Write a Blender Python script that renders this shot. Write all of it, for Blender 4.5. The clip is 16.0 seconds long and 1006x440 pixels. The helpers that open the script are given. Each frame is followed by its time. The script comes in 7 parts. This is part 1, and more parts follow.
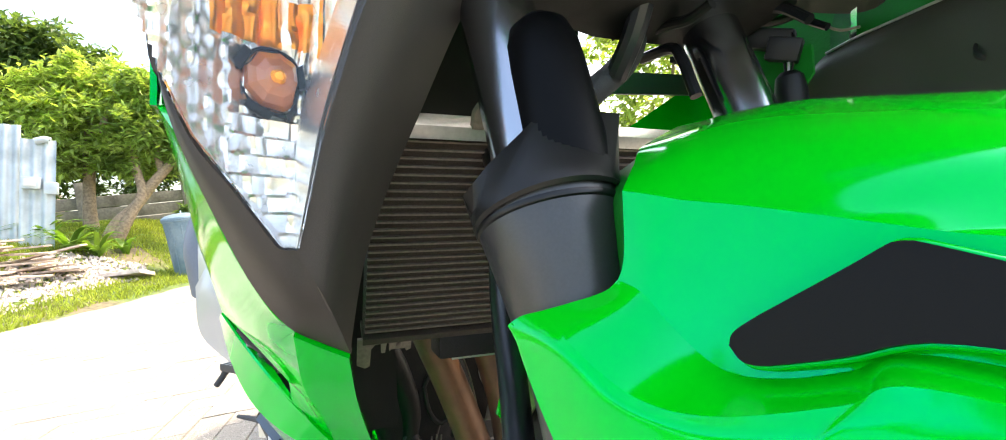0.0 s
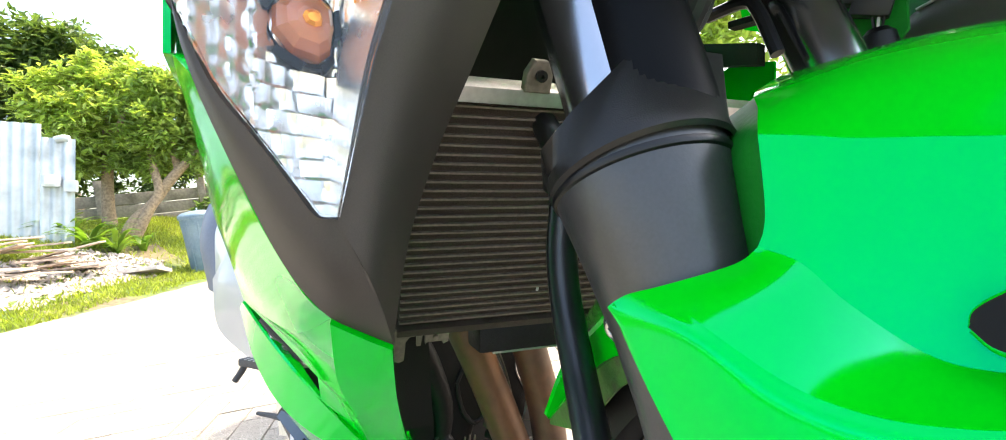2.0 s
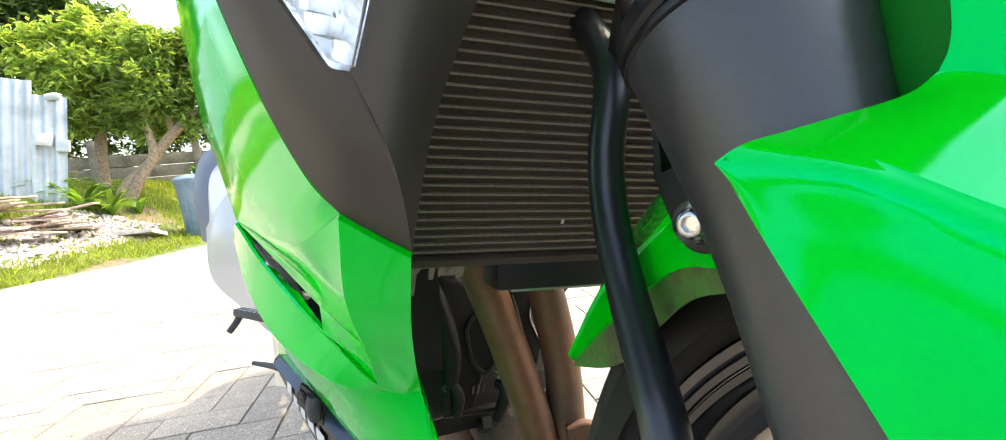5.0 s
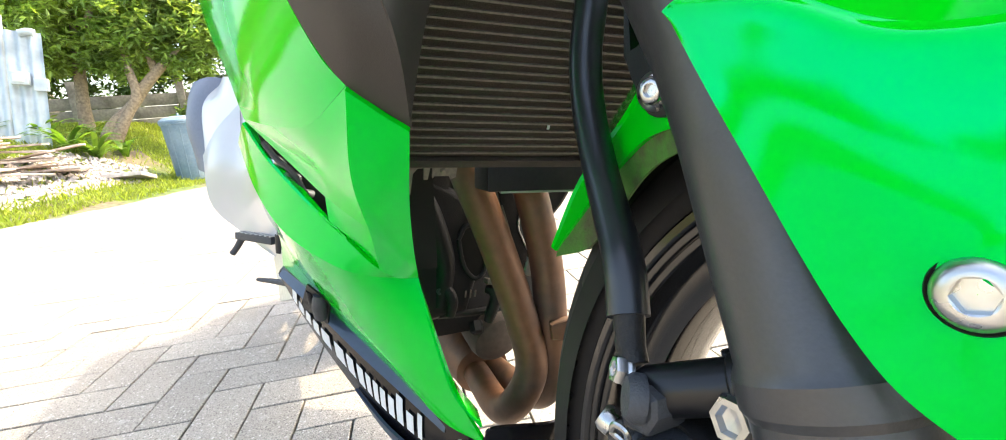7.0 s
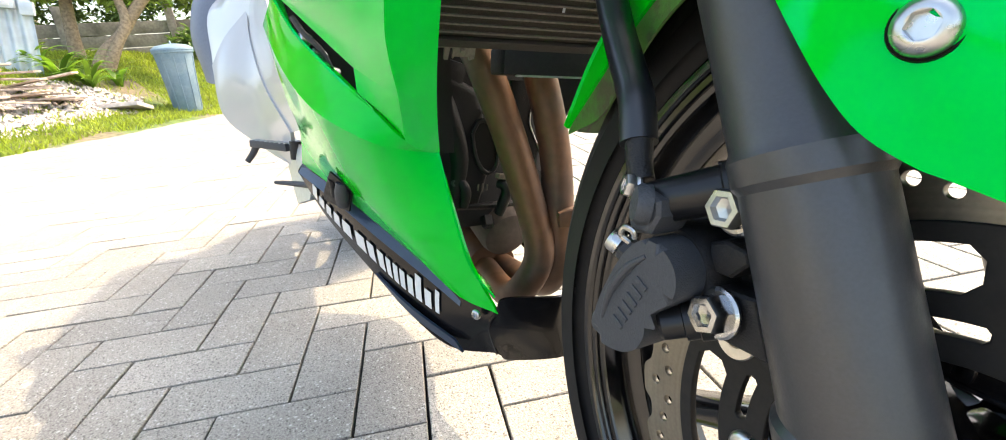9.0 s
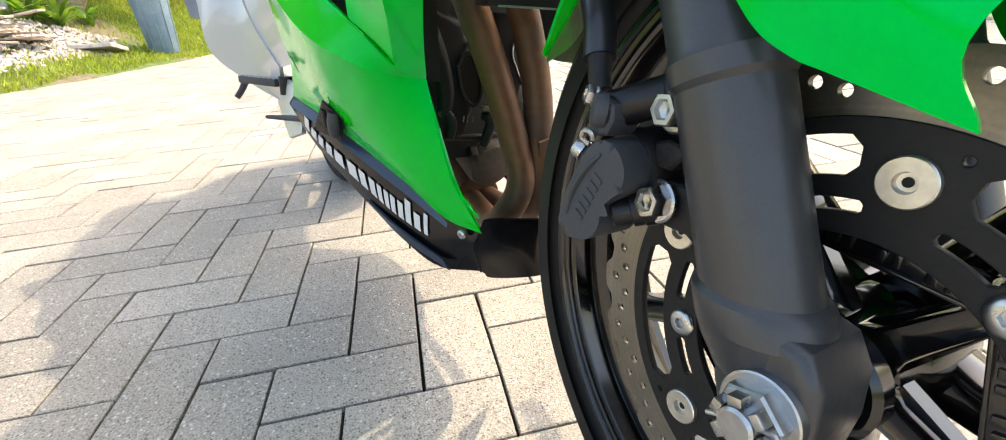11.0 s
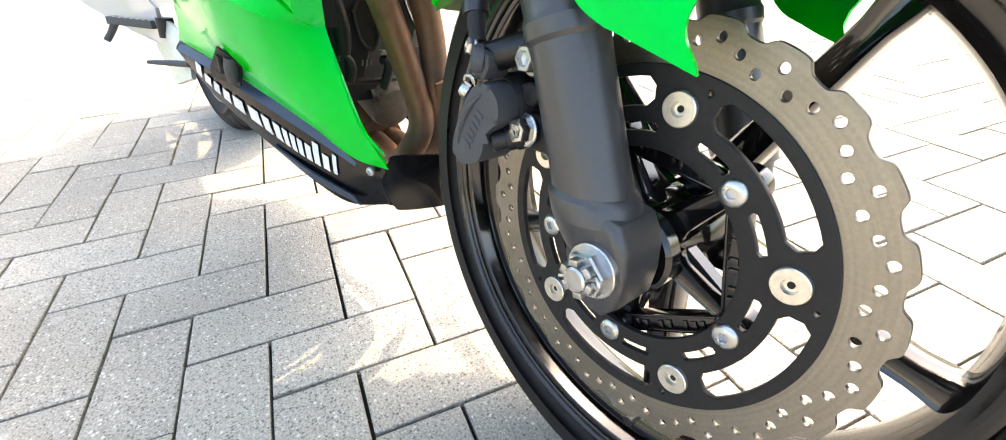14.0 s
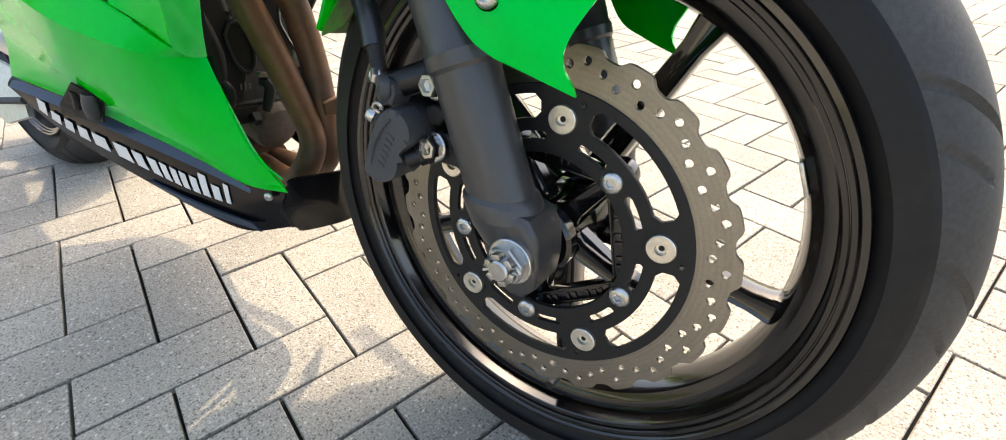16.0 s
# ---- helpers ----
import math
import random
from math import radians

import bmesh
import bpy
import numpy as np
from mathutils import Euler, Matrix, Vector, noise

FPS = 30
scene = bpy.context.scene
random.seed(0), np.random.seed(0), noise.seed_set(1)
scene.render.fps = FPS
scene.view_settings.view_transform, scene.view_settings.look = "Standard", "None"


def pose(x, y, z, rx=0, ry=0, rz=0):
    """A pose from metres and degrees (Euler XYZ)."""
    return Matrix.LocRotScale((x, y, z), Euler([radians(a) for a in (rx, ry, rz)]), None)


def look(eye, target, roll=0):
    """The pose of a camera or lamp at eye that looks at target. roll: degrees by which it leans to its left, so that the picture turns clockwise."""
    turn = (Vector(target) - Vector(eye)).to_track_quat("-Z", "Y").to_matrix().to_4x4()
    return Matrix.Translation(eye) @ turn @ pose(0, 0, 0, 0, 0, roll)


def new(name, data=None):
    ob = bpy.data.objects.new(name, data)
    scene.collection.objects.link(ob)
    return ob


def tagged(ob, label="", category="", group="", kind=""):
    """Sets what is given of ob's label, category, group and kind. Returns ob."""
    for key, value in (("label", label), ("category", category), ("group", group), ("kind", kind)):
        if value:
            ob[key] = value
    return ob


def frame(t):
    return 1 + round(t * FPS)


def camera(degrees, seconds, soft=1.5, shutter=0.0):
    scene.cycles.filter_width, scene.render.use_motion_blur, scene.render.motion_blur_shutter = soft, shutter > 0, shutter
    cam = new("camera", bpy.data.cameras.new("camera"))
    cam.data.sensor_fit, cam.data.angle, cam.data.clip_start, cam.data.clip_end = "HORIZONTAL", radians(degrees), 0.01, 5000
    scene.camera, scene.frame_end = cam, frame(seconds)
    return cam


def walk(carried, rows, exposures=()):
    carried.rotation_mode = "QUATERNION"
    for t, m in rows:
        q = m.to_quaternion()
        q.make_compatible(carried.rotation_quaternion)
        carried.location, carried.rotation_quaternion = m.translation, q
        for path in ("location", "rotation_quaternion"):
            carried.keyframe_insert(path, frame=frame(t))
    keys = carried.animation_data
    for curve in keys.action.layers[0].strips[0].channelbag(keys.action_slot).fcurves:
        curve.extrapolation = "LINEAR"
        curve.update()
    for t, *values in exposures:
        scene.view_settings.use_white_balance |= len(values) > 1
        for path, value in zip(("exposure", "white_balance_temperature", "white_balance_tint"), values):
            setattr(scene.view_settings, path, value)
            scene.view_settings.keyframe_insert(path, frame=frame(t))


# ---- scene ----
cam = camera(92.2, 16.0, 1.0)

PATH = [
    (0, (0.076, -0.2, 0.599), (-1.663, 0.784, 0.502), -7.1),
    (0.5, (0.067, -0.199, 0.597), (-1.679, 0.773, 0.5), -7.4),
    (1, (0.053, -0.199, 0.591), (-1.701, 0.758, 0.503), -7.3),
    (1.5, (0.041, -0.203, 0.589), (-1.717, 0.746, 0.495), -7.5),
    (2, (0.028, -0.206, 0.587), (-1.733, 0.736, 0.485), -7.3),
    (2.5, (0.019, -0.205, 0.584), (-1.748, 0.726, 0.474), -7.2),
    (3, (0.005, -0.204, 0.579), (-1.764, 0.721, 0.457), -7.1),
    (5.5, (-0.014, -0.212, 0.544), (-1.759, 0.731, 0.29), -5.7),
    (6, (-0.006, -0.216, 0.537), (-1.743, 0.727, 0.226), -5.7),
    (6.5, (0.003, -0.22, 0.531), (-1.729, 0.714, 0.174), -5.4),
    (7, (0.015, -0.225, 0.523), (-1.705, 0.704, 0.1), -5.5),
    (7.5, (0.023, -0.232, 0.512), (-1.687, 0.69, 0.038), -5.4),
    (8, (0.029, -0.243, 0.502), (-1.668, 0.665, -0.041), -5.3),
    (8.5, (0.036, -0.251, 0.491), (-1.648, 0.641, -0.116), -5.1),
    (9, (0.042, -0.258, 0.484), (-1.63, 0.621, -0.173), -4.9),
    (11.5, (0.097, -0.281, 0.473), (-1.462, 0.597, -0.422), -4.0),
    (12, (0.111, -0.287, 0.473), (-1.408, 0.61, -0.47), -3.8),
    (12.5, (0.124, -0.289, 0.476), (-1.345, 0.636, -0.517), -3.5),
    (13, (0.133, -0.292, 0.483), (-1.277, 0.676, -0.554), -2.7),
    (13.5, (0.139, -0.297, 0.489), (-1.217, 0.723, -0.569), -2.1),
    (14, (0.144, -0.308, 0.495), (-1.142, 0.787, -0.577), -2.1),
    (14.5, (0.148, -0.318, 0.502), (-1.061, 0.856, -0.575), -1.6),
    (15, (0.15, -0.331, 0.511), (-0.967, 0.929, -0.569), -1.3),
    (15.5, (0.15, -0.339, 0.517), (-0.88, 0.984, -0.573), -1.9),
    (16, (0.15, -0.348, 0.525), (-0.772, 1.044, -0.575), -1.2),
]
EXPOSURE = [(t, e + 0.15) for t, e in ((0.0, 2.43), (0.5, 2.52), (1.0, 2.43), (1.5, 2.55), (3.0, 2.6), (5.5, 2.35), (6.0, 2.6), (7.0, 2.55), (8.0, 2.38), (8.5, 2.13), (9.0, 2.32), (11.5, 1.97), (12.0, 2.38), (12.5, 2.68), (13.0, 2.75), (14.0, 2.75), (14.5, 2.55), (15.5, 2.3), (16.0, 1.95))]
walk(cam, [(t, look(eye, target, roll)) for t, eye, target, roll in PATH], EXPOSURE)


# ---- light ----
SUN_EL, SUN_ROT = radians(54.0), radians(-8)
world = bpy.data.worlds.new("sky")
scene.world = world
world.use_nodes = True
wn = world.node_tree
sky = wn.nodes.new("ShaderNodeTexSky")
sky.sky_type, sky.sun_disc, sky.sun_elevation, sky.sun_rotation = "NISHITA", False, SUN_EL, SUN_ROT
sky.air_density, sky.dust_density = 1.0, 4.0
wn.nodes["Background"].inputs[1].default_value = 0.15
haze = wn.nodes.new("ShaderNodeMix")
haze.data_type, haze.blend_type = "RGBA", "MULTIPLY"
haze.inputs[0].default_value = 1.0
haze.inputs[7].default_value = (1.069, 0.993, 0.878, 1)
wn.links.new(sky.outputs[0], haze.inputs[6])
wn.links.new(haze.outputs[2], wn.nodes["Background"].inputs[0])
sun = new("sun", bpy.data.lights.new("sun", "SUN"))
sun.data.energy, sun.data.angle, sun.data.color = 1.11, radians(0.55), (1.0, 0.808, 0.542)
to_sun = Vector((math.sin(SUN_ROT) * math.cos(SUN_EL), math.cos(SUN_ROT) * math.cos(SUN_EL), math.sin(SUN_EL)))
sun.matrix_world = look(tuple(to_sun * 30), (0, 0, 0))


# ---- materials ----
def material(name, colour, rough=0.5, metal=0.0, coat=0.0, grain=0.0, grain_size=200.0, bump=0.0, bump_size=300.0,
             second=None, patch_size=4.0, patch_from=0.45, patch_to=0.65, rough_var=0.0, vary=0.0, spec=0.5, tint=None):
    """A surface with fine grain, larger patches towards a second colour, and fine relief."""
    mat = bpy.data.materials.new(name)
    mat.use_nodes = True
    nt = mat.node_tree
    bsdf = nt.nodes["Principled BSDF"]
    bsdf.inputs["Roughness"].default_value = rough
    bsdf.inputs["Metallic"].default_value = metal
    bsdf.inputs["Specular IOR Level"].default_value = spec
    bsdf.inputs["Coat Weight"].default_value = coat
    if tint:
        bsdf.inputs["Specular Tint"].default_value = (*tint, 1)
    bsdf.inputs["Coat Roughness"].default_value = 0.05
    geo = nt.nodes.new("ShaderNodeNewGeometry")

    def noise_at(scale, detail=3.0):
        n = nt.nodes.new("ShaderNodeTexNoise")
        n.inputs["Scale"].default_value, n.inputs["Detail"].default_value = scale, detail
        nt.links.new(geo.outputs["Position"], n.inputs["Vector"])
        return n.outputs["Fac"]

    def ramp(fac, lo, hi, a, b):
        m = nt.nodes.new("ShaderNodeMapRange")
        nt.links.new(fac, m.inputs["Value"])
        for k, v in zip(("From Min", "From Max", "To Min", "To Max"), (lo, hi, a, b)):
            m.inputs[k].default_value = v
        return m.outputs[0]

    def mix(fac, a, b, mode="MIX"):
        m = nt.nodes.new("ShaderNodeMix")
        m.data_type, m.blend_type = "RGBA", mode
        for sock, v in ((m.inputs[0], fac), (m.inputs[6], a), (m.inputs[7], b)):
            if isinstance(v, (int, float)):
                sock.default_value = v
            elif isinstance(v, tuple):
                sock.default_value = (*v, 1)
            else:
                nt.links.new(v, sock)
        return m.outputs[2]

    col = tuple(colour)
    if second:
        col = mix(ramp(noise_at(patch_size, 5), patch_from, patch_to, 0, 1), col, tuple(second))
    if grain:
        g = nt.nodes.new("ShaderNodeCombineColor")
        v = ramp(noise_at(grain_size, 4), 0.3, 0.7, 1 - grain, 1 + grain)
        for k in range(3):
            nt.links.new(v, g.inputs[k])
        col = mix(1.0, col, g.outputs[0], "MULTIPLY")
    if vary:
        info = nt.nodes.new("ShaderNodeObjectInfo")
        g = nt.nodes.new("ShaderNodeCombineColor")
        add = nt.nodes.new("ShaderNodeMath")
        add.operation = "ADD"
        nt.links.new(info.outputs["Random"], add.inputs[0])
        nt.links.new(geo.outputs["Random Per Island"], add.inputs[1])
        frac = nt.nodes.new("ShaderNodeMath")
        frac.operation = "FRACT"
        nt.links.new(add.outputs[0], frac.inputs[0])
        v = ramp(frac.outputs[0], 0, 1, 1 - vary, 1 + vary)
        for k in range(3):
            nt.links.new(v, g.inputs[k])
        col = mix(1.0, col, g.outputs[0], "MULTIPLY")
    if isinstance(col, tuple):
        bsdf.inputs["Base Color"].default_value = (*col, 1)
    else:
        nt.links.new(col, bsdf.inputs["Base Color"])
    if rough_var:
        nt.links.new(ramp(noise_at(grain_size * 0.3, 3), 0.3, 0.7, max(0.02, rough - rough_var), rough + rough_var), bsdf.inputs["Roughness"])
    if bump:
        b = nt.nodes.new("ShaderNodeBump")
        b.inputs["Strength"].default_value, b.inputs["Distance"].default_value = bump, 0.002
        nt.links.new(noise_at(bump_size, 4), b.inputs["Height"])
        nt.links.new(b.outputs[0], bsdf.inputs["Normal"])
    return mat


GREEN = material("green_paint", (0.0001, 0.52, 0.004), 0.09, coat=0.012, grain=0.012, grain_size=900, spec=0.85, second=(0.0001, 0.495, 0.005), patch_size=9, tint=(0.0, 0.6, 0.95))
# the green plastic again, darkened to hold the shade of inward faces
GREEN_SHADED = material("green_plastic_shaded", (0.004, 0.16, 0.012), 0.5, spec=0.3, bump=0.2)
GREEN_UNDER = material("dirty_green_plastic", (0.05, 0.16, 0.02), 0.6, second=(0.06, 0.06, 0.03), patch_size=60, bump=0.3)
FORKBLACK = material("fork_black", (0.0262, 0.0270, 0.0290), 0.37, spec=0.6, grain=0.12, grain_size=700, rough_var=0.06, bump=0.05, bump_size=900)
PLASTIC = material("black_plastic", (0.007, 0.007, 0.008), 0.45, spec=0.3, bump=0.12, bump_size=1500, rough_var=0.08)
# black plastic parts, and sheets that stand for shade in openings
DEEP = material("deep_black_plastic_and_shade", (0.0058, 0.0056, 0.0054), 0.50, spec=0.28, bump=0.15, bump_size=900, rough_var=0.1)
GUARD = material("guard_black_plastic", (0.0075, 0.0073, 0.0072), 0.36, spec=0.36, bump=0.10, bump_size=1500, rough_var=0.06)
BOOT = material("boot_black_plastic", (0.0020, 0.0021, 0.0024), 0.42, spec=0.10, bump=0.06, bump_size=1500)
INSERT = material("insert_black_plastic", (0.0050, 0.0046, 0.0040), 0.42, spec=0.12, bump=0.06, bump_size=1500)
HOSE = material("hose_sleeve", (0.0100, 0.0112, 0.0140), 0.33, spec=0.6, bump=0.04, bump_size=900, rough_var=0.05)
RUBBER = material("rubber", (0.006, 0.006, 0.007), 0.36, spec=0.35, bump=0.05, bump_size=800, rough_var=0.08)
TREAD = material("tyre_tread", (0.031, 0.030, 0.029), 0.62, spec=0.35, grain=0.2, grain_size=300, second=(0.040, 0.040, 0.042), patch_size=14, patch_from=0.5, patch_to=0.8, bump=0.08, bump_size=900)
TYRE = material("tyre_rubber", (0.0075, 0.0073, 0.0080), 0.58, spec=0.25, grain=0.15, grain_size=250, second=(0.016, 0.015, 0.014), patch_size=18, patch_from=0.5, patch_to=0.8, bump=0.08, bump_size=900)
RIMBLACK = material("rim_gloss_black", (0.0036, 0.0034, 0.0037), 0.13, spec=0.50, coat=0.22, rough_var=0.05, grain=0.2, second=(0.016, 0.014, 0.012), patch_size=30, patch_from=0.6, patch_to=0.95)
CARRIER = material("disc_carrier_black", (0.0085, 0.0085, 0.009), 0.55, spec=0.3, grain=0.15, grain_size=600, rough_var=0.08)
STEEL = material("disc_steel", (0.25, 0.232, 0.20), 0.42, metal=1.0, grain=0.07, grain_size=500, second=(0.21, 0.19, 0.155), patch_size=12, rough_var=0.03)
def spun(mat, cx, cz):
    """Concentric brush marks round an axle."""
    nt = mat.node_tree
    bsdf = nt.nodes["Principled BSDF"]
    co = nt.nodes.new("ShaderNodeTexCoord")
    off = nt.nodes.new("ShaderNodeVectorMath")
    off.operation = "SUBTRACT"
    off.inputs[1].default_value = (cx, 0, cz)
    nt.links.new(co.outputs["Object"], off.inputs[0])
    flat = nt.nodes.new("ShaderNodeVectorMath")
    flat.operation = "MULTIPLY"
    flat.inputs[1].default_value = (1, 0, 1)
    nt.links.new(off.outputs[0], flat.inputs[0])
    ln = nt.nodes.new("ShaderNodeVectorMath")
    ln.operation = "LENGTH"
    nt.links.new(flat.outputs[0], ln.inputs[0])
    n = nt.nodes.new("ShaderNodeTexNoise")
    n.noise_dimensions = "1D"
    n.inputs["Scale"].default_value, n.inputs["Detail"].default_value = 300, 3
    nt.links.new(ln.outputs["Value"], n.inputs["W"])
    r = nt.nodes.new("ShaderNodeMapRange")
    for k, v in zip(("From Min", "From Max", "To Min", "To Max"), (0.25, 0.75, 0.92, 1.08)):
        r.inputs[k].default_value = v
    nt.links.new(n.outputs[0], r.inputs["Value"])
    g = nt.nodes.new("ShaderNodeCombineColor")
    for k in range(3):
        nt.links.new(r.outputs[0], g.inputs[k])
    m = nt.nodes.new("ShaderNodeMix")
    m.data_type, m.blend_type = "RGBA", "MULTIPLY"
    m.inputs[0].default_value = 1
    nt.links.new(bsdf.inputs["Base Color"].links[0].from_socket, m.inputs[6])
    nt.links.new(g.outputs[0], m.inputs[7])
    nt.links.new(m.outputs[2], bsdf.inputs["Base Color"])


spun(STEEL, 0.0008, 0.2969)
ZINC = material("zinc_bolt", (0.46, 0.47, 0.48), 0.30, metal=1.0, grain=0.1, rough_var=0.1, second=(0.4, 0.39, 0.36), patch_size=70)
RIVET = material("rivet_zinc", (0.66, 0.63, 0.56), 0.38, metal=1.0, grain=0.12, rough_var=0.1)
CASTGREY = material("cast_grey", (0.040, 0.043, 0.049), 0.55, spec=0.4, grain=0.15, grain_size=900, bump=0.3, bump_size=1200)
CASTBLACK = material("cast_black", (0.008, 0.008, 0.009), 0.5, spec=0.3, grain=0.2, grain_size=300, bump=0.3, bump_size=900, second=(0.022, 0.018, 0.015), patch_size=25, patch_from=0.55, patch_to=0.85)
SURROUND = material("surround_grey_plastic", (0.040, 0.035, 0.031), 0.55, spec=0.35, grain=0.07, grain_size=1200, bump=0.15, bump_size=1800)
INNERPANEL = material("inner_panel_plastic", (0.036, 0.035, 0.028), 0.42, spec=0.5, bump=0.15, bump_size=1500)
BELLY = material("belly_black", (0.004, 0.004, 0.005), 0.16, spec=0.25, coat=0.15, rough_var=0.05)
BELLYBLUE = material("belly_blue_black", (0.020, 0.034, 0.062), 0.3, coat=0.3, grain=0.08)
WHITE = material("white_vinyl", (0.58, 0.59, 0.60), 0.4, grain=0.04)
HEADER = material("header_pipe", (0.13, 0.062, 0.030), 0.55, metal=0.25, grain=0.18, grain_size=90, second=(0.070, 0.046, 0.035), patch_size=14, rough_var=0.12)
FILTER = material("dusty_filter", (0.060, 0.046, 0.036), 0.75, grain=0.2, grain_size=150)
RADCORE = material("radiator_core", (0.050, 0.036, 0.028), 0.75, grain=0.4, grain_size=1400, bump=0.6, bump_size=1600)
RADTUBE = material("radiator_tube", (0.20, 0.165, 0.135), 0.55, metal=0.3, grain=0.2, grain_size=300)
ALU = material("alloy", (0.55, 0.55, 0.54), 0.42, metal=0.9, grain=0.1)
SILVER = material("silver_paint", (0.40, 0.41, 0.42), 0.32, coat=0.6, grain=0.04, grain_size=900)
BLUEGREY = material("blue_grey_plastic", (0.10, 0.115, 0.155), 0.5, grain=0.08)
CHROME = material("chrome_tube", (0.42, 0.44, 0.48), 0.17, metal=1.0, rough_var=0.03)
REFLECTOR = material("reflector", (0.92, 0.90, 0.87), 0.24, metal=0.85, grain=0.05, rough_var=0.05)
AMBER = material("amber_bulb", (0.50, 0.17, 0.07), 0.2, coat=0.6, grain=0.1, grain_size=90)
# orange of the bulb tip and of its painted reflection in the chrome
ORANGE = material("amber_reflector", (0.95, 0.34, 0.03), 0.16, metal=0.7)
RED = material("red_plastic", (0.55, 0.02, 0.03), 0.3)
BINBLUE = material("bin_plastic", (0.12, 0.19, 0.25), 0.5, grain=0.08, grain_size=40, second=(0.17, 0.24, 0.29), patch_size=6)
BARK = material("bark", (0.30, 0.225, 0.15), 0.85, grain=0.35, grain_size=30, bump=0.8, bump_size=40)
SHEET = material("corrugated_sheet", (0.50, 0.56, 0.62), 0.45, metal=0.3, grain=0.08, grain_size=8, second=(0.36, 0.41, 0.46), patch_size=3)
CONCRETE = material("wall_concrete", (0.26, 0.24, 0.21), 0.9, grain=0.2, grain_size=25, second=(0.15, 0.135, 0.115), patch_size=3, bump=0.4, bump_size=60)
TIMBER = material("old_timber", (0.42, 0.34, 0.28), 0.85, grain=0.3, grain_size=20, vary=0.3)
SOIL = material("lawn_soil", (0.085, 0.13, 0.025), 0.95, grain=0.4, grain_size=20, second=(0.14, 0.115, 0.07), patch_size=1.6, bump=0.6, bump_size=50)
RUBBLE = material("rubble", (0.40, 0.36, 0.33), 0.9, grain=0.25, grain_size=15, vary=0.35)
GROUT = material("paving_joint", (0.016, 0.0145, 0.0125), 0.95, grain=0.35, grain_size=150, bump=0.6, bump_size=400)


def leaf_material(name, colour, second):
    """Leaves: light is reflected and also passes through."""
    mat = material(name, colour, 0.45, vary=0.4, second=second, patch_size=2.2)
    nt = mat.node_tree
    bsdf, out = nt.nodes["Principled BSDF"], nt.nodes["Material Output"]
    thin = nt.nodes.new("ShaderNodeBsdfTranslucent")
    tint = nt.nodes.new("ShaderNodeMix")
    tint.data_type, tint.blend_type = "RGBA", "MULTIPLY"
    tint.inputs[0].default_value = 1.0
    tint.inputs[7].default_value = (1.3, 1.25, 0.5, 1)
    nt.links.new(bsdf.inputs["Base Color"].links[0].from_socket, tint.inputs[6])
    nt.links.new(tint.outputs[2], thin.inputs[0])
    both = nt.nodes.new("ShaderNodeMixShader")
    both.inputs[0].default_value = 0.5
    nt.links.new(bsdf.outputs[0], both.inputs[1])
    nt.links.new(thin.outputs[0], both.inputs[2])
    nt.links.new(both.outputs[0], out.inputs[0])
    return mat


GRASS = leaf_material("grass", (0.29, 0.36, 0.06), (0.21, 0.29, 0.04))
LEAF_LIGHT = leaf_material("leaf_light", (0.37, 0.48, 0.13), (0.27, 0.40, 0.09))
LEAF_MID = leaf_material("leaf_mid", (0.23, 0.35, 0.09), (0.31, 0.42, 0.11))
LEAF_DARK = leaf_material("leaf_dark", (0.09, 0.16, 0.06), (0.13, 0.20, 0.06))
LEAF_BLADE = leaf_material("leaf_blade", (0.11, 0.22, 0.03), (0.16, 0.28, 0.05))


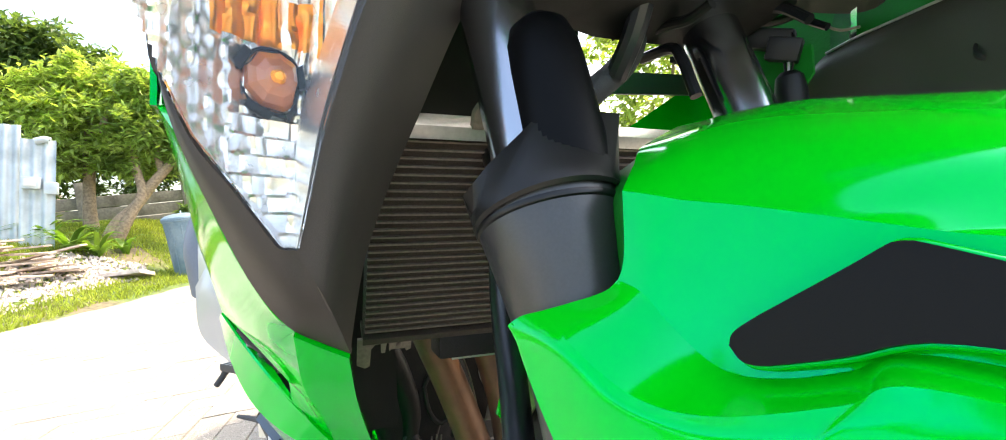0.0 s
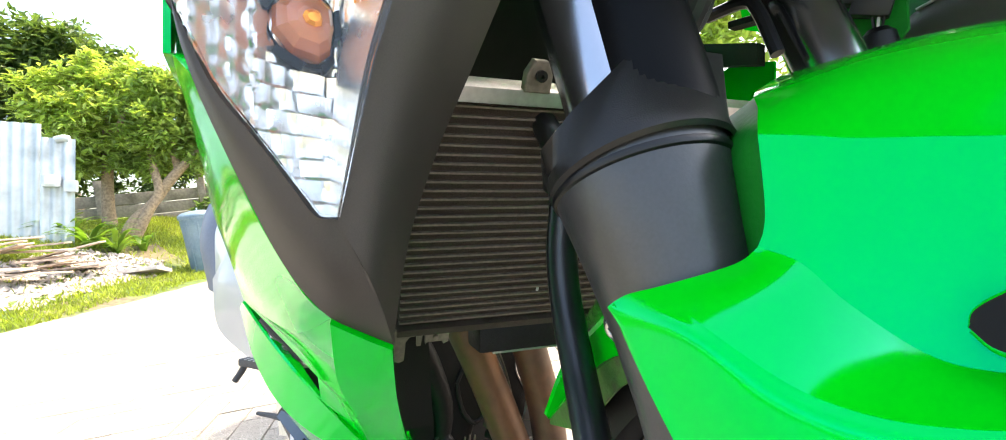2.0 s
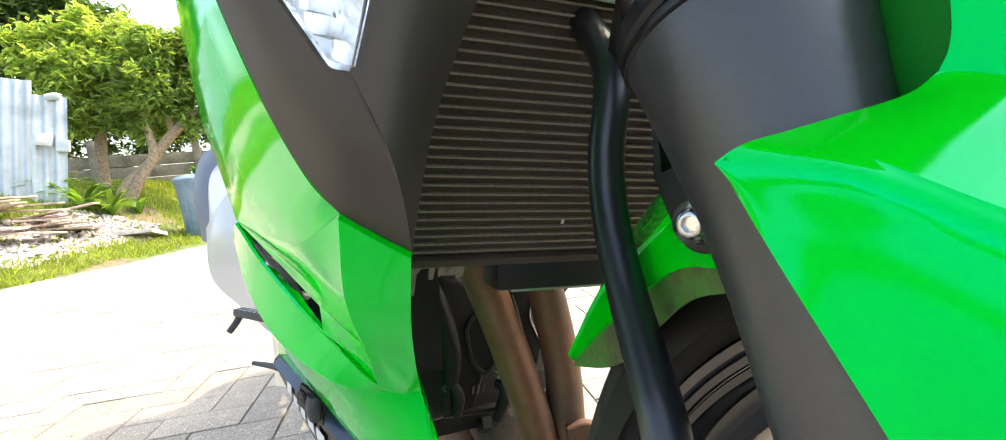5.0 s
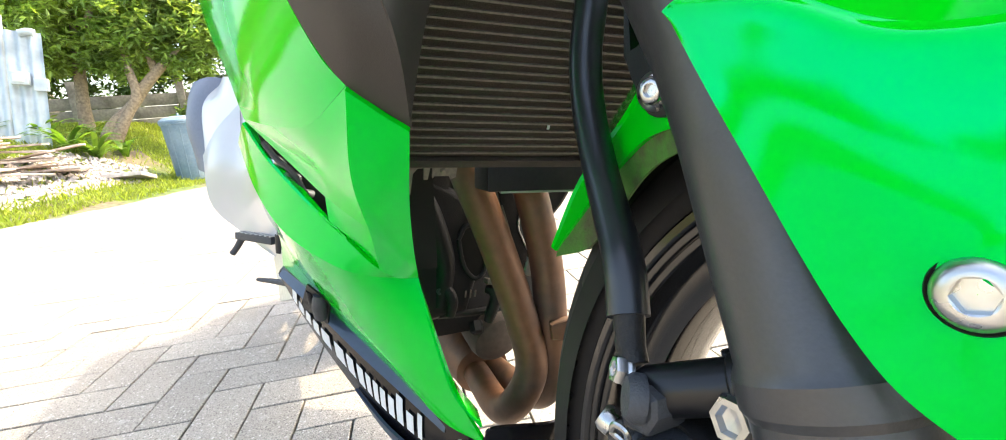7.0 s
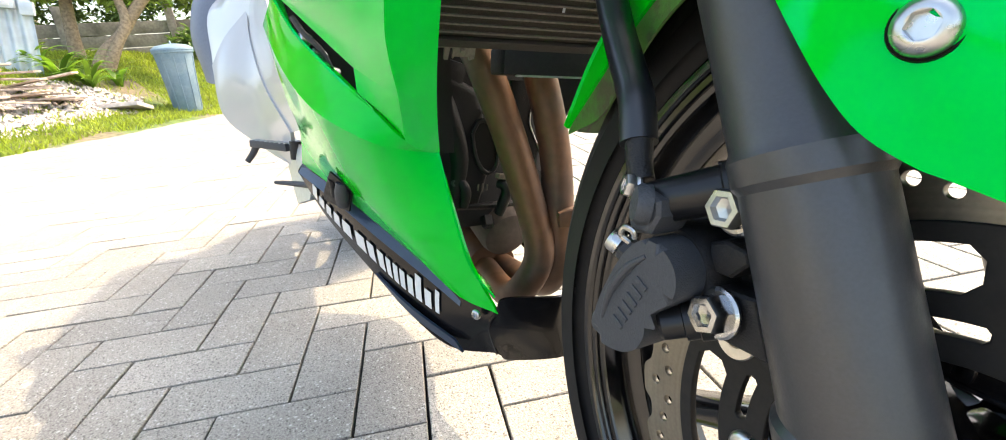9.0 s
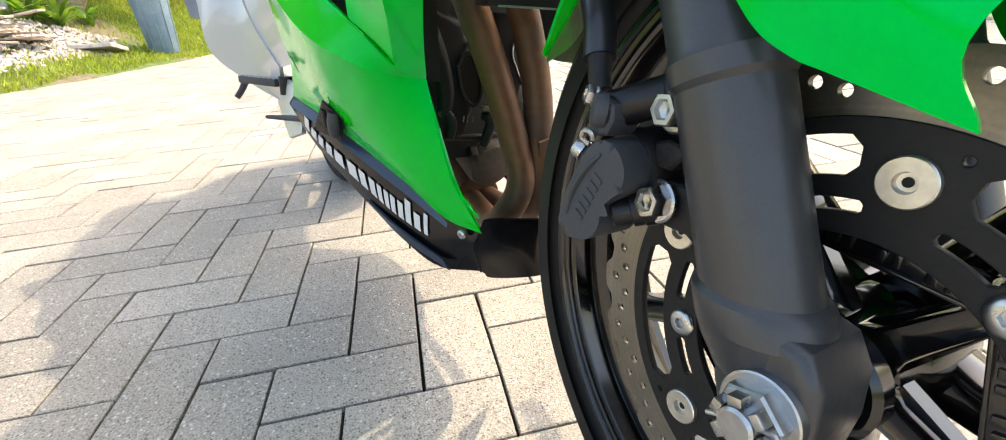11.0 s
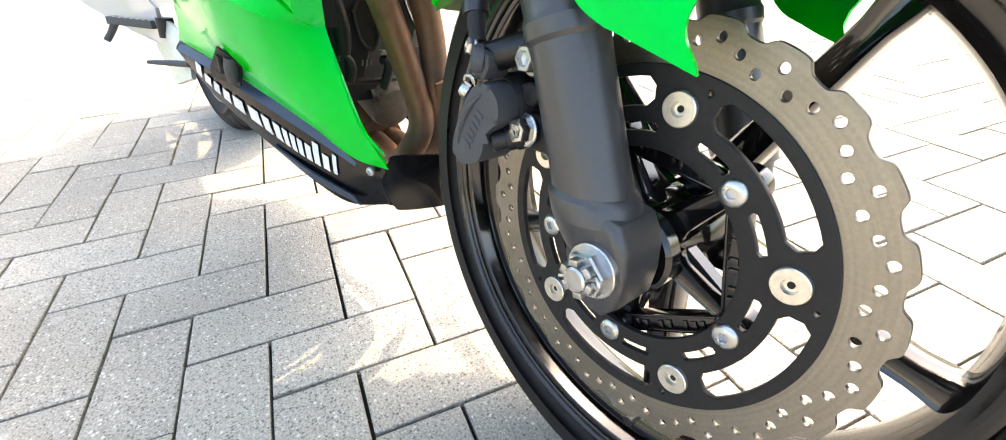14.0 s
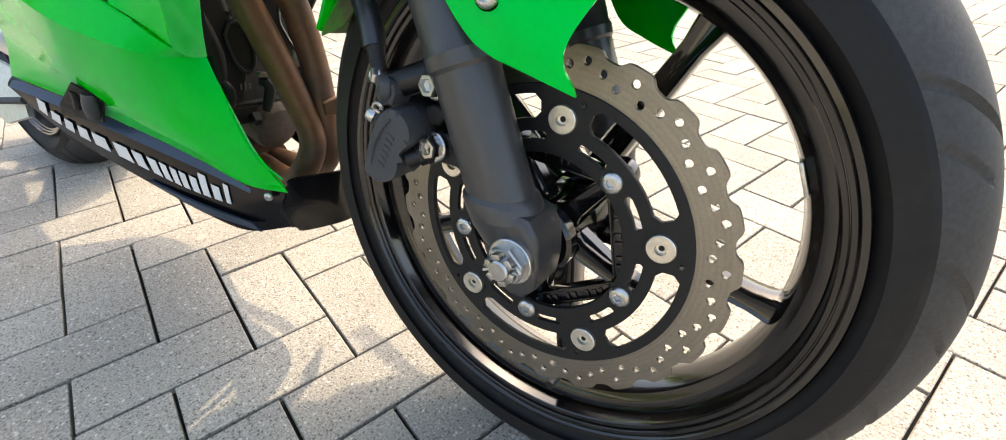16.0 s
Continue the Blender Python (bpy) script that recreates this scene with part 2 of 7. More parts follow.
def paver_material():
    """Washed concrete: sandy grain, pale and dark grains of stone, dull stains."""
    mat = material("paver_concrete", (0.312, 0.294, 0.257), 0.9, grain=0.32, grain_size=330, second=(0.243, 0.228, 0.198), patch_size=3.5,
                   patch_from=0.35, patch_to=0.7, bump=1.0, bump_size=420, vary=0.13)
    nt = mat.node_tree
    bsdf = nt.nodes["Principled BSDF"]
    geo = nt.nodes.new("ShaderNodeNewGeometry")

    def flecks(scale, size, share, colour, strength):
        vor = nt.nodes.new("ShaderNodeTexVoronoi")
        vor.inputs["Scale"].default_value = scale
        nt.links.new(geo.outputs["Position"], vor.inputs["Vector"])
        edge = nt.nodes.new("ShaderNodeMapRange")
        for k, v in zip(("From Min", "From Max", "To Min", "To Max"), (size * 0.6, size, strength, 0.0)):
            edge.inputs[k].default_value = v
        nt.links.new(vor.outputs["Distance"], edge.inputs["Value"])
        sep = nt.nodes.new("ShaderNodeSeparateColor")
        nt.links.new(vor.outputs["Color"], sep.inputs[0])
        pick = nt.nodes.new("ShaderNodeMath")
        pick.operation = "GREATER_THAN"
        pick.inputs[1].default_value = 1 - share
        nt.links.new(sep.outputs[0], pick.inputs[0])
        both = nt.nodes.new("ShaderNodeMath")
        both.operation = "MULTIPLY"
        nt.links.new(edge.outputs[0], both.inputs[0])
        nt.links.new(pick.outputs[0], both.inputs[1])
        m = nt.nodes.new("ShaderNodeMix")
        m.data_type = "RGBA"
        old = bsdf.inputs["Base Color"].links[0].from_socket
        nt.links.new(both.outputs[0], m.inputs[0])
        nt.links.new(old, m.inputs[6])
        m.inputs[7].default_value = (*colour, 1)
        nt.links.new(m.outputs[2], bsdf.inputs["Base Color"])

    flecks(170, 0.42, 0.13, (0.58, 0.56, 0.52), 0.65)
    flecks(95, 0.30, 0.10, (0.54, 0.52, 0.48), 0.60)
    flecks(230, 0.46, 0.26, (0.075, 0.068, 0.058), 0.75)
    flecks(430, 0.50, 0.22, (0.095, 0.085, 0.072), 0.62)
    flecks(390, 0.46, 0.14, (0.52, 0.50, 0.46), 0.55)
    flecks(24, 0.30, 0.10, (0.42, 0.40, 0.37), 0.40)
    return mat


PAVER = paver_material()


def glass_material(name, colour=(1, 1, 1), rough=0.02):
    mat = bpy.data.materials.new(name)
    mat.use_nodes = True
    b = mat.node_tree.nodes["Principled BSDF"]
    b.inputs["Base Color"].default_value = (*colour, 1)
    b.inputs["Transmission Weight"].default_value = 1.0
    b.inputs["Roughness"].default_value = rough
    b.inputs["IOR"].default_value = 1.25
    return mat


LENS = glass_material("clear_lens")


# ---- building tools ----
def part(name, data, mat, parent, label="", smooth=35, m=None):
    """One mesh object under a thing or a part, from a bmesh or a mesh."""
    if isinstance(data, bmesh.types.BMesh):
        bmesh.ops.recalc_face_normals(data, faces=data.faces)
        me = bpy.data.meshes.new(name)
        data.to_mesh(me)
        data.free()
    else:
        me = data
    me.materials.clear()
    me.materials.append(mat)
    if smooth and me.polygons:
        me.shade_smooth()
        me.set_sharp_from_angle(angle=radians(smooth))
    ob = new(name, me)
    if parent:
        ob.parent = parent
    if m is not None:
        ob.matrix_basis = m
    if label:
        tagged(ob, label)
    return ob


def curve_through(points, n):
    """n points along a smooth curve through the given points."""
    p = [Vector(q) for q in points]
    if len(p) == 2:
        return [p[0].lerp(p[1], k / (n - 1)) for k in range(n)]
    p = [2 * p[0] - p[1]] + p + [2 * p[-1] - p[-2]]
    out, spans = [], len(p) - 3
    for k in range(n):
        u = k / (n - 1) * spans
        i = min(int(u), spans - 1)
        f = u - i
        a, b, c, d = p[i:i + 4]
        out.append(0.5 * ((2 * b) + (c - a) * f + (2 * a - 5 * b + 4 * c - d) * f * f + (3 * b - a - 3 * c + d) * f ** 3))
    return out


def patch(rows, nu=20, nv=14, thick=0.003, side=-1):
    """A smooth panel through rows of points, with thickness."""
    a = [curve_through(r, nu) for r in rows]
    cols = [curve_through([r[i] for r in a], nv) for i in range(nu)]
    bm = bmesh.new()
    v = [[bm.verts.new(p) for p in c] for c in cols]
    faces = [bm.faces.new((v[i][j], v[i + 1][j], v[i + 1][j + 1], v[i][j + 1])) for i in range(nu - 1) for j in range(nv - 1)]
    bm.normal_update()
    if thick:
        low = [[bm.verts.new(q.co + q.normal * thick * side) for q in c] for c in v]
        for i in range(nu - 1):
            for j in range(nv - 1):
                bm.faces.new((low[i][j], low[i][j + 1], low[i + 1][j + 1], low[i + 1][j]))
        rim = [(i, 0) for i in range(nu)] + [(nu - 1, j) for j in range(1, nv)] + [(i, nv - 1) for i in range(nu - 2, -1, -1)] + [(0, j) for j in range(nv - 2, 0, -1)]
        for (i, j), (k, l) in zip(rim, rim[1:] + rim[:1]):
            bm.faces.new((v[i][j], low[i][j], low[k][l], v[k][l]))
    return bm


def sheet(outline, thick=0.003, cuts=0, mid=None, bulge=0.0):
    """A flat or slightly bulged panel with the given outline of points in space."""
    bm = bmesh.new()
    pts = [Vector(p) for p in outline]
    c = sum(pts, Vector()) / len(pts)
    n = Vector()
    for a, b in zip(pts, pts[1:] + pts[:1]):
        n += (a - c).cross(b - c)
    n.normalize()
    c = Vector(mid) if mid else c + n * bulge
    rings = 5
    front = []
    for k in range(rings):
        f = 1 - k / rings
        front.append([bm.verts.new(c.lerp(p, f) + n * (bulge * (1 - f * f) if mid is None else 0)) for p in pts])
    tip = bm.verts.new(c)
    m = len(pts)
    for r1, r2 in zip(front, front[1:]):
        for i in range(m):
            bm.faces.new((r1[i], r1[(i + 1) % m], r2[(i + 1) % m], r2[i]))
    for i in range(m):
        bm.faces.new((front[-1][i], front[-1][(i + 1) % m], tip))
    back = [bm.verts.new(p - n * thick) for p in pts]
    for i in range(m):
        bm.faces.new((front[0][i], back[i], back[(i + 1) % m], front[0][(i + 1) % m]))
    bm.faces.new(back[::-1])
    return bm


def tube(points, radius, sides=14, n=24, close=True):
    """A round pipe along a smooth curve; radius is a number or one for each given point."""
    path = curve_through(points, n)
    rad = [radius] * n if isinstance(radius, (int, float)) else [v.x for v in curve_through([(r, 0, 0) for r in radius], n)]
    bm = bmesh.new()
    up = Vector((0.31, 0.52, 0.79))
    rings = []
    for i, p in enumerate(path):
        d = (path[min(i + 1, n - 1)] - path[max(i - 1, 0)]).normalized()
        s = d.cross(up).normalized()
        t = s.cross(d)
        up = t
        rings.append([bm.verts.new(p + rad[i] * (math.cos(a) * s + math.sin(a) * t)) for a in (2 * math.pi * k / sides for k in range(sides))])
    for a, b in zip(rings, rings[1:]):
        for k in range(sides):
            bm.faces.new((a[k], a[(k + 1) % sides], b[(k + 1) % sides], b[k]))
    if close:
        bm.faces.new(rings[0][::-1])
        bm.faces.new(rings[-1])
    return bm


def axis_frame(p, d, roll=0.0):
    """A pose with z along d."""
    return Matrix.Translation(p) @ Vector(d).to_track_quat("Z", "Y").to_matrix().to_4x4() @ Matrix.Rotation(roll, 4, "Z")


def lathe(profile, m, seg=32, cap=True, squash=1.0):
    """A turned body; profile: (radius, height) rows along z of m."""
    bm = bmesh.new()
    rings = []
    for r, h in profile:
        rings.append([bm.verts.new(m @ Vector((r * math.cos(a), squash * r * math.sin(a), h))) for a in (2 * math.pi * k / seg for k in range(seg))])
    for a, b in zip(rings, rings[1:]):
        for k in range(seg):
            bm.faces.new((a[k], a[(k + 1) % seg], b[(k + 1) % seg], b[k]))
    if cap:
        bm.faces.new(rings[0][::-1])
        bm.faces.new(rings[-1])
    return bm


def box(m, sx, sy, sz, bevel=0.0, bm=None):
    """A block with its centre at m, bevelled."""
    own = bm is None
    bm = bm or bmesh.new()
    got = bmesh.ops.create_cube(bm, size=1, matrix=m @ Matrix.Diagonal((sx, sy, sz, 1)))
    if bevel:
        edges = list({e for v in got["verts"] for e in v.link_edges})
        bmesh.ops.bevel(bm, geom=edges, offset=bevel, segments=2, affect="EDGES", profile=0.6)
    return bm


def prism(outline, m, depth, bevel=0.0):
    """A block with an outline in the xy plane of m, reaching depth along its z, with bevelled edges on the far face."""
    bm = bmesh.new()
    low = [bm.verts.new(m @ Vector((x, y, 0))) for x, y in outline]
    top = [bm.verts.new(m @ Vector((x, y, depth))) for x, y in outline]
    k = len(outline)
    bm.faces.new(low[::-1])
    f = bm.faces.new(top)
    for i in range(k):
        bm.faces.new((low[i], low[(i + 1) % k], top[(i + 1) % k], top[i]))
    if bevel:
        bmesh.ops.bevel(bm, geom=list(f.edges), offset=bevel, segments=3, affect="EDGES", profile=0.6)
    return bm


def plate(loops, thick, m, bevel=0.0):
    """A flat plate with holes: the first loop is its outline, the others are holes, all in the xy plane of m."""
    cu = bpy.data.curves.new("plate", "CURVE")
    cu.dimensions, cu.fill_mode, cu.extrude, cu.bevel_depth = "2D", "BOTH", thick / 2 - bevel, bevel
    cu.bevel_resolution = 1
    for loop in loops:
        sp = cu.splines.new("POLY")
        sp.points.add(len(loop) - 1)
        for q, (x, y) in zip(sp.points, loop):
            q.co = (x, y, 0, 1)
        sp.use_cyclic_u = True
    ob = new("plate", cu)
    me = bpy.data.meshes.new_from_object(ob.evaluated_get(bpy.context.evaluated_depsgraph_get()))
    bpy.data.objects.remove(ob)
    bpy.data.curves.remove(cu)
    me.transform(m)
    bm = bmesh.new()
    bm.from_mesh(me)
    bmesh.ops.remove_doubles(bm, verts=bm.verts, dist=1e-5)
    bm.to_mesh(me)
    bm.free()
    return me


def ring_loop(r, n=96, cx=0.0, cy=0.0, start=0.0):
    return [(cx + r * math.cos(start + 2 * math.pi * k / n), cy + r * math.sin(start + 2 * math.pi * k / n)) for k in range(n)]


def arc_slot(r1, r2, a1, a2, n=14):
    """A window between two radii and two angles in degrees, with rounded corners."""
    c = (r2 - r1) * 0.28
    out = []
    for r, a, b in ((r2, a1, a2), (r1, a2, a1)):
        pad = math.degrees(c / r) * (1 if b > a else -1)
        for k in range(n):
            t = radians(a + pad + (b - a - 2 * pad) * k / (n - 1))
            out.append((r * math.cos(t), r * math.sin(t)))
        rr = r + (-c if r == r2 else c)
        out.append((rr * math.cos(radians(b)), rr * math.sin(radians(b))))
        ro = (r1 + c) if r == r2 else (r2 - c)
        out.append((ro * math.cos(radians(b)), ro * math.sin(radians(b))))
    return out


def hex_bolt(parent, p, d, r=0.008, h=0.006, flange=0.011, mat=None, name="bolt", label="zinc-plated hex bolt", roll=0.3, dish=True):
    """A flanged hex bolt head with its seat at p, facing d."""
    m = axis_frame(p, d, roll)
    bm = lathe([(flange, 0), (flange, 0.0012), (flange * 0.9, 0.0022), (r, 0.0024)], m, 28)
    k = 6
    prof = [(r, 0.002), (r, h * 0.85), (r * 0.9, h)] + ([(r * 0.62, h), (r * 0.5, h - 0.0022), (0.0001, h - 0.003)] if dish else [(0.0001, h)])
    rings = []
    for q, z in prof:
        rings.append([bm.verts.new(m @ Vector((q * 1.12 * math.cos(a), q * 1.12 * math.sin(a), z))) for a in (2 * math.pi * j / k for j in range(k))])
    for a, b in zip(rings, rings[1:]):
        for j in range(k):
            bm.faces.new((a[j], a[(j + 1) % k], b[(j + 1) % k], b[j]))
    return part(name, bm, mat or ZINC, parent, label, smooth=30)


def socket_bolt(parent, p, d, r=0.009, h=0.005, mat=None, name="bolt", label="button-head hex socket bolt", socket=0.45):
    """A rounded bolt head with a hex socket."""
    m = axis_frame(p, d, 0.2)
    prof = [(r, 0), (r, h * 0.25), (r * 0.93, h * 0.6), (r * 0.75, h * 0.92), (r * socket * 1.15, h), (r * socket * 0.98, h)]
    bm = lathe(prof, m, 28, cap=False)
    rings = []
    for q, z in ((r * socket * 1.13, h), (r * socket, h * 0.95), (r * socket * 0.95, h * 0.3), (0.0001, h * 0.3)):
        rings.append([bm.verts.new(m @ Vector((q * math.cos(a), q * math.sin(a), z))) for a in (2 * math.pi * j / 6 for j in range(6))])
    for a, b in zip(rings, rings[1:]):
        for j in range(6):
            bm.faces.new((a[j], a[(j + 1) % 6], b[(j + 1) % 6], b[j]))
    return part(name, bm, mat or ZINC, parent, label, smooth=40)


def thing(name, label, category, m=None, group="", kind=""):
    ob = new(name)
    ob.empty_display_size = 0.05
    if m is not None:
        ob.matrix_basis = m
    return tagged(ob, label, category, group, kind)


# ---- the motorcycle: x ahead, y to its left, z up, leaning on its stand ----
LEAN = Matrix.Translation((0, -0.0353, 0)) @ Matrix.Rotation(radians(-7), 4, "X")
bike = thing("motorcycle", "green sports motorcycle leaning on its stand on brick paving", "motorcycle", LEAN)
AX = Vector((0, 0, 0.294))
DC = Vector((0.0008, 0, 0.2969))


def side_frame(y, cx=0.0, cz=0.294):
    """Local x ahead, y up, z towards the bike's right."""
    return Matrix(((1, 0, 0, cx), (0, 0, -1, y), (0, 1, 0, cz), (0, 0, 0, 1)))


def other(p):
    """The same point on the other flank."""
    return (p[0], 2 * (0.03 + (-0.3 - p[0]) * 0.045) - p[1], p[2])


# -- wheels --
def tyre_mesh(radius, half, bead, nt=720, m=None):
    """A tyre as two meshes, sidewalls and tread; the columns follow the slanting grooves cut into the crown."""
    prof = []
    n = 56
    for k in range(n + 1):
        a = -1.0 + 2.0 * k / n
        y = half * math.sin(a * math.pi / 2)
        drop = (1 - math.sqrt(max(0.0, 1 - (abs(y) / half) ** 2.3 * 0.93)))
        prof.append((y, radius - drop * 0.070))
    lip = bead
    side = [(-half * 0.97, lip + 0.026), (-half * 0.86, lip + 0.010), (-half * 0.74, lip + 0.001), (-half * 0.70, lip - 0.006)]
    prof = side[::-1] + prof + [(-y, r) for y, r in side]
    pitch = 2 * math.pi / 15
    out = []
    for want in (False, True):
        bm = bmesh.new()
        made = {}

        def vert(i, k):
            i %= nt
            if (i, k) not in made:
                y, r = prof[k]
                s = abs(y) / half
                th = 2 * math.pi * i / nt + pitch * (0.62 * s ** 1.4) * (-1 if y > 0 else 1)
                u = (15 * i / nt + (0.0 if y > 0 else 0.5)) % 1.0
                if r > lip + 0.032:
                    long_cut = max(0.0, 1 - abs(u - 0.5) / 0.050) if 0.24 < s < 0.93 else 0.0
                    short_cut = max(0.0, 1 - abs((u + 0.36) % 1.0 - 0.5) / 0.040) if 0.55 < s < 0.96 else 0.0
                    r -= 0.0040 * min(1.0, 1.7 * long_cut) + 0.0030 * min(1.0, 1.7 * short_cut)
                r += 0.012 * max(0.0, -math.sin(th)) ** 8 * (r - lip) / (radius - lip)
                made[i, k] = bm.verts.new((r * math.cos(th), y, r * math.sin(th)))
            return made[i, k]

        for i in range(nt):
            u = (15 * (i + 0.5) / nt) % 1.0
            for k in range(len(prof) - 1):
                y = (prof[k][0] + prof[k + 1][0]) / 2
                s = abs(y) / half
                worn = prof[k][1] > lip + 0.03 and s < 0.965 - 0.065 * (u if y > 0 else (u + 0.5) % 1.0)
                if worn == want:
                    bm.faces.new((vert(i, k), vert(i, k + 1), vert(i + 1, k + 1), vert(i + 1, k)))
        bmesh.ops.transform(bm, matrix=m or Matrix.Translation(AX), verts=bm.verts)
        out.append(bm)
    return out


def spin_y(profile, m, seg=160):
    """A body turned about the y axis; profile: (y, radius), a closed section."""
    bm = bmesh.new()
    rings = [[bm.verts.new(m @ Vector((r * math.cos(a), y, r * math.sin(a)))) for y, r in profile] for a in (2 * math.pi * k / seg for k in range(seg))]
    n = len(profile)
    for a, b in zip(rings, rings[1:] + rings[:1]):
        for k in range(n):
            bm.faces.new((a[k], a[(k + 1) % n], b[(k + 1) % n], b[k]))
    return bm


FLANGE = [(0.0500, 0.2205), (0.0510, 0.2190), (0.0510, 0.2150), (0.0500, 0.2138), (0.0482, 0.2130), (0.0478, 0.2100), (0.0468, 0.2092), (0.0448, 0.2086), (0.0442, 0.2056), (0.0428, 0.2046),
          (0.0270, 0.2042), (0.0258, 0.2034), (0.0250, 0.1960), (0.0240, 0.1946), (0.0215, 0.1886), (0.0185, 0.1870)]
RIM = [(-0.046, 0.2205), (-0.044, 0.212), (-0.030, 0.209), (0.030, 0.209), (0.044, 0.212), (0.046, 0.2205)] + FLANGE + [(0.0, 0.1830)] + [(-y, r) for y, r in FLANGE[::-1]]


def spoke_mesh(angle, m, r0=0.026, r1=0.190, w0=0.026, w1=0.016, t0=0.032, t1=0.024, twist=0.0):
    """A cast spoke with a hollowed flank, widening into hub and rim."""
    bm = bmesh.new()
    rings = []
    n = 14
    for i in range(n + 1):
        f = i / n
        r = r0 + (r1 - r0) * f
        flare = 1 + 0.9 * max(0, f - 0.85) / 0.15 * 0.6 + 0.5 * max(0, 0.12 - f) / 0.12
        w, t = (w0 + (w1 - w0) * f) / 2 * flare, (t0 + (t1 - t0) * f) / 2
        a = angle + twist * f
        c, s = math.cos(a), math.sin(a)
        ring = []
        for u, y in ((-1, -0.75), (-0.8, -1), (-0.35, -0.82), (0.35, -0.82), (0.8, -1), (1, -0.75), (1, 0.75), (0.8, 1), (0.35, 0.82), (-0.35, 0.82), (-0.8, 1), (-1, 0.75)):
            ring.append(bm.verts.new(m @ Vector((r * c - u * w * s, y * t, r * s + u * w * c))))
        rings.append(ring)
    k = len(rings[0])
    for a, b in zip(rings, rings[1:]):
        for j in range(k):
            bm.faces.new((a[j], a[(j + 1) % k], b[(j + 1) % k], b[j]))
    bm.faces.new(rings[0][::-1])
    bm.faces.new(rings[-1])
    return bm


MW = Matrix.Translation((-0.008, 0, 0.295))
wheel = part("front_wheel", spin_y(RIM, MW), RIMBLACK, bike, "gloss black cast front wheel rim", smooth=32)
walls, crown_band = tyre_mesh(0.2800, 0.056, 0.219, 900, MW)
part("tyre", walls, TYRE, wheel, "black tyre sidewalls", smooth=50)
part("tread", crown_band, TREAD, wheel, "worn grey tread with diagonal grooves", smooth=30)
for k in range(5):
    part("spoke", spoke_mesh(radians(61 - 72 * k), MW), RIMBLACK, wheel, "black cast spoke" if k == 0 else "")
hub = lathe([(0.024, -0.066), (0.024, -0.054), (0.027, -0.052), (0.028, -0.036), (0.031, -0.030), (0.034, -0.020), (0.034, 0.020), (0.031, 0.030), (0.028, 0.036), (0.024, 0.066)], axis_frame(AX, (0, 1, 0)), 48)
part("hub", hub, RIMBLACK, wheel, "black cast hub")
for k in range(5):
    a = radians(49.05 - 72 * k)
    b = radians(49.05 - 72 * (k + 1))
    p, q = (DC + Vector((0.0745 * math.cos(c), -0.0535, 0.0745 * math.sin(c))) for c in (a, b))
    d = (q - p).normalized()
    out = (p + q) / 2 - DC
    out.y = 0
    m = Matrix.Translation((p + q) / 2) @ Matrix((d, Vector((0, -1, 0)), out.normalized())).transposed().to_4x4()
    rail = part("web_rail", box(m, (q - p).length - 0.012, 0.013, 0.0130, 0.0022), RIMBLACK, wheel, "black cast web rail with raised marks")
    part("rail_lip", box(m @ Matrix.Translation((0, 0.0062, -0.0054)), (q - p).length - 0.016, 0.0022, 0.0018, 0.0006), RIMBLACK, rail)
    part("rail_lip", box(m @ Matrix.Translation((0, 0.0062, 0.0054)), (q - p).length - 0.016, 0.0022, 0.0018, 0.0006), RIMBLACK, rail)
    for j in range(9):
        if j in (3, 6):
            continue
        part("raised_mark", box(m @ Matrix.Translation((-0.026 + 0.0064 * j, 0.0072, 0.0004 * (j % 2))), 0.0034 + 0.0012 * (j % 3 == 1), 0.0018, 0.0062, 0.0005), RIMBLACK, rail)
    part("web_arm", spoke_mesh(a, Matrix.Translation(DC + Vector((0, -0.050, 0))), 0.022, 0.073, 0.017, 0.012, 0.020, 0.015), RIMBLACK, wheel)
    part("bolt_boss", lathe([(0.0125, 0), (0.0125, 0.014), (0.0105, 0.018)], axis_frame(DC + Vector((0.0768 * math.cos(a), -0.046, 0.0768 * math.sin(a))), (0, -1, 0)), 20), RIMBLACK, wheel)
    web = [DC + Vector((r * math.cos(t), -0.040, r * math.sin(t))) for r, t in ((0.026, a - 0.5), (0.026, a + 0.5), (0.066, a + 0.10), (0.066, a - 0.10))]
    part("arm_web", sheet([tuple(w) for w in web], 0.010), RIMBLACK, wheel)
part("balance_weight", box(MW @ Matrix.Rotation(radians(-24.4), 4, "Y") @ Matrix.Translation((0.1862, -0.020, 0)), 0.003, 0.014, 0.024, 0.001), ZINC, wheel, "stick-on wheel weight strip")
valve = tube([(0.012, -0.012, 0.108), (0.0135, -0.03, 0.116), (0.014, -0.045, 0.118)], 0.0045, 10, 8)
part("valve", valve, RUBBER, wheel, "rubber valve stem with cap")


for start, count in ((112, 2), (125, 2), (134, 3), (146, 3), (158, 4), (174, 3)):
    for k in range(count):
        a = radians(start + 3.1 * k)
        m = MW @ Matrix.Rotation(-a, 4, "Y") @ Matrix.Translation((0.2370, -0.0522, 0)) @ Matrix.Rotation(radians(-21), 4, "Z")
        part("sidewall_mark", box(m, 0.0095 - 0.003 * (k % 3 == 1), 0.0022, 0.0052, 0.0006), TYRE, wheel, "raised rubber mark" if (start, k) == (112, 0) else "")


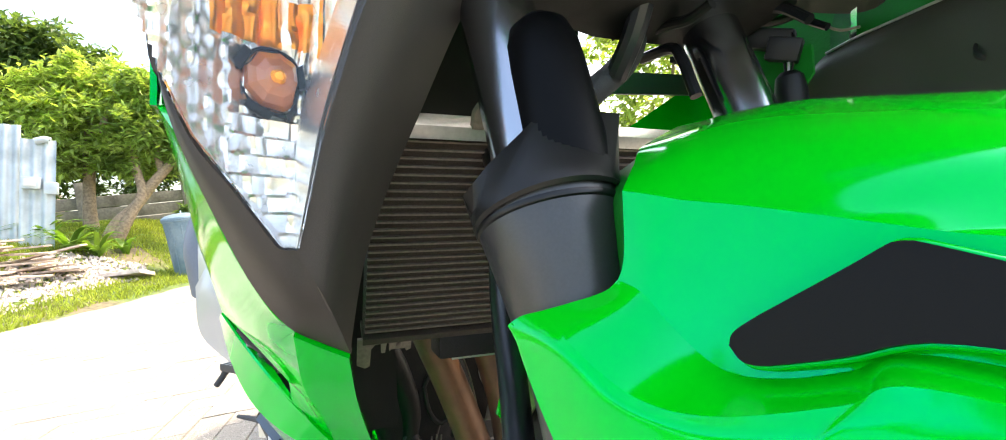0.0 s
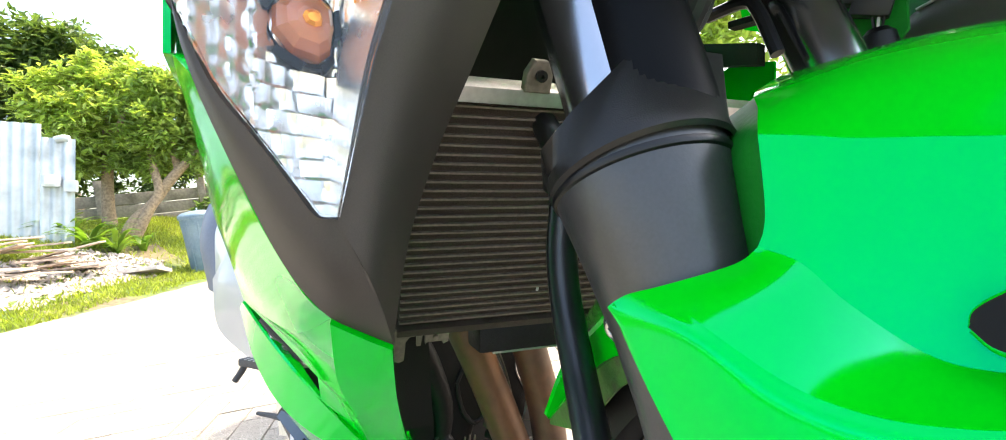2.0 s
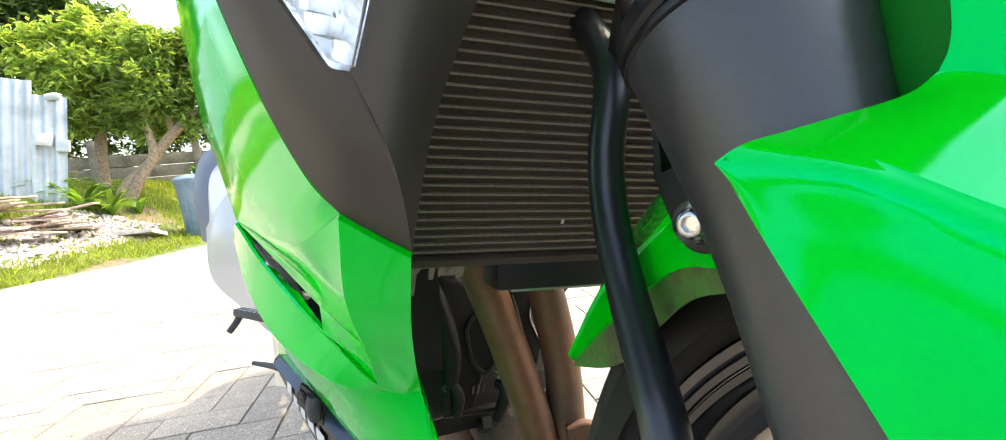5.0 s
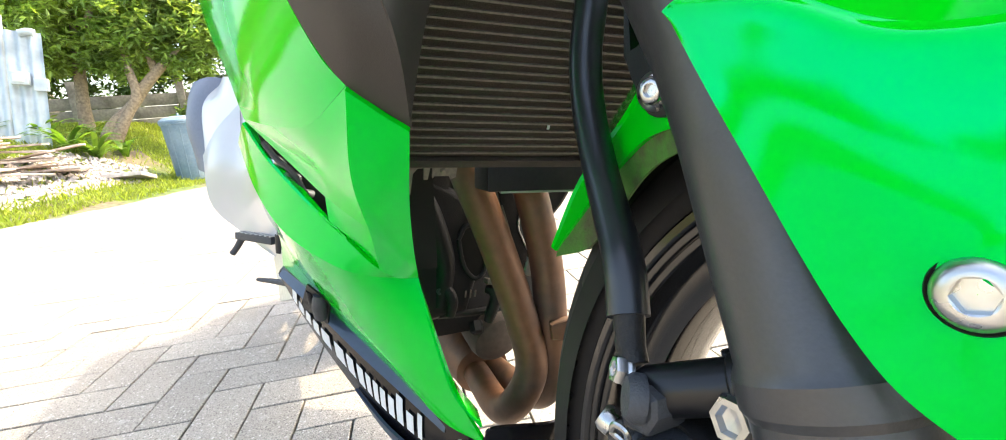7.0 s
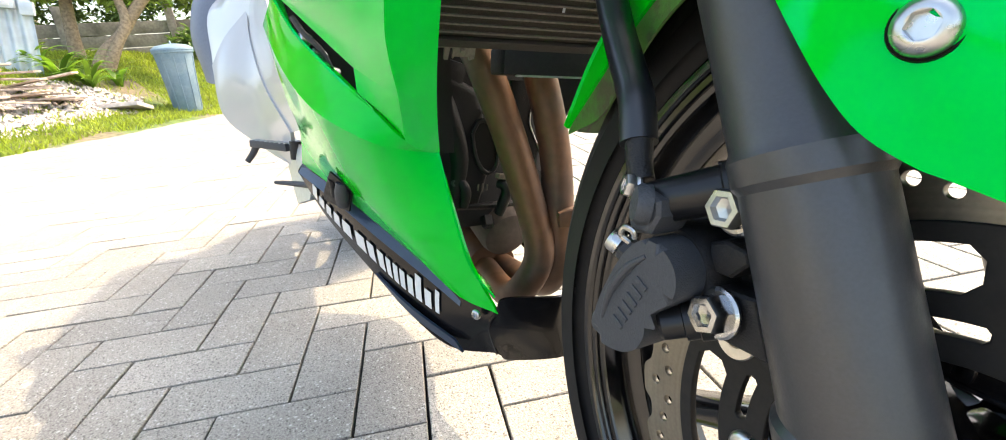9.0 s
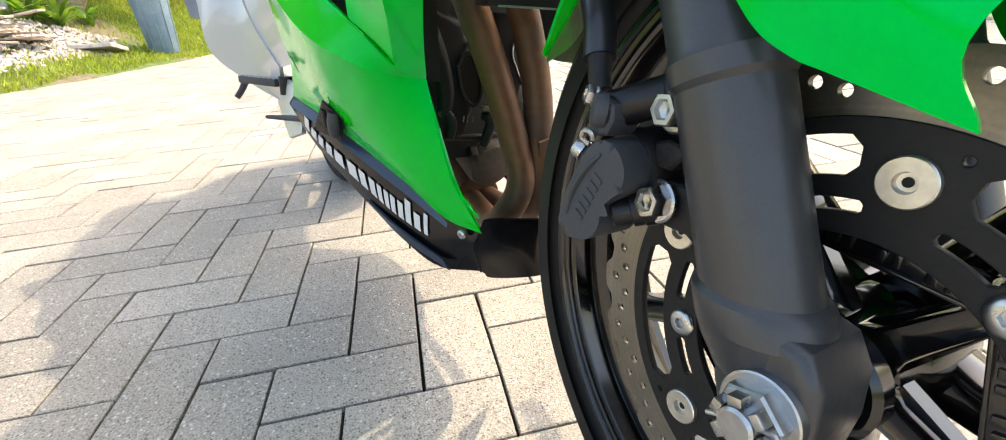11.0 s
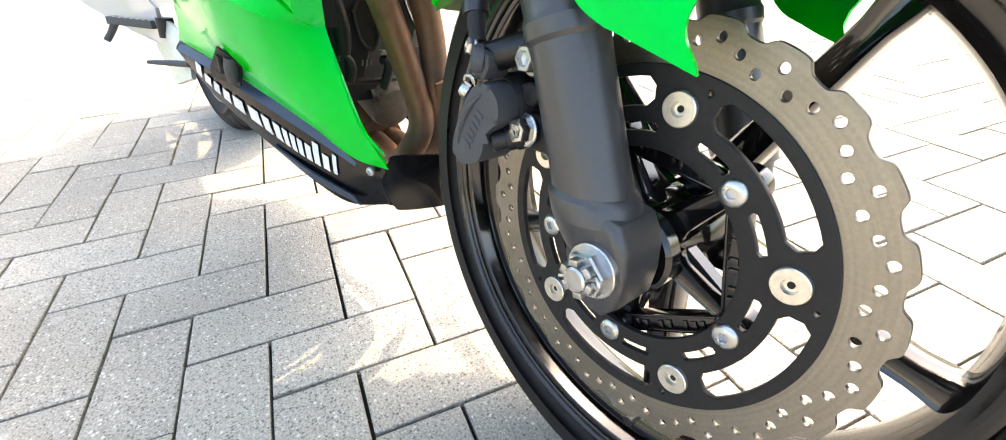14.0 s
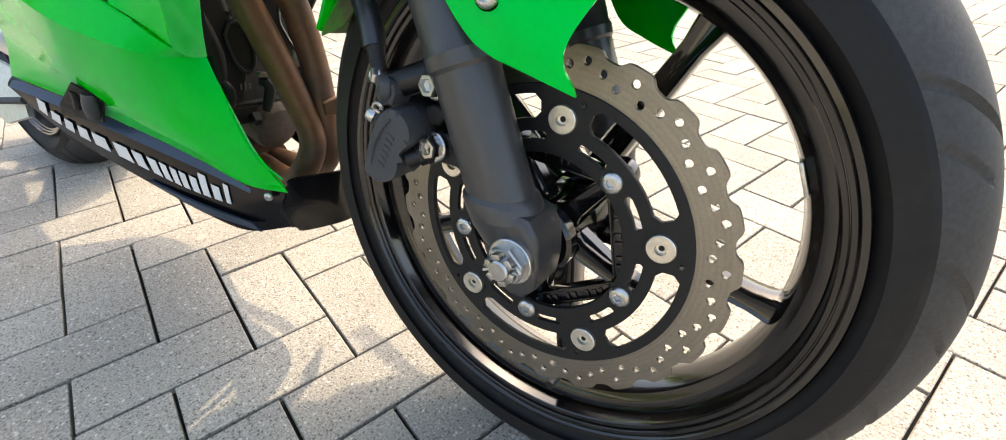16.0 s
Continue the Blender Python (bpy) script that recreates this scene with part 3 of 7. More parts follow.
def brake_disc(y, sgn):
    """A petal brake disc, floating on a black carrier."""
    outer = []
    for k in range(720):
        a = 2 * math.pi * k / 720
        w = -math.cos(24 * (a + radians(0.5)))
        r = 0.1435 + 0.0027 * math.tanh(2.4 * (w + 0.30)) + 0.0003 * math.sin(24 * a)
        outer.append((r * math.cos(a), r * math.sin(a)))
    loops = [outer, ring_loop(0.1130, 120)]
    for k in range(12):
        for da, r in ((0, 0.1370), (4.2, 0.1275), (9.5, 0.1323), (15, 0.1370), (20.2, 0.1323), (25.8, 0.1278)):
            a = radians(30 * k + 6.3 + da)
            loops.append(ring_loop(0.0033, 16, r * math.cos(a), r * math.sin(a)))
    band = part("brake_disc", plate(loops, 0.0040, side_frame(y, DC.x, DC.z), 0.0003), STEEL, bike, "drilled steel petal brake disc", smooth=0)
    car = [ring_loop(0.1168, 120), ring_loop(0.0680, 90)]
    for k in range(5):
        c = 84.65 - 72 * k
        car.append(arc_slot(0.0918, 0.1105, c - 72 + 10.5, c - 11.0))
        car.append(arc_slot(0.0766, 0.0836, c + 7.5, c + 26.5, 14))
        car.append(arc_slot(0.0766, 0.0836, c - 28.5, c - 10.5, 14))
        car.append(ring_loop(0.0026, 12, 0.1090 * math.cos(radians(c - 7)), 0.1090 * math.sin(radians(c - 7))))
    part("carrier", plate(car, 0.0050, side_frame(y - sgn * 0.0012, DC.x, DC.z), 0.0006), CARRIER, band, "black aluminium disc carrier with slots", smooth=0)
    for k in range(5):
        for r, off, rad, lab in ((0.0953, 0, 0.0106, "rivet"), (0.0768, -35.6, 0.0086, "bolt")):
            a = radians(84.65 - 72 * k + off)
            p = DC + Vector((r * math.cos(a), y - sgn * 0.0030, r * math.sin(a)))
            m = axis_frame(p, (0, -sgn, 0))
            if lab == "rivet":
                bm = lathe([(rad, 0), (rad, 0.0035), (rad * 0.94, 0.0042), (rad * 0.42, 0.0042), (rad * 0.36, 0.0012), (0.0001, 0.0012)], m, 28)
                part("rivet", bm, RIVET, band, "dished zinc floating rivet" if k == 0 else "", smooth=30)
                part("rivet_bore", lathe([(rad * 0.20, 0.0008), (rad * 0.20, 0.0016), (0.0001, 0.0017)], m, 12), DEEP, band, "dark bore of the rivet" if k == 0 else "")
            else:
                socket_bolt(band, p, (0, -sgn, 0), rad, 0.0042, ZINC, "bolt", "flat hex socket disc bolt" if k == 0 else "", 0.40)
    return band


brake_disc(-0.0665, 1)

# -- fork legs --
FORK_LOW, FORK_TOP = Vector((0.013, -0.105, 0.268)), Vector((-0.113, -0.104, 0.578))


def fork(mirror):
    f = (lambda v: Vector((v[0], -0.92 * v[1], v[2]))) if mirror else Vector
    low, top = f(FORK_LOW), f(FORK_TOP)
    d = (top - low).normalized()
    ln = (top - low).length
    m = axis_frame(low, d)
    prof = [(0.008, 0.010), (0.015, 0.012), (0.0195, 0.018), (0.0205, 0.030), (0.0215, 0.044), (0.0262, 0.062), (0.0275, 0.068), (0.0275, 0.078), (0.0268, 0.081), (0.0243, 0.084), (0.0240, 0.096), (0.0238, 0.166), (0.0256, 0.169),
            (0.0258, 0.178), (0.0241, 0.182), (0.0244, 0.22), (0.0247, 0.255), (0.0262, 0.280), (0.0300, 0.306), (0.0342, ln - 0.004), (0.0348, ln + 0.004)]
    body = lathe(prof, m, 56)
    for v in body.verts:
        h = (m.inverted() @ v.co).z
        if 0.066 < h < 0.10:
            v.co -= d * (0.40 * (v.co - low - d * h).x + 0.003)
    leg = part("fork_leg", body, FORKBLACK, bike, "satin black lower fork leg", smooth=24)
    part("fork_seal", lathe([(0.0340, ln - 0.0045), (0.0352, ln - 0.0038), (0.0356, ln - 0.0026), (0.0354, ln - 0.0014), (0.0340, ln - 0.0008)], m, 56), RUBBER, leg, "black rubber lip")
    n = f((-0.4762, -0.0069, 1)).normalized()
    u = (Vector((1, 0, 0)) - n * n.x).normalized()
    v = n.cross(u) * (-1 if mirror else 1)
    seat = f((-0.111, -0.1044, 0.577))
    spot = lambda a, b, h: seat + u * a + v * b + n * h
    rim = [(-180, (-0.037, 0.0, 0.011)), (-140, (-0.027, -0.027, 0.011)), (-110, (-0.002, -0.0420, 0.013)), (-85, (0.008, -0.0315, 0.0235)), (-72, (0.0195, -0.0175, 0.034)), (-60, (0.0275, -0.0060, 0.0430)),
           (28, (0.0300, 0.0370, 0.0430)), (60, (0.018, 0.0400, 0.030)), (110, (-0.004, 0.0410, 0.015)), (140, (-0.027, 0.027, 0.011)), (180, (-0.037, 0.0, 0.011))]
    angles = sorted({a for a, _ in rim} | set(range(-180, 181, 8)))[:-1]
    bm = bmesh.new()
    rings = [[], [], [], []]
    for a in angles:
        i = max(k for k in range(len(rim) - 1) if rim[k][0] <= a)
        w = (a - rim[i][0]) / (rim[i + 1][0] - rim[i][0])
        top = [p + (q - p) * w for p, q in zip(rim[i][1], rim[i + 1][1])]
        c, s = math.cos(radians(a)), math.sin(radians(a))
        for ring, (r, h) in zip(rings, ((0.0352, 0.0008), (0.0366, 0.0024), (0.0362, 0.0082))):
            ring.append(bm.verts.new(spot(r * c, r * s, h)))
        rings[3].append(bm.verts.new(spot(*top)))
    nk = len(angles)
    for r1, r2 in zip(rings, rings[1:]):
        for k in range(nk):
            bm.faces.new((r1[k], r1[(k + 1) % nk], r2[(k + 1) % nk], r2[k]))
    cap = [bm.verts.new(p.co * 0.25 + spot(0.002, 0.0, 0.03) * 0.75) for p in rings[3]]
    for k in range(nk):
        bm.faces.new((rings[3][k], rings[3][(k + 1) % nk], cap[(k + 1) % nk], cap[k]))
    part("fork_guard", bm, GUARD, leg, "faceted black plastic fork guard", smooth=26)
    part("fork_tube", lathe([(0.0212, 0), (0.0212, 0.30)], axis_frame(low + d * (ln + 0.01), d), 36), CHROME, leg, "chromed fork tube")
    return leg, d, m


right_leg, FORK_DIR, RIGHT_M = fork(False)
fork(True)
bm = lathe([(0.0215, -0.012), (0.0212, 0.010), (0.0202, 0.045), (0.0192, 0.060), (0.0162, 0.070), (0.0095, 0.0765), (0.0001, 0.0785)], axis_frame(Vector((-0.1085, -0.097, 0.606)), (-0.30, 0.0, 0.954)), 36)
part("fork_boot", bm, BOOT, right_leg, "rounded black plastic fork cover", smooth=40)

clamp = prism([(-0.0180, 0.328), (0.000, 0.338), (0.0165, 0.334), (0.0245, 0.321), (0.0265, 0.300), (0.0245, 0.2810), (0.0165, 0.2720), (0.0050, 0.2725), (-0.0100, 0.282), (-0.0180, 0.303)], side_frame(-0.086, 0, 0), 0.0395, 0.007)
part("axle_clamp", clamp, FORKBLACK, right_leg, "satin black axle clamp", smooth=40)

# axle with castle nut, washer and split pin
ax_m = axis_frame(Vector((0.0079, -0.1255, 0.3033)), (0, -1, 0), 0.3)
axle = part("axle", lathe([(0.0172, -0.001), (0.0172, 0.0036), (0.0164, 0.0042)], ax_m, 40), ZINC, bike, "zinc axle washer")
bm = lathe([(0.0145, 0.003), (0.0145, 0.0105), (0.0135, 0.0118), (0.0112, 0.0118)], ax_m, 6)
part("nut", bm, ZINC, axle, "hex axle nut", smooth=25)
for k in range(6):
    a = math.pi / 3 * k + math.pi / 6
    part("castle_tooth", box(ax_m @ Matrix.Rotation(a, 4, "Z") @ Matrix.Translation((0.0098, 0, 0.0148)), 0.0042, 0.0062, 0.0062, 0.0008), ZINC, axle)
part("axle_end", lathe([(0.0078, 0.004), (0.0078, 0.0185), (0.0066, 0.0197), (0.0001, 0.0197)], ax_m, 28), ZINC, axle, "threaded axle end")
pin = tube([ax_m @ Vector(q) for q in ((-0.016, -0.002, 0.0135), (-0.006, 0.0, 0.014), (0.010, 0.001, 0.0145), (0.0155, 0.0035, 0.0175), (0.0185, 0.001, 0.0195), (0.016, -0.002, 0.0175), (0.010, -0.0015, 0.0145))], 0.0011, 8, 40)
part("split_pin", pin, ALU, axle, "bent steel split pin")
part("axle_bolt", lathe([(0.011, 0), (0.011, 0.03)], axis_frame(Vector((0.004, -0.105, 0.293)), (0, 1, 0)), 24), ALU, axle)
part("axle_shaft", lathe([(0.009, 0), (0.009, 0.25)], axis_frame(Vector((0.004, -0.122, 0.293)), (0, 1, 0)), 20), ALU, axle)
part("speed_collar", lathe([(0.0300, 0), (0.0300, 0.010), (0.027, 0.013)], axis_frame(Vector((0.0, -0.064, 0.294)), (0, -1, 0)), 40), RIMBLACK, wheel, "black hub collar")

# -- brake caliper on its bracket --
face = [(-0.1001, 0.3906), (-0.0911, 0.3895), (-0.0837, 0.3838), (-0.0807, 0.3762), (-0.0824, 0.3679), (-0.0892, 0.3610), (-0.0940, 0.3550), (-0.0946, 0.3460), (-0.0985, 0.3380), (-0.1065, 0.3324), (-0.1186, 0.3300), (-0.1264, 0.3325), (-0.1280, 0.3400), (-0.1251, 0.3528), (-0.1170, 0.3710), (-0.1085, 0.3840)]
smooth_face = [(v.x, v.z) for v in curve_through([(x, 0, z) for x, z in face + face[:1]], 65)[:-1]]
caliper = part("brake_caliper", prism(smooth_face, side_frame(-0.100, 0, 0), 0.029, 0.0055), CASTGREY, bike, "grey cast brake caliper with raised marks", smooth=35)
part("groove", tube([(-0.1222, -0.1285, 0.3432), (-0.1179, -0.1292, 0.3588), (-0.1083, -0.1292, 0.3739), (-0.0985, -0.1288, 0.3830)], [0.0012, 0.0022, 0.0022, 0.0010], 10, 20), CASTGREY, caliper, "raised cast rib")
part("piston_housing", lathe([(0.0215, 0), (0.0215, 0.022), (0.0228, 0.023), (0.0228, 0.027), (0.0212, 0.029), (0.0212, 0.044), (0.0190, 0.048)], axis_frame(Vector((-0.0965, -0.062, 0.3735)), (-0.05, -1, 0.0)), 48), CASTBLACK, caliper, "round black piston housing", smooth=30)
part("caliper_body", prism([(-0.112, 0.402), (-0.080, 0.402), (-0.066, 0.394), (-0.063, 0.372), (-0.066, 0.350), (-0.086, 0.344), (-0.106, 0.336), (-0.118, 0.345), (-0.118, 0.380)], side_frame(-0.060, 0, 0), 0.030, 0.005), CASTBLACK, caliper, "black caliper body over the disc", smooth=30)
part("inner_half", prism([(-0.121, 0.393), (-0.098, 0.397), (-0.083, 0.372), (-0.095, 0.351), (-0.110, 0.330), (-0.126, 0.335), (-0.118, 0.378)], side_frame(-0.036, 0, 0), 0.02, 0.004), CASTBLACK, caliper)
part("lug_ball", lathe([(0.0001, -0.0075), (0.004, -0.0065), (0.0068, -0.003), (0.0075, 0.0), (0.0068, 0.004), (0.004, 0.0068), (0.0001, 0.0075)], axis_frame(Vector((-0.1325, -0.116, 0.3335)), (0, -1, 0)), 20), CASTGREY, caliper, "rounded cast lug")
part("lug_neck", tube([(-0.1325, -0.114, 0.3335), (-0.126, -0.114, 0.338), (-0.118, -0.112, 0.344)], 0.0065, 12, 8), CASTGREY, caliper)
part("slide_boot", lathe([(0.0085, -0.004), (0.0100, 0.0), (0.0100, 0.030), (0.0112, 0.031), (0.0112, 0.037), (0.0096, 0.038), (0.0090, 0.062)], axis_frame(Vector((-0.1070, -0.117, 0.4035)), (0.82, 0.44, 0.36)), 32), RUBBER, caliper, "black rubber slide pin boot", smooth=30)
part("boss", prism([(-0.1090, 0.4060), (-0.1014, 0.4105), (-0.0955, 0.4080), (-0.0945, 0.4010), (-0.0990, 0.3920), (-0.1110, 0.3900), (-0.1140, 0.4000)], side_frame(-0.108, 0, 0), 0.020, 0.004), CASTGREY, caliper, "grey cast hose boss", smooth=30)
part("boss_end", lathe([(0.0092, 0), (0.0092, 0.004), (0.0075, 0.0065), (0.0001, 0.0075)], axis_frame(Vector((-0.1040, -0.1245, 0.4040)), (-0.55, -0.82, 0.1)), 24), CASTGREY, caliper, "round cast cap")
part("arm", prism([(-0.094, 0.372), (-0.078, 0.384), (-0.062, 0.380), (-0.058, 0.362), (-0.040, 0.345), (-0.026, 0.330), (-0.034, 0.322), (-0.060, 0.338), (-0.09, 0.350)], side_frame(-0.078, 0, 0), 0.012, 0.003), CASTBLACK, caliper, "black caliper bracket", smooth=30)
part("arm_rib", tube([(-0.062, -0.091, 0.350), (-0.050, -0.091, 0.340), (-0.034, -0.090, 0.327)], 0.0028, 10, 10), CASTBLACK, caliper, "raised rib of the bracket")
part("arm_rib", tube([(-0.080, -0.091, 0.366), (-0.066, -0.091, 0.374), (-0.050, -0.090, 0.382)], 0.0028, 10, 10), CASTBLACK, caliper)
part("lug", prism([(-0.0839, 0.3907), (-0.0761, 0.3937), (-0.0662, 0.3919), (-0.0645, 0.3869), (-0.0720, 0.3785), (-0.0826, 0.3783)], side_frame(-0.094, 0, 0), 0.014, 0.003), CASTBLACK, caliper, "black bracket lug", smooth=30)
part("upper_lug", prism([(-0.09, 0.424), (-0.06, 0.424), (-0.052, 0.40), (-0.075, 0.40)], side_frame(-0.090, 0, 0), 0.014, 0.003), CASTBLACK, caliper, smooth=30)
part("lower_lug", prism([(-0.092, 0.372), (-0.060, 0.374), (-0.050, 0.350), (-0.085, 0.350)], side_frame(-0.095, 0, 0), 0.012, 0.003), CASTBLACK, caliper, smooth=30)
hex_bolt(caliper, (-0.0735, -0.107, 0.408), (-0.10, -0.99, 0.06), 0.0078, 0.0100, 0.0112, roll=0.1)
hex_bolt(caliper, (-0.0735, -0.109, 0.363), (-0.10, -0.99, 0.06), 0.0078, 0.0100, 0.0112, roll=0.4)
pad = axis_frame(Vector((-0.078, -0.106, 0.3585)), (-0.68, -0.66, -0.32))
part("pad_pin", lathe([(0.0098, -0.004), (0.0098, 0.006), (0.0088, 0.0065), (0.0088, 0.012), (0.0074, 0.0125), (0.0074, 0.0215), (0.0062, 0.023), (0.0001, 0.023)], pad, 28), RUBBER, caliper, "black rubber pin cap", smooth=30)
nip = axis_frame(Vector((-0.1175, -0.106, 0.3685)), (-0.80, -0.38, 0.46))
nipple = part("bleed_nipple", lathe([(0.0070, -0.006), (0.0074, 0.006), (0.0062, 0.008)], nip, 20), CASTGREY, caliper, "grey cast bleed nipple base", smooth=30)
part("nipple_hex", lathe([(0.0062, 0.008), (0.0066, 0.009), (0.0066, 0.015), (0.0056, 0.016)], nip, 6), CASTGREY, nipple, "hexagon of the nipple", smooth=20)
part("nipple_cap", lathe([(0.0058, 0.016), (0.0064, 0.0165), (0.0064, 0.021), (0.0052, 0.023), (0.0001, 0.0232)], nip, 20), ZINC, nipple, "pale nipple cap", smooth=40)
part("clip", tube([(-0.108, -0.1295, 0.3865), (-0.111, -0.1320, 0.3895), (-0.109, -0.1325, 0.3935), (-0.105, -0.1315, 0.3930), (-0.1045, -0.1300, 0.3895)], 0.0014, 8, 24), ZINC, caliper, "bright steel spring clip")
for j in range(6):
    m = side_frame(-0.1292, -0.1110 + 0.0024 * j, 0.3460 + 0.0048 * j) @ Matrix.Rotation(radians(-28), 4, "Z")
    part("raised_mark", box(m, 0.0074, 0.0026, 0.0012, 0.0004), CASTGREY, caliper)
hose_pts = [(-0.255, -0.06, 0.64), (-0.205, -0.075, 0.592), (-0.198, -0.082, 0.545), (-0.190, -0.085, 0.515), (-0.172, -0.091, 0.485), (-0.150, -0.101, 0.463), (-0.132, -0.110, 0.446), (-0.123, -0.115, 0.428)]
hose = part("brake_hose", tube(hose_pts, 0.0088, 18, 60), HOSE, bike, "black rubber brake hose in a sleeve", smooth=60)
part("hose_end", tube([(-0.1225, -0.1155, 0.430), (-0.118, -0.118, 0.418), (-0.114, -0.119, 0.412)], [0.0065, 0.006, 0.0055], 14, 10), CASTBLACK, hose, "crimped hose end")
hex_bolt(hose, (-0.1145, -0.1215, 0.4095), (-0.45, -0.87, 0.2), 0.0050, 0.0065, 0.0062, name="banjo_bolt", label="zinc banjo bolt")

# -- front mudguard --
low_row = [(-0.0905, -0.139, 0.534), (-0.070, -0.137, 0.503), (-0.033, -0.126, 0.446), (0.000, -0.118, 0.429), (0.035, -0.112, 0.418)]
row_1 = [(-0.0910, -0.140, 0.535), (-0.060, -0.1360, 0.513), (-0.018, -0.1300, 0.478), (0.008, -0.1250, 0.462), (0.0285, -0.117, 0.448)]
edge = [(-0.0905, -0.1398, 0.5368), (-0.0790, -0.1315, 0.5416), (-0.0720, -0.1245, 0.5446), (-0.0663, -0.1165, 0.5476), (-0.0633, -0.1122, 0.5500), (-0.0606, -0.1098, 0.5535), (-0.0595, -0.1085, 0.5585), (-0.0602, -0.1067, 0.5670)]
fold_low = [edge[1], (-0.060, -0.1338, 0.5335), (-0.040, -0.1305, 0.5235), (-0.0252, -0.1280, 0.5208), (-0.0108, -0.1252, 0.5224), (0.0035, -0.1230, 0.5270), (0.0209, -0.1205, 0.5343), (0.0355, -0.1180, 0.5413), (0.090, -0.107, 0.536)]
fold_up = [edge[5], (-0.0492, -0.1088, 0.5497), (-0.0386, -0.1078, 0.5405), (-0.0239, -0.1068, 0.5312), (-0.0128, -0.1062, 0.5295), (0.0014, -0.1055, 0.5325), (0.0144, -0.1045, 0.5375), (0.0317, -0.1030, 0.5447), (0.090, -0.093, 0.540)]


def between(a, b, w, start):
    """A row a share w of the way from one row to the next, begun at its own point of the edge."""
    return [start] + [tuple(p + (q - p) * w for p, q in zip(u, v)) for u, v in zip(a[1:], b[1:])]




def along(row, xs):
    """Points of a row at shares of its length in x."""
    fine = curve_through(row, 2001)
    at = [fine[0].x + (fine[-1].x - fine[0].x) * w for w in xs]
    return [tuple(fine[min(range(2001), key=lambda k: abs(fine[k].x - x))]) for x in at]


share = [(p[0] - fold_low[0][0]) / (fold_low[-1][0] - fold_low[0][0]) for p in fold_low]
side_low, side_mid = along(low_row, share), along(row_1, share)
row_u = [(x, y - 0.0022, z) for x, y, z in between(side_mid, fold_low, 0.72, (-0.0858, -0.1349, 0.5390))]
mud_side = patch([side_low, side_mid, row_u, fold_low], 56, 22, 0.0028)
mudguard = part("front_mudguard", mud_side, GREEN, bike, "gloss lime green front mudguard", smooth=40)
part("side_fold", patch([fold_low, between(fold_low, fold_up, 0.25, edge[2]), between(fold_low, fold_up, 0.5, edge[3]), between(fold_low, fold_up, 0.75, edge[4]), fold_up], 56, 16, 0.0028), GREEN, mudguard, "lime green fold of the mudguard", smooth=40)
part("side_panel", patch([[(x, -y, z) for x, y, z in r] for r in (low_row, row_1, fold_low, fold_up)], 30, 14, 0.0028, 1), GREEN, mudguard, smooth=40)
row_b = [(-0.0640, -0.1035, 0.5872), (-0.0500, -0.1010, 0.5846), (-0.0398, -0.0992, 0.5824), (-0.0192, -0.0970, 0.5796), (0.0000, -0.0964, 0.5766), (0.0121, -0.0960, 0.5745), (0.0305, -0.0952, 0.5714), (0.060, -0.091, 0.566), (0.160, -0.062, 0.536)]
row_c = [(-0.0755, -0.0860, 0.5990), (-0.050, -0.0810, 0.6030), (0.0, -0.078, 0.5985), (0.045, -0.075, 0.5910), (0.10, -0.066, 0.577), (0.170, -0.046, 0.550)]
row_d = [(-0.0920, -0.0600, 0.6130), (-0.050, -0.050, 0.6185), (0.0, -0.048, 0.6120), (0.045, -0.046, 0.6030), (0.10, -0.040, 0.588), (0.175, -0.028, 0.556)]
crown = [(-0.105, 0, 0.631), (-0.050, 0, 0.630), (0.0, 0, 0.621), (0.050, 0, 0.611), (0.11, 0, 0.595), (0.185, 0, 0.560)]
flip = lambda row: [(x, -y, z) for x, y, z in row]
part("upper_panel", patch([fold_up, between(fold_up, row_b, 0.10, edge[6]), between(fold_up, row_b, 0.3, edge[7]), row_b], 56, 16, 0.0028), GREEN, mudguard, "lime green sloping panel round the vent", smooth=40)
part("upper_panel", patch([flip(fold_up), flip(row_b)], 44, 10, 0.0028, 1), GREEN, mudguard, smooth=40)
part("crown", patch([row_b, row_c, row_d, crown, flip(row_d), flip(row_c), flip(row_b)], 80, 130, 0.0028), GREEN, mudguard, "gloss lime green mudguard crown", smooth=45)
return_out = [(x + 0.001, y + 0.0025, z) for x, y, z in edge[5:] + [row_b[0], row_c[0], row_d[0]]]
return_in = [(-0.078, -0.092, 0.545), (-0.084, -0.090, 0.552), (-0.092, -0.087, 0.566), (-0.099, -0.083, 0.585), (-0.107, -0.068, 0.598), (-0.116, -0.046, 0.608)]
# shade on the inward edge is put into its darker green
part("crown_return", patch([return_out, return_in], 24, 8, 0.0024), GREEN_SHADED, mudguard, "inward edge of the mudguard, its green darkened for shade", smooth=40)


def on_guard(x, z):
    return (x, -0.1072 + (z - 0.5325) * 0.2 + max(0.0, x - 0.03) * 0.13, z)


wedge = [(-0.0146, 0.5378), (-0.0139, 0.5414), (-0.009, 0.5458), (0.0008, 0.5527), (0.0138, 0.5617), (0.0217, 0.5674), (0.0238, 0.5685), (0.0263, 0.5688), (0.0315, 0.5678), (0.06, 0.5595), (0.072, 0.5535), (0.062, 0.5485), (0.032, 0.5476), (0.0149, 0.5409), (0.002, 0.5364), (-0.0055, 0.5342), (-0.0106, 0.5345)]
loop = curve_through([Vector(on_guard(x, z)) + Vector((0, -0.0004, 0)) for x, z in wedge + wedge[:1]], 90)
part("vent_lip", tube([tuple(p) for p in loop], 0.0013, 10, 90), GREEN, mudguard, "rolled lime green lip round the vent", smooth=60)
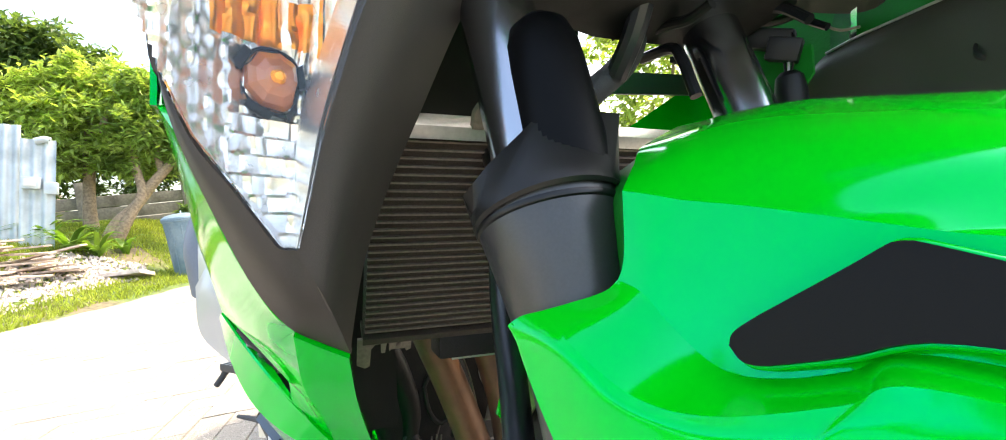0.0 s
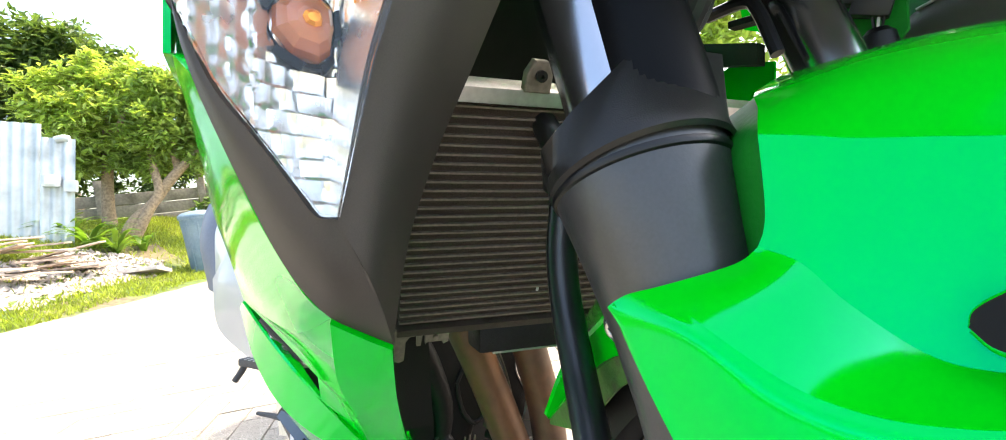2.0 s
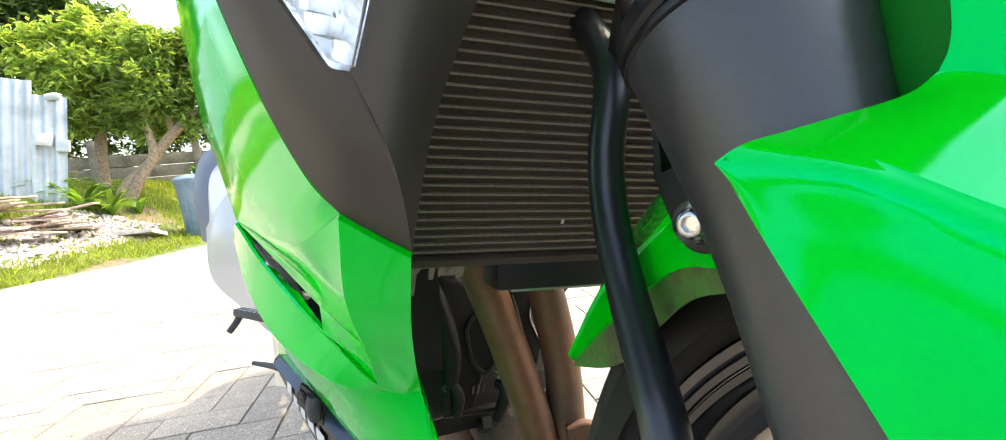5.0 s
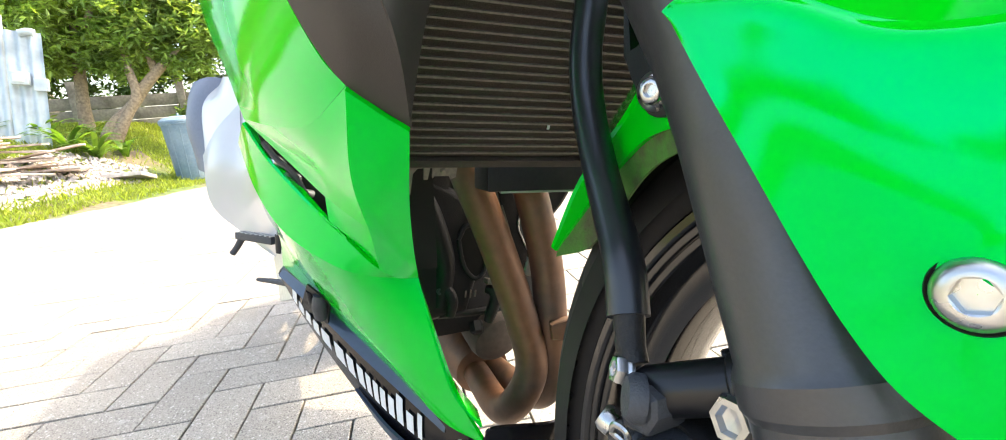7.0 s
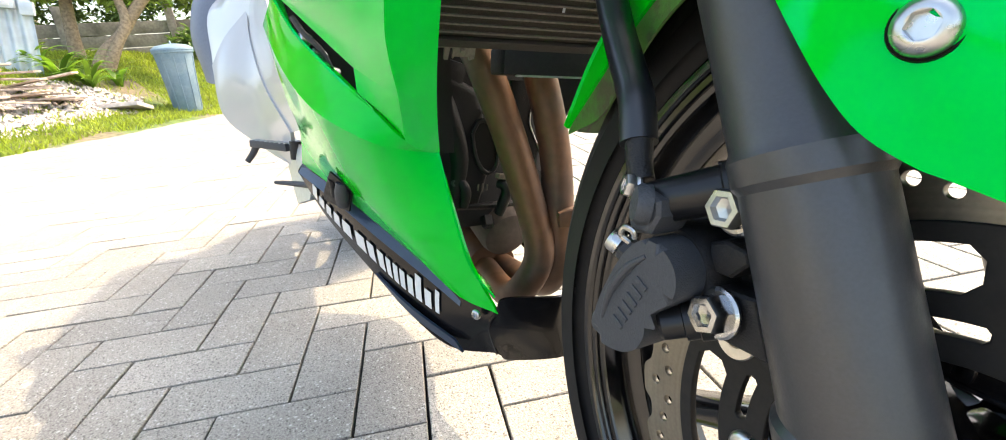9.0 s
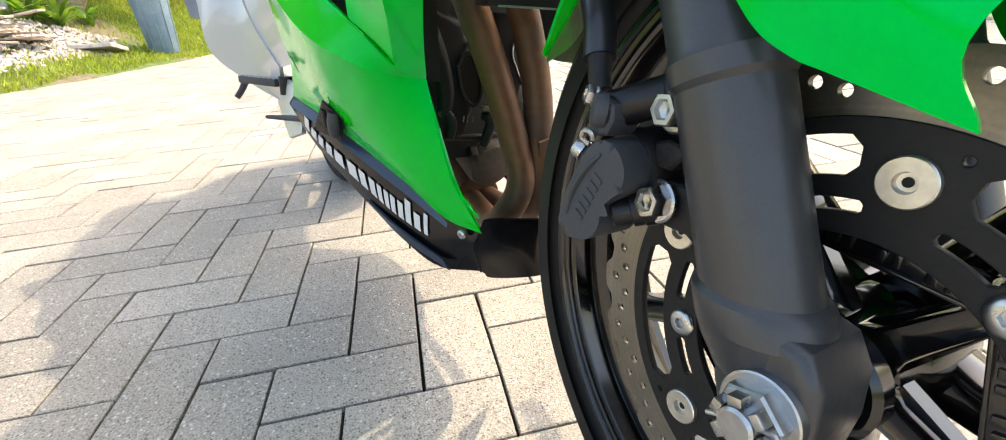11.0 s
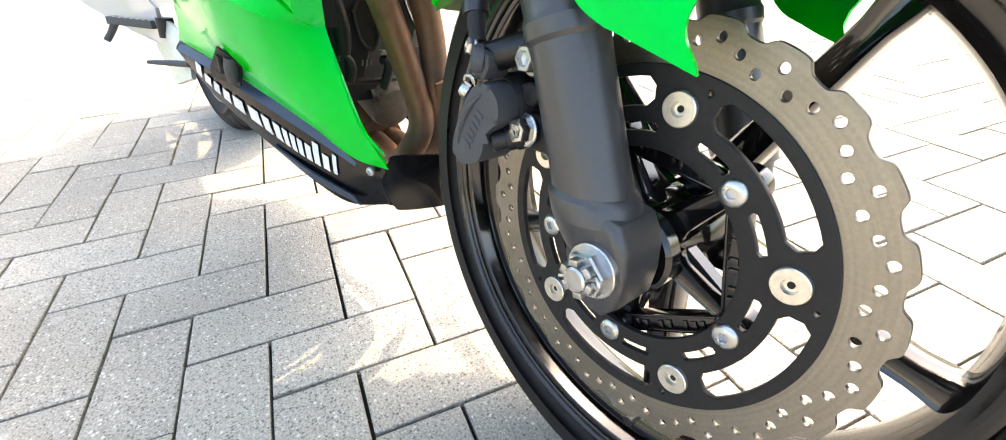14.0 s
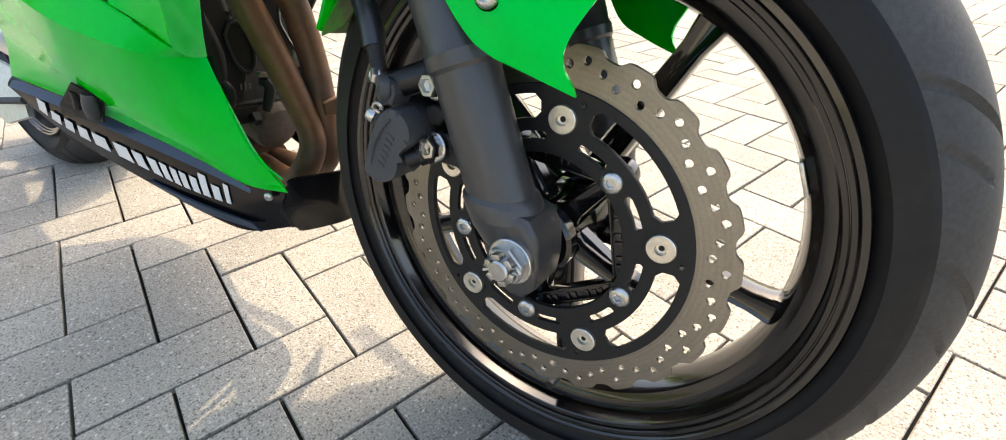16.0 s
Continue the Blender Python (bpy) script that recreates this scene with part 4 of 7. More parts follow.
part("vent_insert", sheet([tuple(p) for p in loop[:-1]], 0.004), INSERT, mudguard, "black plastic wedge insert")
# black ring paints the shade in the green recess round the bolt
part("bolt_seat", lathe([(0.0084, -0.002), (0.0084, 0.0004), (0.0081, 0.0010), (0.0072, 0.0004)], axis_frame(Vector((-0.018, -0.1282, 0.469)), (0.16, -0.98, 0.04)), 32), INSERT, mudguard, "dark ring for the shade in the bolt's recess")
socket_bolt(mudguard, (-0.018, -0.1285, 0.469), (0.16, -0.98, 0.04), 0.0074, 0.0046, ZINC, "bolt", "zinc button-head bolt", 0.52)
rear_low = [(-0.112, -0.104, 0.500), (-0.150, -0.086, 0.486), (-0.200, -0.068, 0.446), (-0.238, -0.056, 0.416)]
rear_fold = [(-0.122, -0.104, 0.536), (-0.162, -0.082, 0.512), (-0.222, -0.062, 0.474), (-0.270, -0.048, 0.421)]
rear_mid = [(-0.125, -0.06, 0.575), (-0.18, -0.05, 0.540), (-0.236, -0.040, 0.483), (-0.279, -0.030, 0.418)]
rear_top = [(-0.125, 0, 0.592), (-0.19, 0, 0.548), (-0.246, 0, 0.486), (-0.286, 0, 0.416)]
full_low = [(-0.1115, -0.104, 0.4985), (-0.149, -0.086, 0.4855), (-0.189, -0.072, 0.4540), (-0.221, -0.060, 0.4325), (-0.2685, -0.0485, 0.4165)]
rear_low = [tuple(f + (e - f) * k for e, f in zip(p, q)) for k, p, q in zip((0.88, 0.62, 0.46, 0.14), rear_low, rear_fold)]
part("rear_flap", patch([rear_low, rear_fold], 22, 8, 0.0024, 1), GREEN, mudguard, "lime green rear mudguard edge", smooth=40)
part("rear_crown", patch([rear_fold, rear_mid, rear_top, flip(rear_mid), flip(rear_fold)], 22, 26, 0.0024), GREEN, mudguard, "lime green rear mudguard, dusty underneath", smooth=40)
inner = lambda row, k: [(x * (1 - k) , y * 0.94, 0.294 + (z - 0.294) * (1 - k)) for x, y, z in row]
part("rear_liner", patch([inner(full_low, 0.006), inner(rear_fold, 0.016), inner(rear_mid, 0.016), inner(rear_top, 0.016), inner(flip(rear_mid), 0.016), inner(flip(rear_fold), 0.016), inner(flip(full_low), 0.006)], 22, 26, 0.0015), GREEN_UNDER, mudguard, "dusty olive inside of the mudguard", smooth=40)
stay = part("mudguard_bracket", prism([(-0.1505, 0.5570), (-0.1465, 0.5570), (-0.1455, 0.5345), (-0.1400, 0.5360), (-0.1300, 0.5480), (-0.1200, 0.5500), (-0.1080, 0.5200), (-0.1130, 0.5125), (-0.1165, 0.5100), (-0.1214, 0.5082), (-0.1255, 0.5075), (-0.1292, 0.5078), (-0.1325, 0.5090), (-0.1350, 0.5112), (-0.1372, 0.5150), (-0.1400, 0.5195), (-0.1445, 0.5275), (-0.1490, 0.5340)], side_frame(-0.094, 0, 0), 0.007, 0.0012), PLASTIC, bike, "black stay with a socket bolt", smooth=30)
bolt_m = axis_frame(Vector((-0.1285, -0.1008, 0.5180)), (0.36, -0.93, -0.04))
part("washer", lathe([(0.0082, -0.001), (0.0082, 0.0010), (0.0072, 0.0026), (0.0056, 0.0042)], bolt_m, 36), ZINC, stay, "conical zinc washer", smooth=30)
socket_bolt(stay, (-0.1271, -0.1045, 0.51785), (0.36, -0.93, -0.04), 0.0056, 0.0036, ZINC, "bolt", "zinc button-head bolt", 0.52)

# -- headlight and its surround --
hl_rim = [(-0.167, -0.2085, 0.5655), (-0.160, -0.2035, 0.593), (-0.152, -0.1985, 0.622), (-0.140, -0.1880, 0.662), (-0.126, -0.174, 0.705), (-0.118, -0.160, 0.745), (-0.150, -0.205, 0.770), (-0.182, -0.245, 0.755), (-0.192, -0.264, 0.715),
          (-0.190, -0.2645, 0.682), (-0.186, -0.2635, 0.648), (-0.178, -0.2500, 0.6165), (-0.172, -0.2325, 0.5915), (-0.168, -0.2160, 0.567)]
headlight = part("headlight", sheet([(x + 0.002, y, z) for x, y, z in hl_rim], 0.002, bulge=-0.004), LENS, bike, "clear headlight lens with chromed reflector behind it", smooth=50)
headlight.visible_shadow = False


def facet_bowl():
    """The reflector: curved steps in its lower half, upright flutes above and along its outer side."""
    bm, amber = bmesh.new(), bmesh.new()
    rnd = random.Random(5)
    y0, y1, z0, z1 = -0.285, -0.150, 0.560, 0.775
    ny, nz = 90, 120
    lean = {(i, j): (rnd.uniform(-1, 1), rnd.uniform(-1, 1)) for i in range(-40, 40) for j in range(-5, 60)}
    made = {}

    def inside(y, z):
        t = (z - 0.5655) / 0.15
        left = -0.2180 - min(1.0, max(0.0, t)) ** 0.6 * 0.064
        right = -0.2075 + max(0.0, t) * 0.037
        return left <= y <= right and z > 0.5645

    def depth(y, z):
        dd = math.hypot((y + 0.215) / 0.05, (z - 0.655) / 0.10)
        x = -0.222 + 0.034 * min(1.2, dd) ** 1.5 - (y + 0.215) * 0.2
        if z < 0.640 and y > -0.238:
            row = (z - 2.2 * (y + 0.222) ** 2 - 0.55) / 0.0105
            col = (y + 0.222) / (0.0205 if y > -0.222 else 0.0080) + 0.27 * (math.floor(row) % 3)
            s = lean[math.floor(col), math.floor(row)]
            u, v = col - math.floor(col) - 0.5, row - math.floor(row) - 0.5
            return x + 0.0036 * (v + 0.5) ** 1.5 + 0.0018 * (1 - 4 * u * u) + 0.0012 * s[0] * u + 0.0016 * s[1] * v
        wide = 0.0098 if y > -0.238 else 0.0062
        col = (y + 0.222) / wide
        row = (z - 0.55) / 0.030 + 0.4 * (math.floor(col) % 2)
        s = lean[math.floor(col), math.floor(row)]
        u, v = col - math.floor(col) - 0.5, row - math.floor(row) - 0.5
        return x + 0.0020 * (1 - 4 * u * u) + 0.0026 * s[0] * u + 0.0030 * s[1] * v + 0.0007 * math.sin(z * 420 + 5 * s[0])

    def vert(into, i, j):
        key = (into is amber, i, j)
        if key not in made:
            y, z = y0 + (y1 - y0) * i / ny, z0 + (z1 - z0) * j / nz
            made[key] = into.verts.new((depth(y, z), y, z))
        return made[key]

    for i in range(ny):
        for j in range(nz):
            y, z = y0 + (y1 - y0) * (i + 0.5) / ny, z0 + (z1 - z0) * (j + 0.5) / nz
            if not inside(y, z):
                continue
            # random strips above the bulb are coloured as its reflection
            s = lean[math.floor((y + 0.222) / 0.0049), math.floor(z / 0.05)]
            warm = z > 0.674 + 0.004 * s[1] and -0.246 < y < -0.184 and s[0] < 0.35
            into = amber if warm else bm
            into.faces.new((vert(into, i, j), vert(into, i + 1, j), vert(into, i + 1, j + 1), vert(into, i, j + 1)))
    return bm, amber


bowl, warm_bowl = facet_bowl()
part("amber_reflector", warm_bowl, ORANGE, headlight, "reflector facets coloured with the amber bulb's reflection", smooth=30)
part("reflector", bowl, REFLECTOR, headlight, "faceted chromed reflector", smooth=30)
part("reflector_back", sheet([(x - 0.085, y * 1.02 - 0.001, z) for x, y, z in hl_rim], 0.002), REFLECTOR, headlight)
part("reflector_edge", patch([[(x - 0.004, y, z) for x, y, z in hl_rim[:5]], [(x - 0.055, y - 0.004, z) for x, y, z in hl_rim[:5]]], 16, 4, 0.001), REFLECTOR, headlight)
part("reflector_edge", patch([[(x - 0.004, y, z) for x, y, z in hl_rim[8:]], [(x - 0.03, y + 0.003, z) for x, y, z in hl_rim[8:]]], 16, 4, 0.001), REFLECTOR, headlight)
bulb_m = axis_frame(Vector((-0.214, -0.2165, 0.655)), (0.98, 0.05, -0.05))
part("bulb", lathe([(0.0165, -0.004), (0.0165, 0.004), (0.0148, 0.0105), (0.0105, 0.0160), (0.0060, 0.0180), (0.0001, 0.0190)], bulb_m, 9), AMBER, headlight, "amber faceted side light bulb cover", smooth=12)
part("bulb_tip", lathe([(0.0042, 0.015), (0.0040, 0.0195), (0.0022, 0.0212), (0.0001, 0.0214)], bulb_m, 8), ORANGE, headlight, "bright orange bulb tip", smooth=20)
holder = part("bulb_holder", lathe([(0.0190, -0.006), (0.0190, 0.002), (0.0170, 0.003), (0.0170, -0.006)], bulb_m, 24), PLASTIC, headlight, "black bulb holder", smooth=30)
for a in (0.25, 2.6, 4.2, 5.3):
    part("holder_lug", box(bulb_m @ Matrix.Rotation(a, 4, "Z") @ Matrix.Translation((0.0190, 0, 0.001)), 0.0052, 0.013, 0.010, 0.001), PLASTIC, holder)
outer_edge = [(-0.207, -0.1765, 0.5030), (-0.2050, -0.1905, 0.5110), (-0.2035, -0.2060, 0.5200), (-0.2010, -0.2180, 0.5335), (-0.1985, -0.2282, 0.5505), (-0.1960, -0.2356, 0.5665), (-0.1900, -0.2470, 0.5930), (-0.186, -0.2575, 0.6205), (-0.1885, -0.2635, 0.648), (-0.192, -0.2655, 0.688)]
lens_edge = [(-0.1685, -0.2085, 0.5645), (-0.1687, -0.2100, 0.5648), (-0.1690, -0.2165, 0.566), (-0.1705, -0.2240, 0.5765), (-0.1725, -0.2320, 0.5885), (-0.1745, -0.2390, 0.5985), (-0.1785, -0.2500, 0.6140), (-0.1835, -0.2590, 0.6360), (-0.1880, -0.2637, 0.6520), (-0.1915, -0.2657, 0.690)]
mid_edge = [tuple(0.5 * (a + b) for a, b in zip(p, q)) for p, q in zip(outer_edge, lens_edge)]
mid_edge = [(x + 0.16 * (Vector(p) - Vector(q)).length, y, z) for (x, y, z), p, q in zip(mid_edge, outer_edge, lens_edge)]
surround = part("headlight_surround", patch([outer_edge, mid_edge, lens_edge], 40, 12, 0.003, 1), SURROUND, bike, "matt dark grey plastic headlight surround", smooth=40)
inner_rim = [(-0.207, -0.1765, 0.5035), (-0.2050, -0.1755, 0.517), (-0.2005, -0.169, 0.558), (-0.194, -0.156, 0.600), (-0.183, -0.143, 0.636), (-0.170, -0.122, 0.690), (-0.150, -0.098, 0.745)]
lens_rim = [(-0.1680, -0.2085, 0.5640), (-0.1645, -0.2060, 0.579), (-0.159, -0.2028, 0.598), (-0.153, -0.1988, 0.622), (-0.144, -0.1915, 0.652), (-0.131, -0.179, 0.695), (-0.119, -0.162, 0.745)]
ridge = [tuple(0.45 * a + 0.55 * b for a, b in zip(p, q)) for p, q in zip(inner_rim, lens_rim)]
ridge = [(x + 0.013, y, z) for x, y, z in ridge]
part("chin_panel", patch([inner_rim, ridge, lens_rim], 30, 14, 0.003), SURROUND, surround, "matt dark grey plastic chin panel", smooth=40)

# -- right-hand fairing --
top_flank = [(-0.1865, -0.2580, 0.6210), (-0.230, -0.268, 0.640), (-0.300, -0.272, 0.650), (-0.380, -0.272, 0.655)]
flank_1 = [(-0.1965, -0.2360, 0.5665), (-0.240, -0.2480, 0.577), (-0.300, -0.2560, 0.580), (-0.370, -0.2610, 0.582)]
flank_2 = [(-0.2015, -0.2185, 0.5335), (-0.245, -0.2300, 0.535), (-0.302, -0.2420, 0.535), (-0.362, -0.2490, 0.540)]
flank_3 = [(-0.2038, -0.2062, 0.5200), (-0.255, -0.2150, 0.505), (-0.305, -0.2270, 0.505), (-0.361, -0.2410, 0.511)]
fairing = part("side_fairing", patch([top_flank, flank_1, flank_2, flank_3], 24, 20, 0.003), GREEN, bike, "gloss lime green side fairing", smooth=40)
band_0 = [(-0.2035, -0.2060, 0.5200), (-0.255, -0.2150, 0.505), (-0.305, -0.2270, 0.505), (-0.361, -0.2410, 0.511)]
band_1 = [(-0.2450, -0.1960, 0.480), (-0.285, -0.2010, 0.477), (-0.322, -0.2120, 0.485), (-0.3615, -0.2400, 0.5100)]
slot_top = [(-0.2800, -0.1790, 0.4430), (-0.3020, -0.1890, 0.4520), (-0.3190, -0.1980, 0.4608), (-0.3430, -0.2185, 0.4850), (-0.3620, -0.2390, 0.5085)]
crease = [(-0.3080, -0.1660, 0.4120), (-0.3150, -0.1820, 0.4305), (-0.3235, -0.1955, 0.4440)]
part("fairing_blade", patch([band_0, band_1, slot_top], 36, 16, 0.003), GREEN, fairing, "lime green lower blade of the fairing", smooth=40)
part("blade_corner", patch([slot_top[:3], crease], 14, 8, 0.003), GREEN, fairing, "lime green corner by the vent slot", smooth=40)
in_0 = [(-0.2065, -0.1770, 0.5035), (-0.2055, -0.1900, 0.5105), (-0.2035, -0.2060, 0.5200)]
in_1 = [(-0.2480, -0.1640, 0.465), (-0.247, -0.1780, 0.470), (-0.2450, -0.1960, 0.480)]
in_2 = [(-0.2880, -0.1480, 0.428), (-0.287, -0.1620, 0.434), (-0.2800, -0.1790, 0.443)]
in_3 = [(-0.3140, -0.1370, 0.4020), (-0.312, -0.1520, 0.4040), (-0.3080, -0.1660, 0.4120)]
part("inner_return", patch([in_0, in_1, in_2, in_3], 10, 20, 0.003, 1), GREEN, fairing, "lime green inward return of the fairing", smooth=40)
lo_0 = [(-0.3145, -0.1365, 0.4005), (-0.3090, -0.1650, 0.4095), (-0.3175, -0.1860, 0.4315), (-0.3350, -0.1995, 0.4462), (-0.3500, -0.2118, 0.4610), (-0.3720, -0.2290, 0.4850), (-0.3720, -0.2420, 0.5085)]
lo_r = [(-0.3150, -0.1360, 0.3985), (-0.3230, -0.1720, 0.4030), (-0.3395, -0.1955, 0.412), (-0.3775, -0.2195, 0.430), (-0.411, -0.2350, 0.4590), (-0.440, -0.2440, 0.495)]
lo_1 = [(-0.3210, -0.1200, 0.345), (-0.375, -0.1700, 0.365), (-0.425, -0.2030, 0.393), (-0.500, -0.2240, 0.430)]
lo_2 = [(-0.3240, -0.1020, 0.293), (-0.400, -0.1520, 0.325), (-0.470, -0.1880, 0.360), (-0.550, -0.2090, 0.394)]
lo_5 = [(-0.3190, -0.0775, 0.2440), (-0.360, -0.0992, 0.2500), (-0.405, -0.1250, 0.2788), (-0.455, -0.1490, 0.3030), (-0.530, -0.1800, 0.3320), (-0.605, -0.2028, 0.3500)]
lower = part("lower_fairing", patch([lo_r, lo_1, lo_2, lo_5], 36, 28, 0.003), GREEN, bike, "gloss lime green lower fairing", smooth=40)
part("upper_strip", patch([lo_0, lo_r], 30, 6, 0.003), GREEN, lower, "lime green sloping upper strip", smooth=40)
part("slot_ledge", patch([lo_0[2:], [(-0.3215, -0.1880, 0.4350), (-0.3420, -0.1990, 0.4500), (-0.3640, -0.2085, 0.4640), (-0.3860, -0.2210, 0.4850), (-0.3880, -0.2310, 0.5080)]], 26, 5, 0.002), GREEN, lower, "dark lime green ledge in the vent slot", smooth=40)
part("front_edge", patch([[(-0.3145, -0.1365, 0.4005), (-0.3210, -0.1200, 0.345), (-0.3240, -0.1020, 0.293), (-0.3190, -0.0800, 0.262)], [(-0.345, -0.128, 0.400), (-0.352, -0.110, 0.345), (-0.355, -0.092, 0.293), (-0.345, -0.072, 0.262)]], 20, 4, 0.002), GREEN, lower, "lime green folded front edge")
# black sheet standing in for the shade seen through the vent slot
part("slot_shadow_panel", sheet([(-0.3785, -0.2090, 0.4310), (-0.3770, -0.2215, 0.4650), (-0.3740, -0.2330, 0.5030), (-0.3740, -0.2430, 0.540), (-0.380, -0.245, 0.58), (-0.390, -0.10, 0.58), (-0.370, -0.10, 0.39), (-0.3660, -0.165, 0.395), (-0.3720, -0.195, 0.4150)], 0.002), DEEP, lower, "black sheet for the shade behind the vent slot")
for q, r in (((-0.372, -0.206, 0.470), 0.0035), ((-0.376, -0.214, 0.480), 0.0045), ((-0.368, -0.199, 0.458), 0.0030)):
    part("slot_clip", lathe([(r, 0), (r, 0.010), (r * 0.6, 0.013)], axis_frame(Vector(q), (0.5, -0.8, 0.2)), 10), ZINC, lower, "bright clip in the vent slot")
part("slot_hose", tube([(-0.366, -0.230, 0.496), (-0.364, -0.222, 0.484), (-0.362, -0.212, 0.474), (-0.362, -0.204, 0.458)], 0.0022, 8, 14), CASTGREY, lower, "grey hose in the vent slot")
# black belly pan with pale bars in place of lettering
be_top = [(-0.3225, -0.0765, 0.2430), (-0.360, -0.0975, 0.2490), (-0.405, -0.1230, 0.2780), (-0.455, -0.1470, 0.302), (-0.530, -0.1780, 0.331), (-0.607, -0.2020, 0.3495)]
be_mid = [(-0.3300, -0.0800, 0.2250), (-0.365, -0.1020, 0.228), (-0.410, -0.1270, 0.246), (-0.460, -0.1500, 0.270), (-0.545, -0.1820, 0.304), (-0.609, -0.2060, 0.344)]
be_low = [(-0.3360, -0.0660, 0.1900), (-0.372, -0.1020, 0.1880), (-0.410, -0.1270, 0.208), (-0.465, -0.1460, 0.232), (-0.575, -0.1820, 0.284), (-0.611, -0.2080, 0.3390)]
belly = part("belly_pan", patch([be_top, be_mid, be_low], 40, 12, 0.003), BELLY, bike, "gloss black belly pan with pale bars", smooth=40)
part("fin", patch([[(-0.352, -0.0965, 0.192), (-0.41, -0.129, 0.215), (-0.47, -0.1495, 0.242)], [(-0.36, -0.1015, 0.2030), (-0.41, -0.1320, 0.226), (-0.47, -0.1495, 0.243)]], 20, 5, 0.003), BELLYBLUE, belly, "blue-black raised fin")
part("rear_edge", patch([[(x, y + 0.002, z + 0.001) for x, y, z in be_top[1:]], [(x + 0.002, y - 0.0065 * f, z - 0.009 - 0.002 * f) for f, (x, y, z) in zip((0.2, 0.7, 1, 1, 1), be_top[1:])]], 22, 5, 0.002), BELLYBLUE, belly, "blue-black top edge")
part("front_plate", patch([[(-0.3225, -0.0755, 0.2440), (-0.318, -0.0720, 0.2600), (-0.3070, -0.0160, 0.2560), (-0.3200, 0.020, 0.256), (-0.3480, 0.050, 0.256)], [(-0.3305, -0.0790, 0.2240), (-0.322, -0.0600, 0.2220), (-0.3120, -0.010, 0.2200), (-0.3250, 0.020, 0.219), (-0.3510, 0.050, 0.22)],
                           [(-0.3370, -0.0660, 0.1900), (-0.3390, -0.0500, 0.1790), (-0.3150, -0.0040, 0.1820), (-0.3280, 0.022, 0.182), (-0.3540, 0.050, 0.182)]], 24, 10, 0.003), BELLY, belly, "gloss black front of the belly pan", smooth=40)
part("pan_edge", tube([(-0.3235, -0.0775, 0.2425), (-0.3300, -0.0800, 0.2250), (-0.3365, -0.0670, 0.1900)], 0.0018, 8, 14), BELLY, belly)
socket_bolt(belly, (-0.3335, -0.0925, 0.2405), (0.45, -0.85, -0.1), 0.0052, 0.003, ZINC, "screw", "zinc panel screw", 0.5)


def on_belly(u, v):
    """A place on the pan: u along it from the front, v from its top edge down."""
    cols = [curve_through(r, 41) for r in (be_top, be_mid, be_low)]
    k = u * 40
    i = min(int(k), 39)
    pts = [c[i].lerp(c[i + 1], k - i) for c in cols]
    p = curve_through(pts, 21)
    j = v * 20
    jj = min(int(j), 19)
    return p[jj].lerp(p[jj + 1], j - jj)


LETTERS = ((0.272, 0.292, 1), (0.312, 0.392, 1), (0.405, 0.480, 0), (0.493, 0.560, 0), (0.573, 0.648, 0), (0.660, 0.748, 0), (0.760, 0.822, 0), (0.835, 0.905, 1))
for n, (u0, u1, tall) in enumerate(LETTERS):
    bars = ((u0, u1),) if n == 0 else ((u0, u0 + 0.40 * (u1 - u0)), (u1 - 0.38 * (u1 - u0), u1))
    for k, (a, b) in enumerate(bars):
        drop = (a - 0.28) * 0.22
        v0, v1 = (0.24 if tall and (k or n == 0) else 0.36) + drop, 0.61 + drop
        rows = [[on_belly(u - 0.05 * (v - 0.4), v) + Vector((0.0006, -0.0022, 0)) for u in (a, (a + b) / 2, b)] for v in (v0, (v0 + v1) / 2, v1)]
        part("pale_bar", patch(rows, 4, 5, 0.0004), WHITE, belly, "pale vinyl bar" if n + k == 0 else "")
far_low = [(-0.42, 0.068, 0.205), (-0.465, 0.072, 0.215), (-0.575, 0.078, 0.240), (-0.72, 0.090, 0.262)]
part("far_pan_side", patch([far_low, [(x, y + 0.012, z + 0.05) for x, y, z in far_low]], 16, 4, 0.003), BELLY, belly, "black far side of the belly pan", smooth=40)
# black sheet painting the shade in the open corner behind the notch
part("notch", sheet([(-0.4667, -0.1925, 0.3626), (-0.4580, -0.1735, 0.3430), (-0.4765, -0.1738, 0.3165), (-0.5330, -0.1898, 0.3190), (-0.5316, -0.1890, 0.3296)], 0.002), DEEP, lower, "black sheet for the shade in the open corner above the belly pan")
part("notch_peg", tube([(-0.4660, -0.1830, 0.3500), (-0.4700, -0.1830, 0.3380), (-0.4800, -0.1800, 0.3240)], [0.0060, 0.0075, 0.0070], 14, 10), CASTGREY, lower, "grey peg in the open corner", smooth=50)
part("notch_hose", tube([(-0.4790, -0.1900, 0.3520), (-0.4860, -0.1880, 0.3420), (-0.5000, -0.1850, 0.3300)], 0.0040, 10, 10), CASTBLACK, lower, "black hose in the open corner", smooth=50)

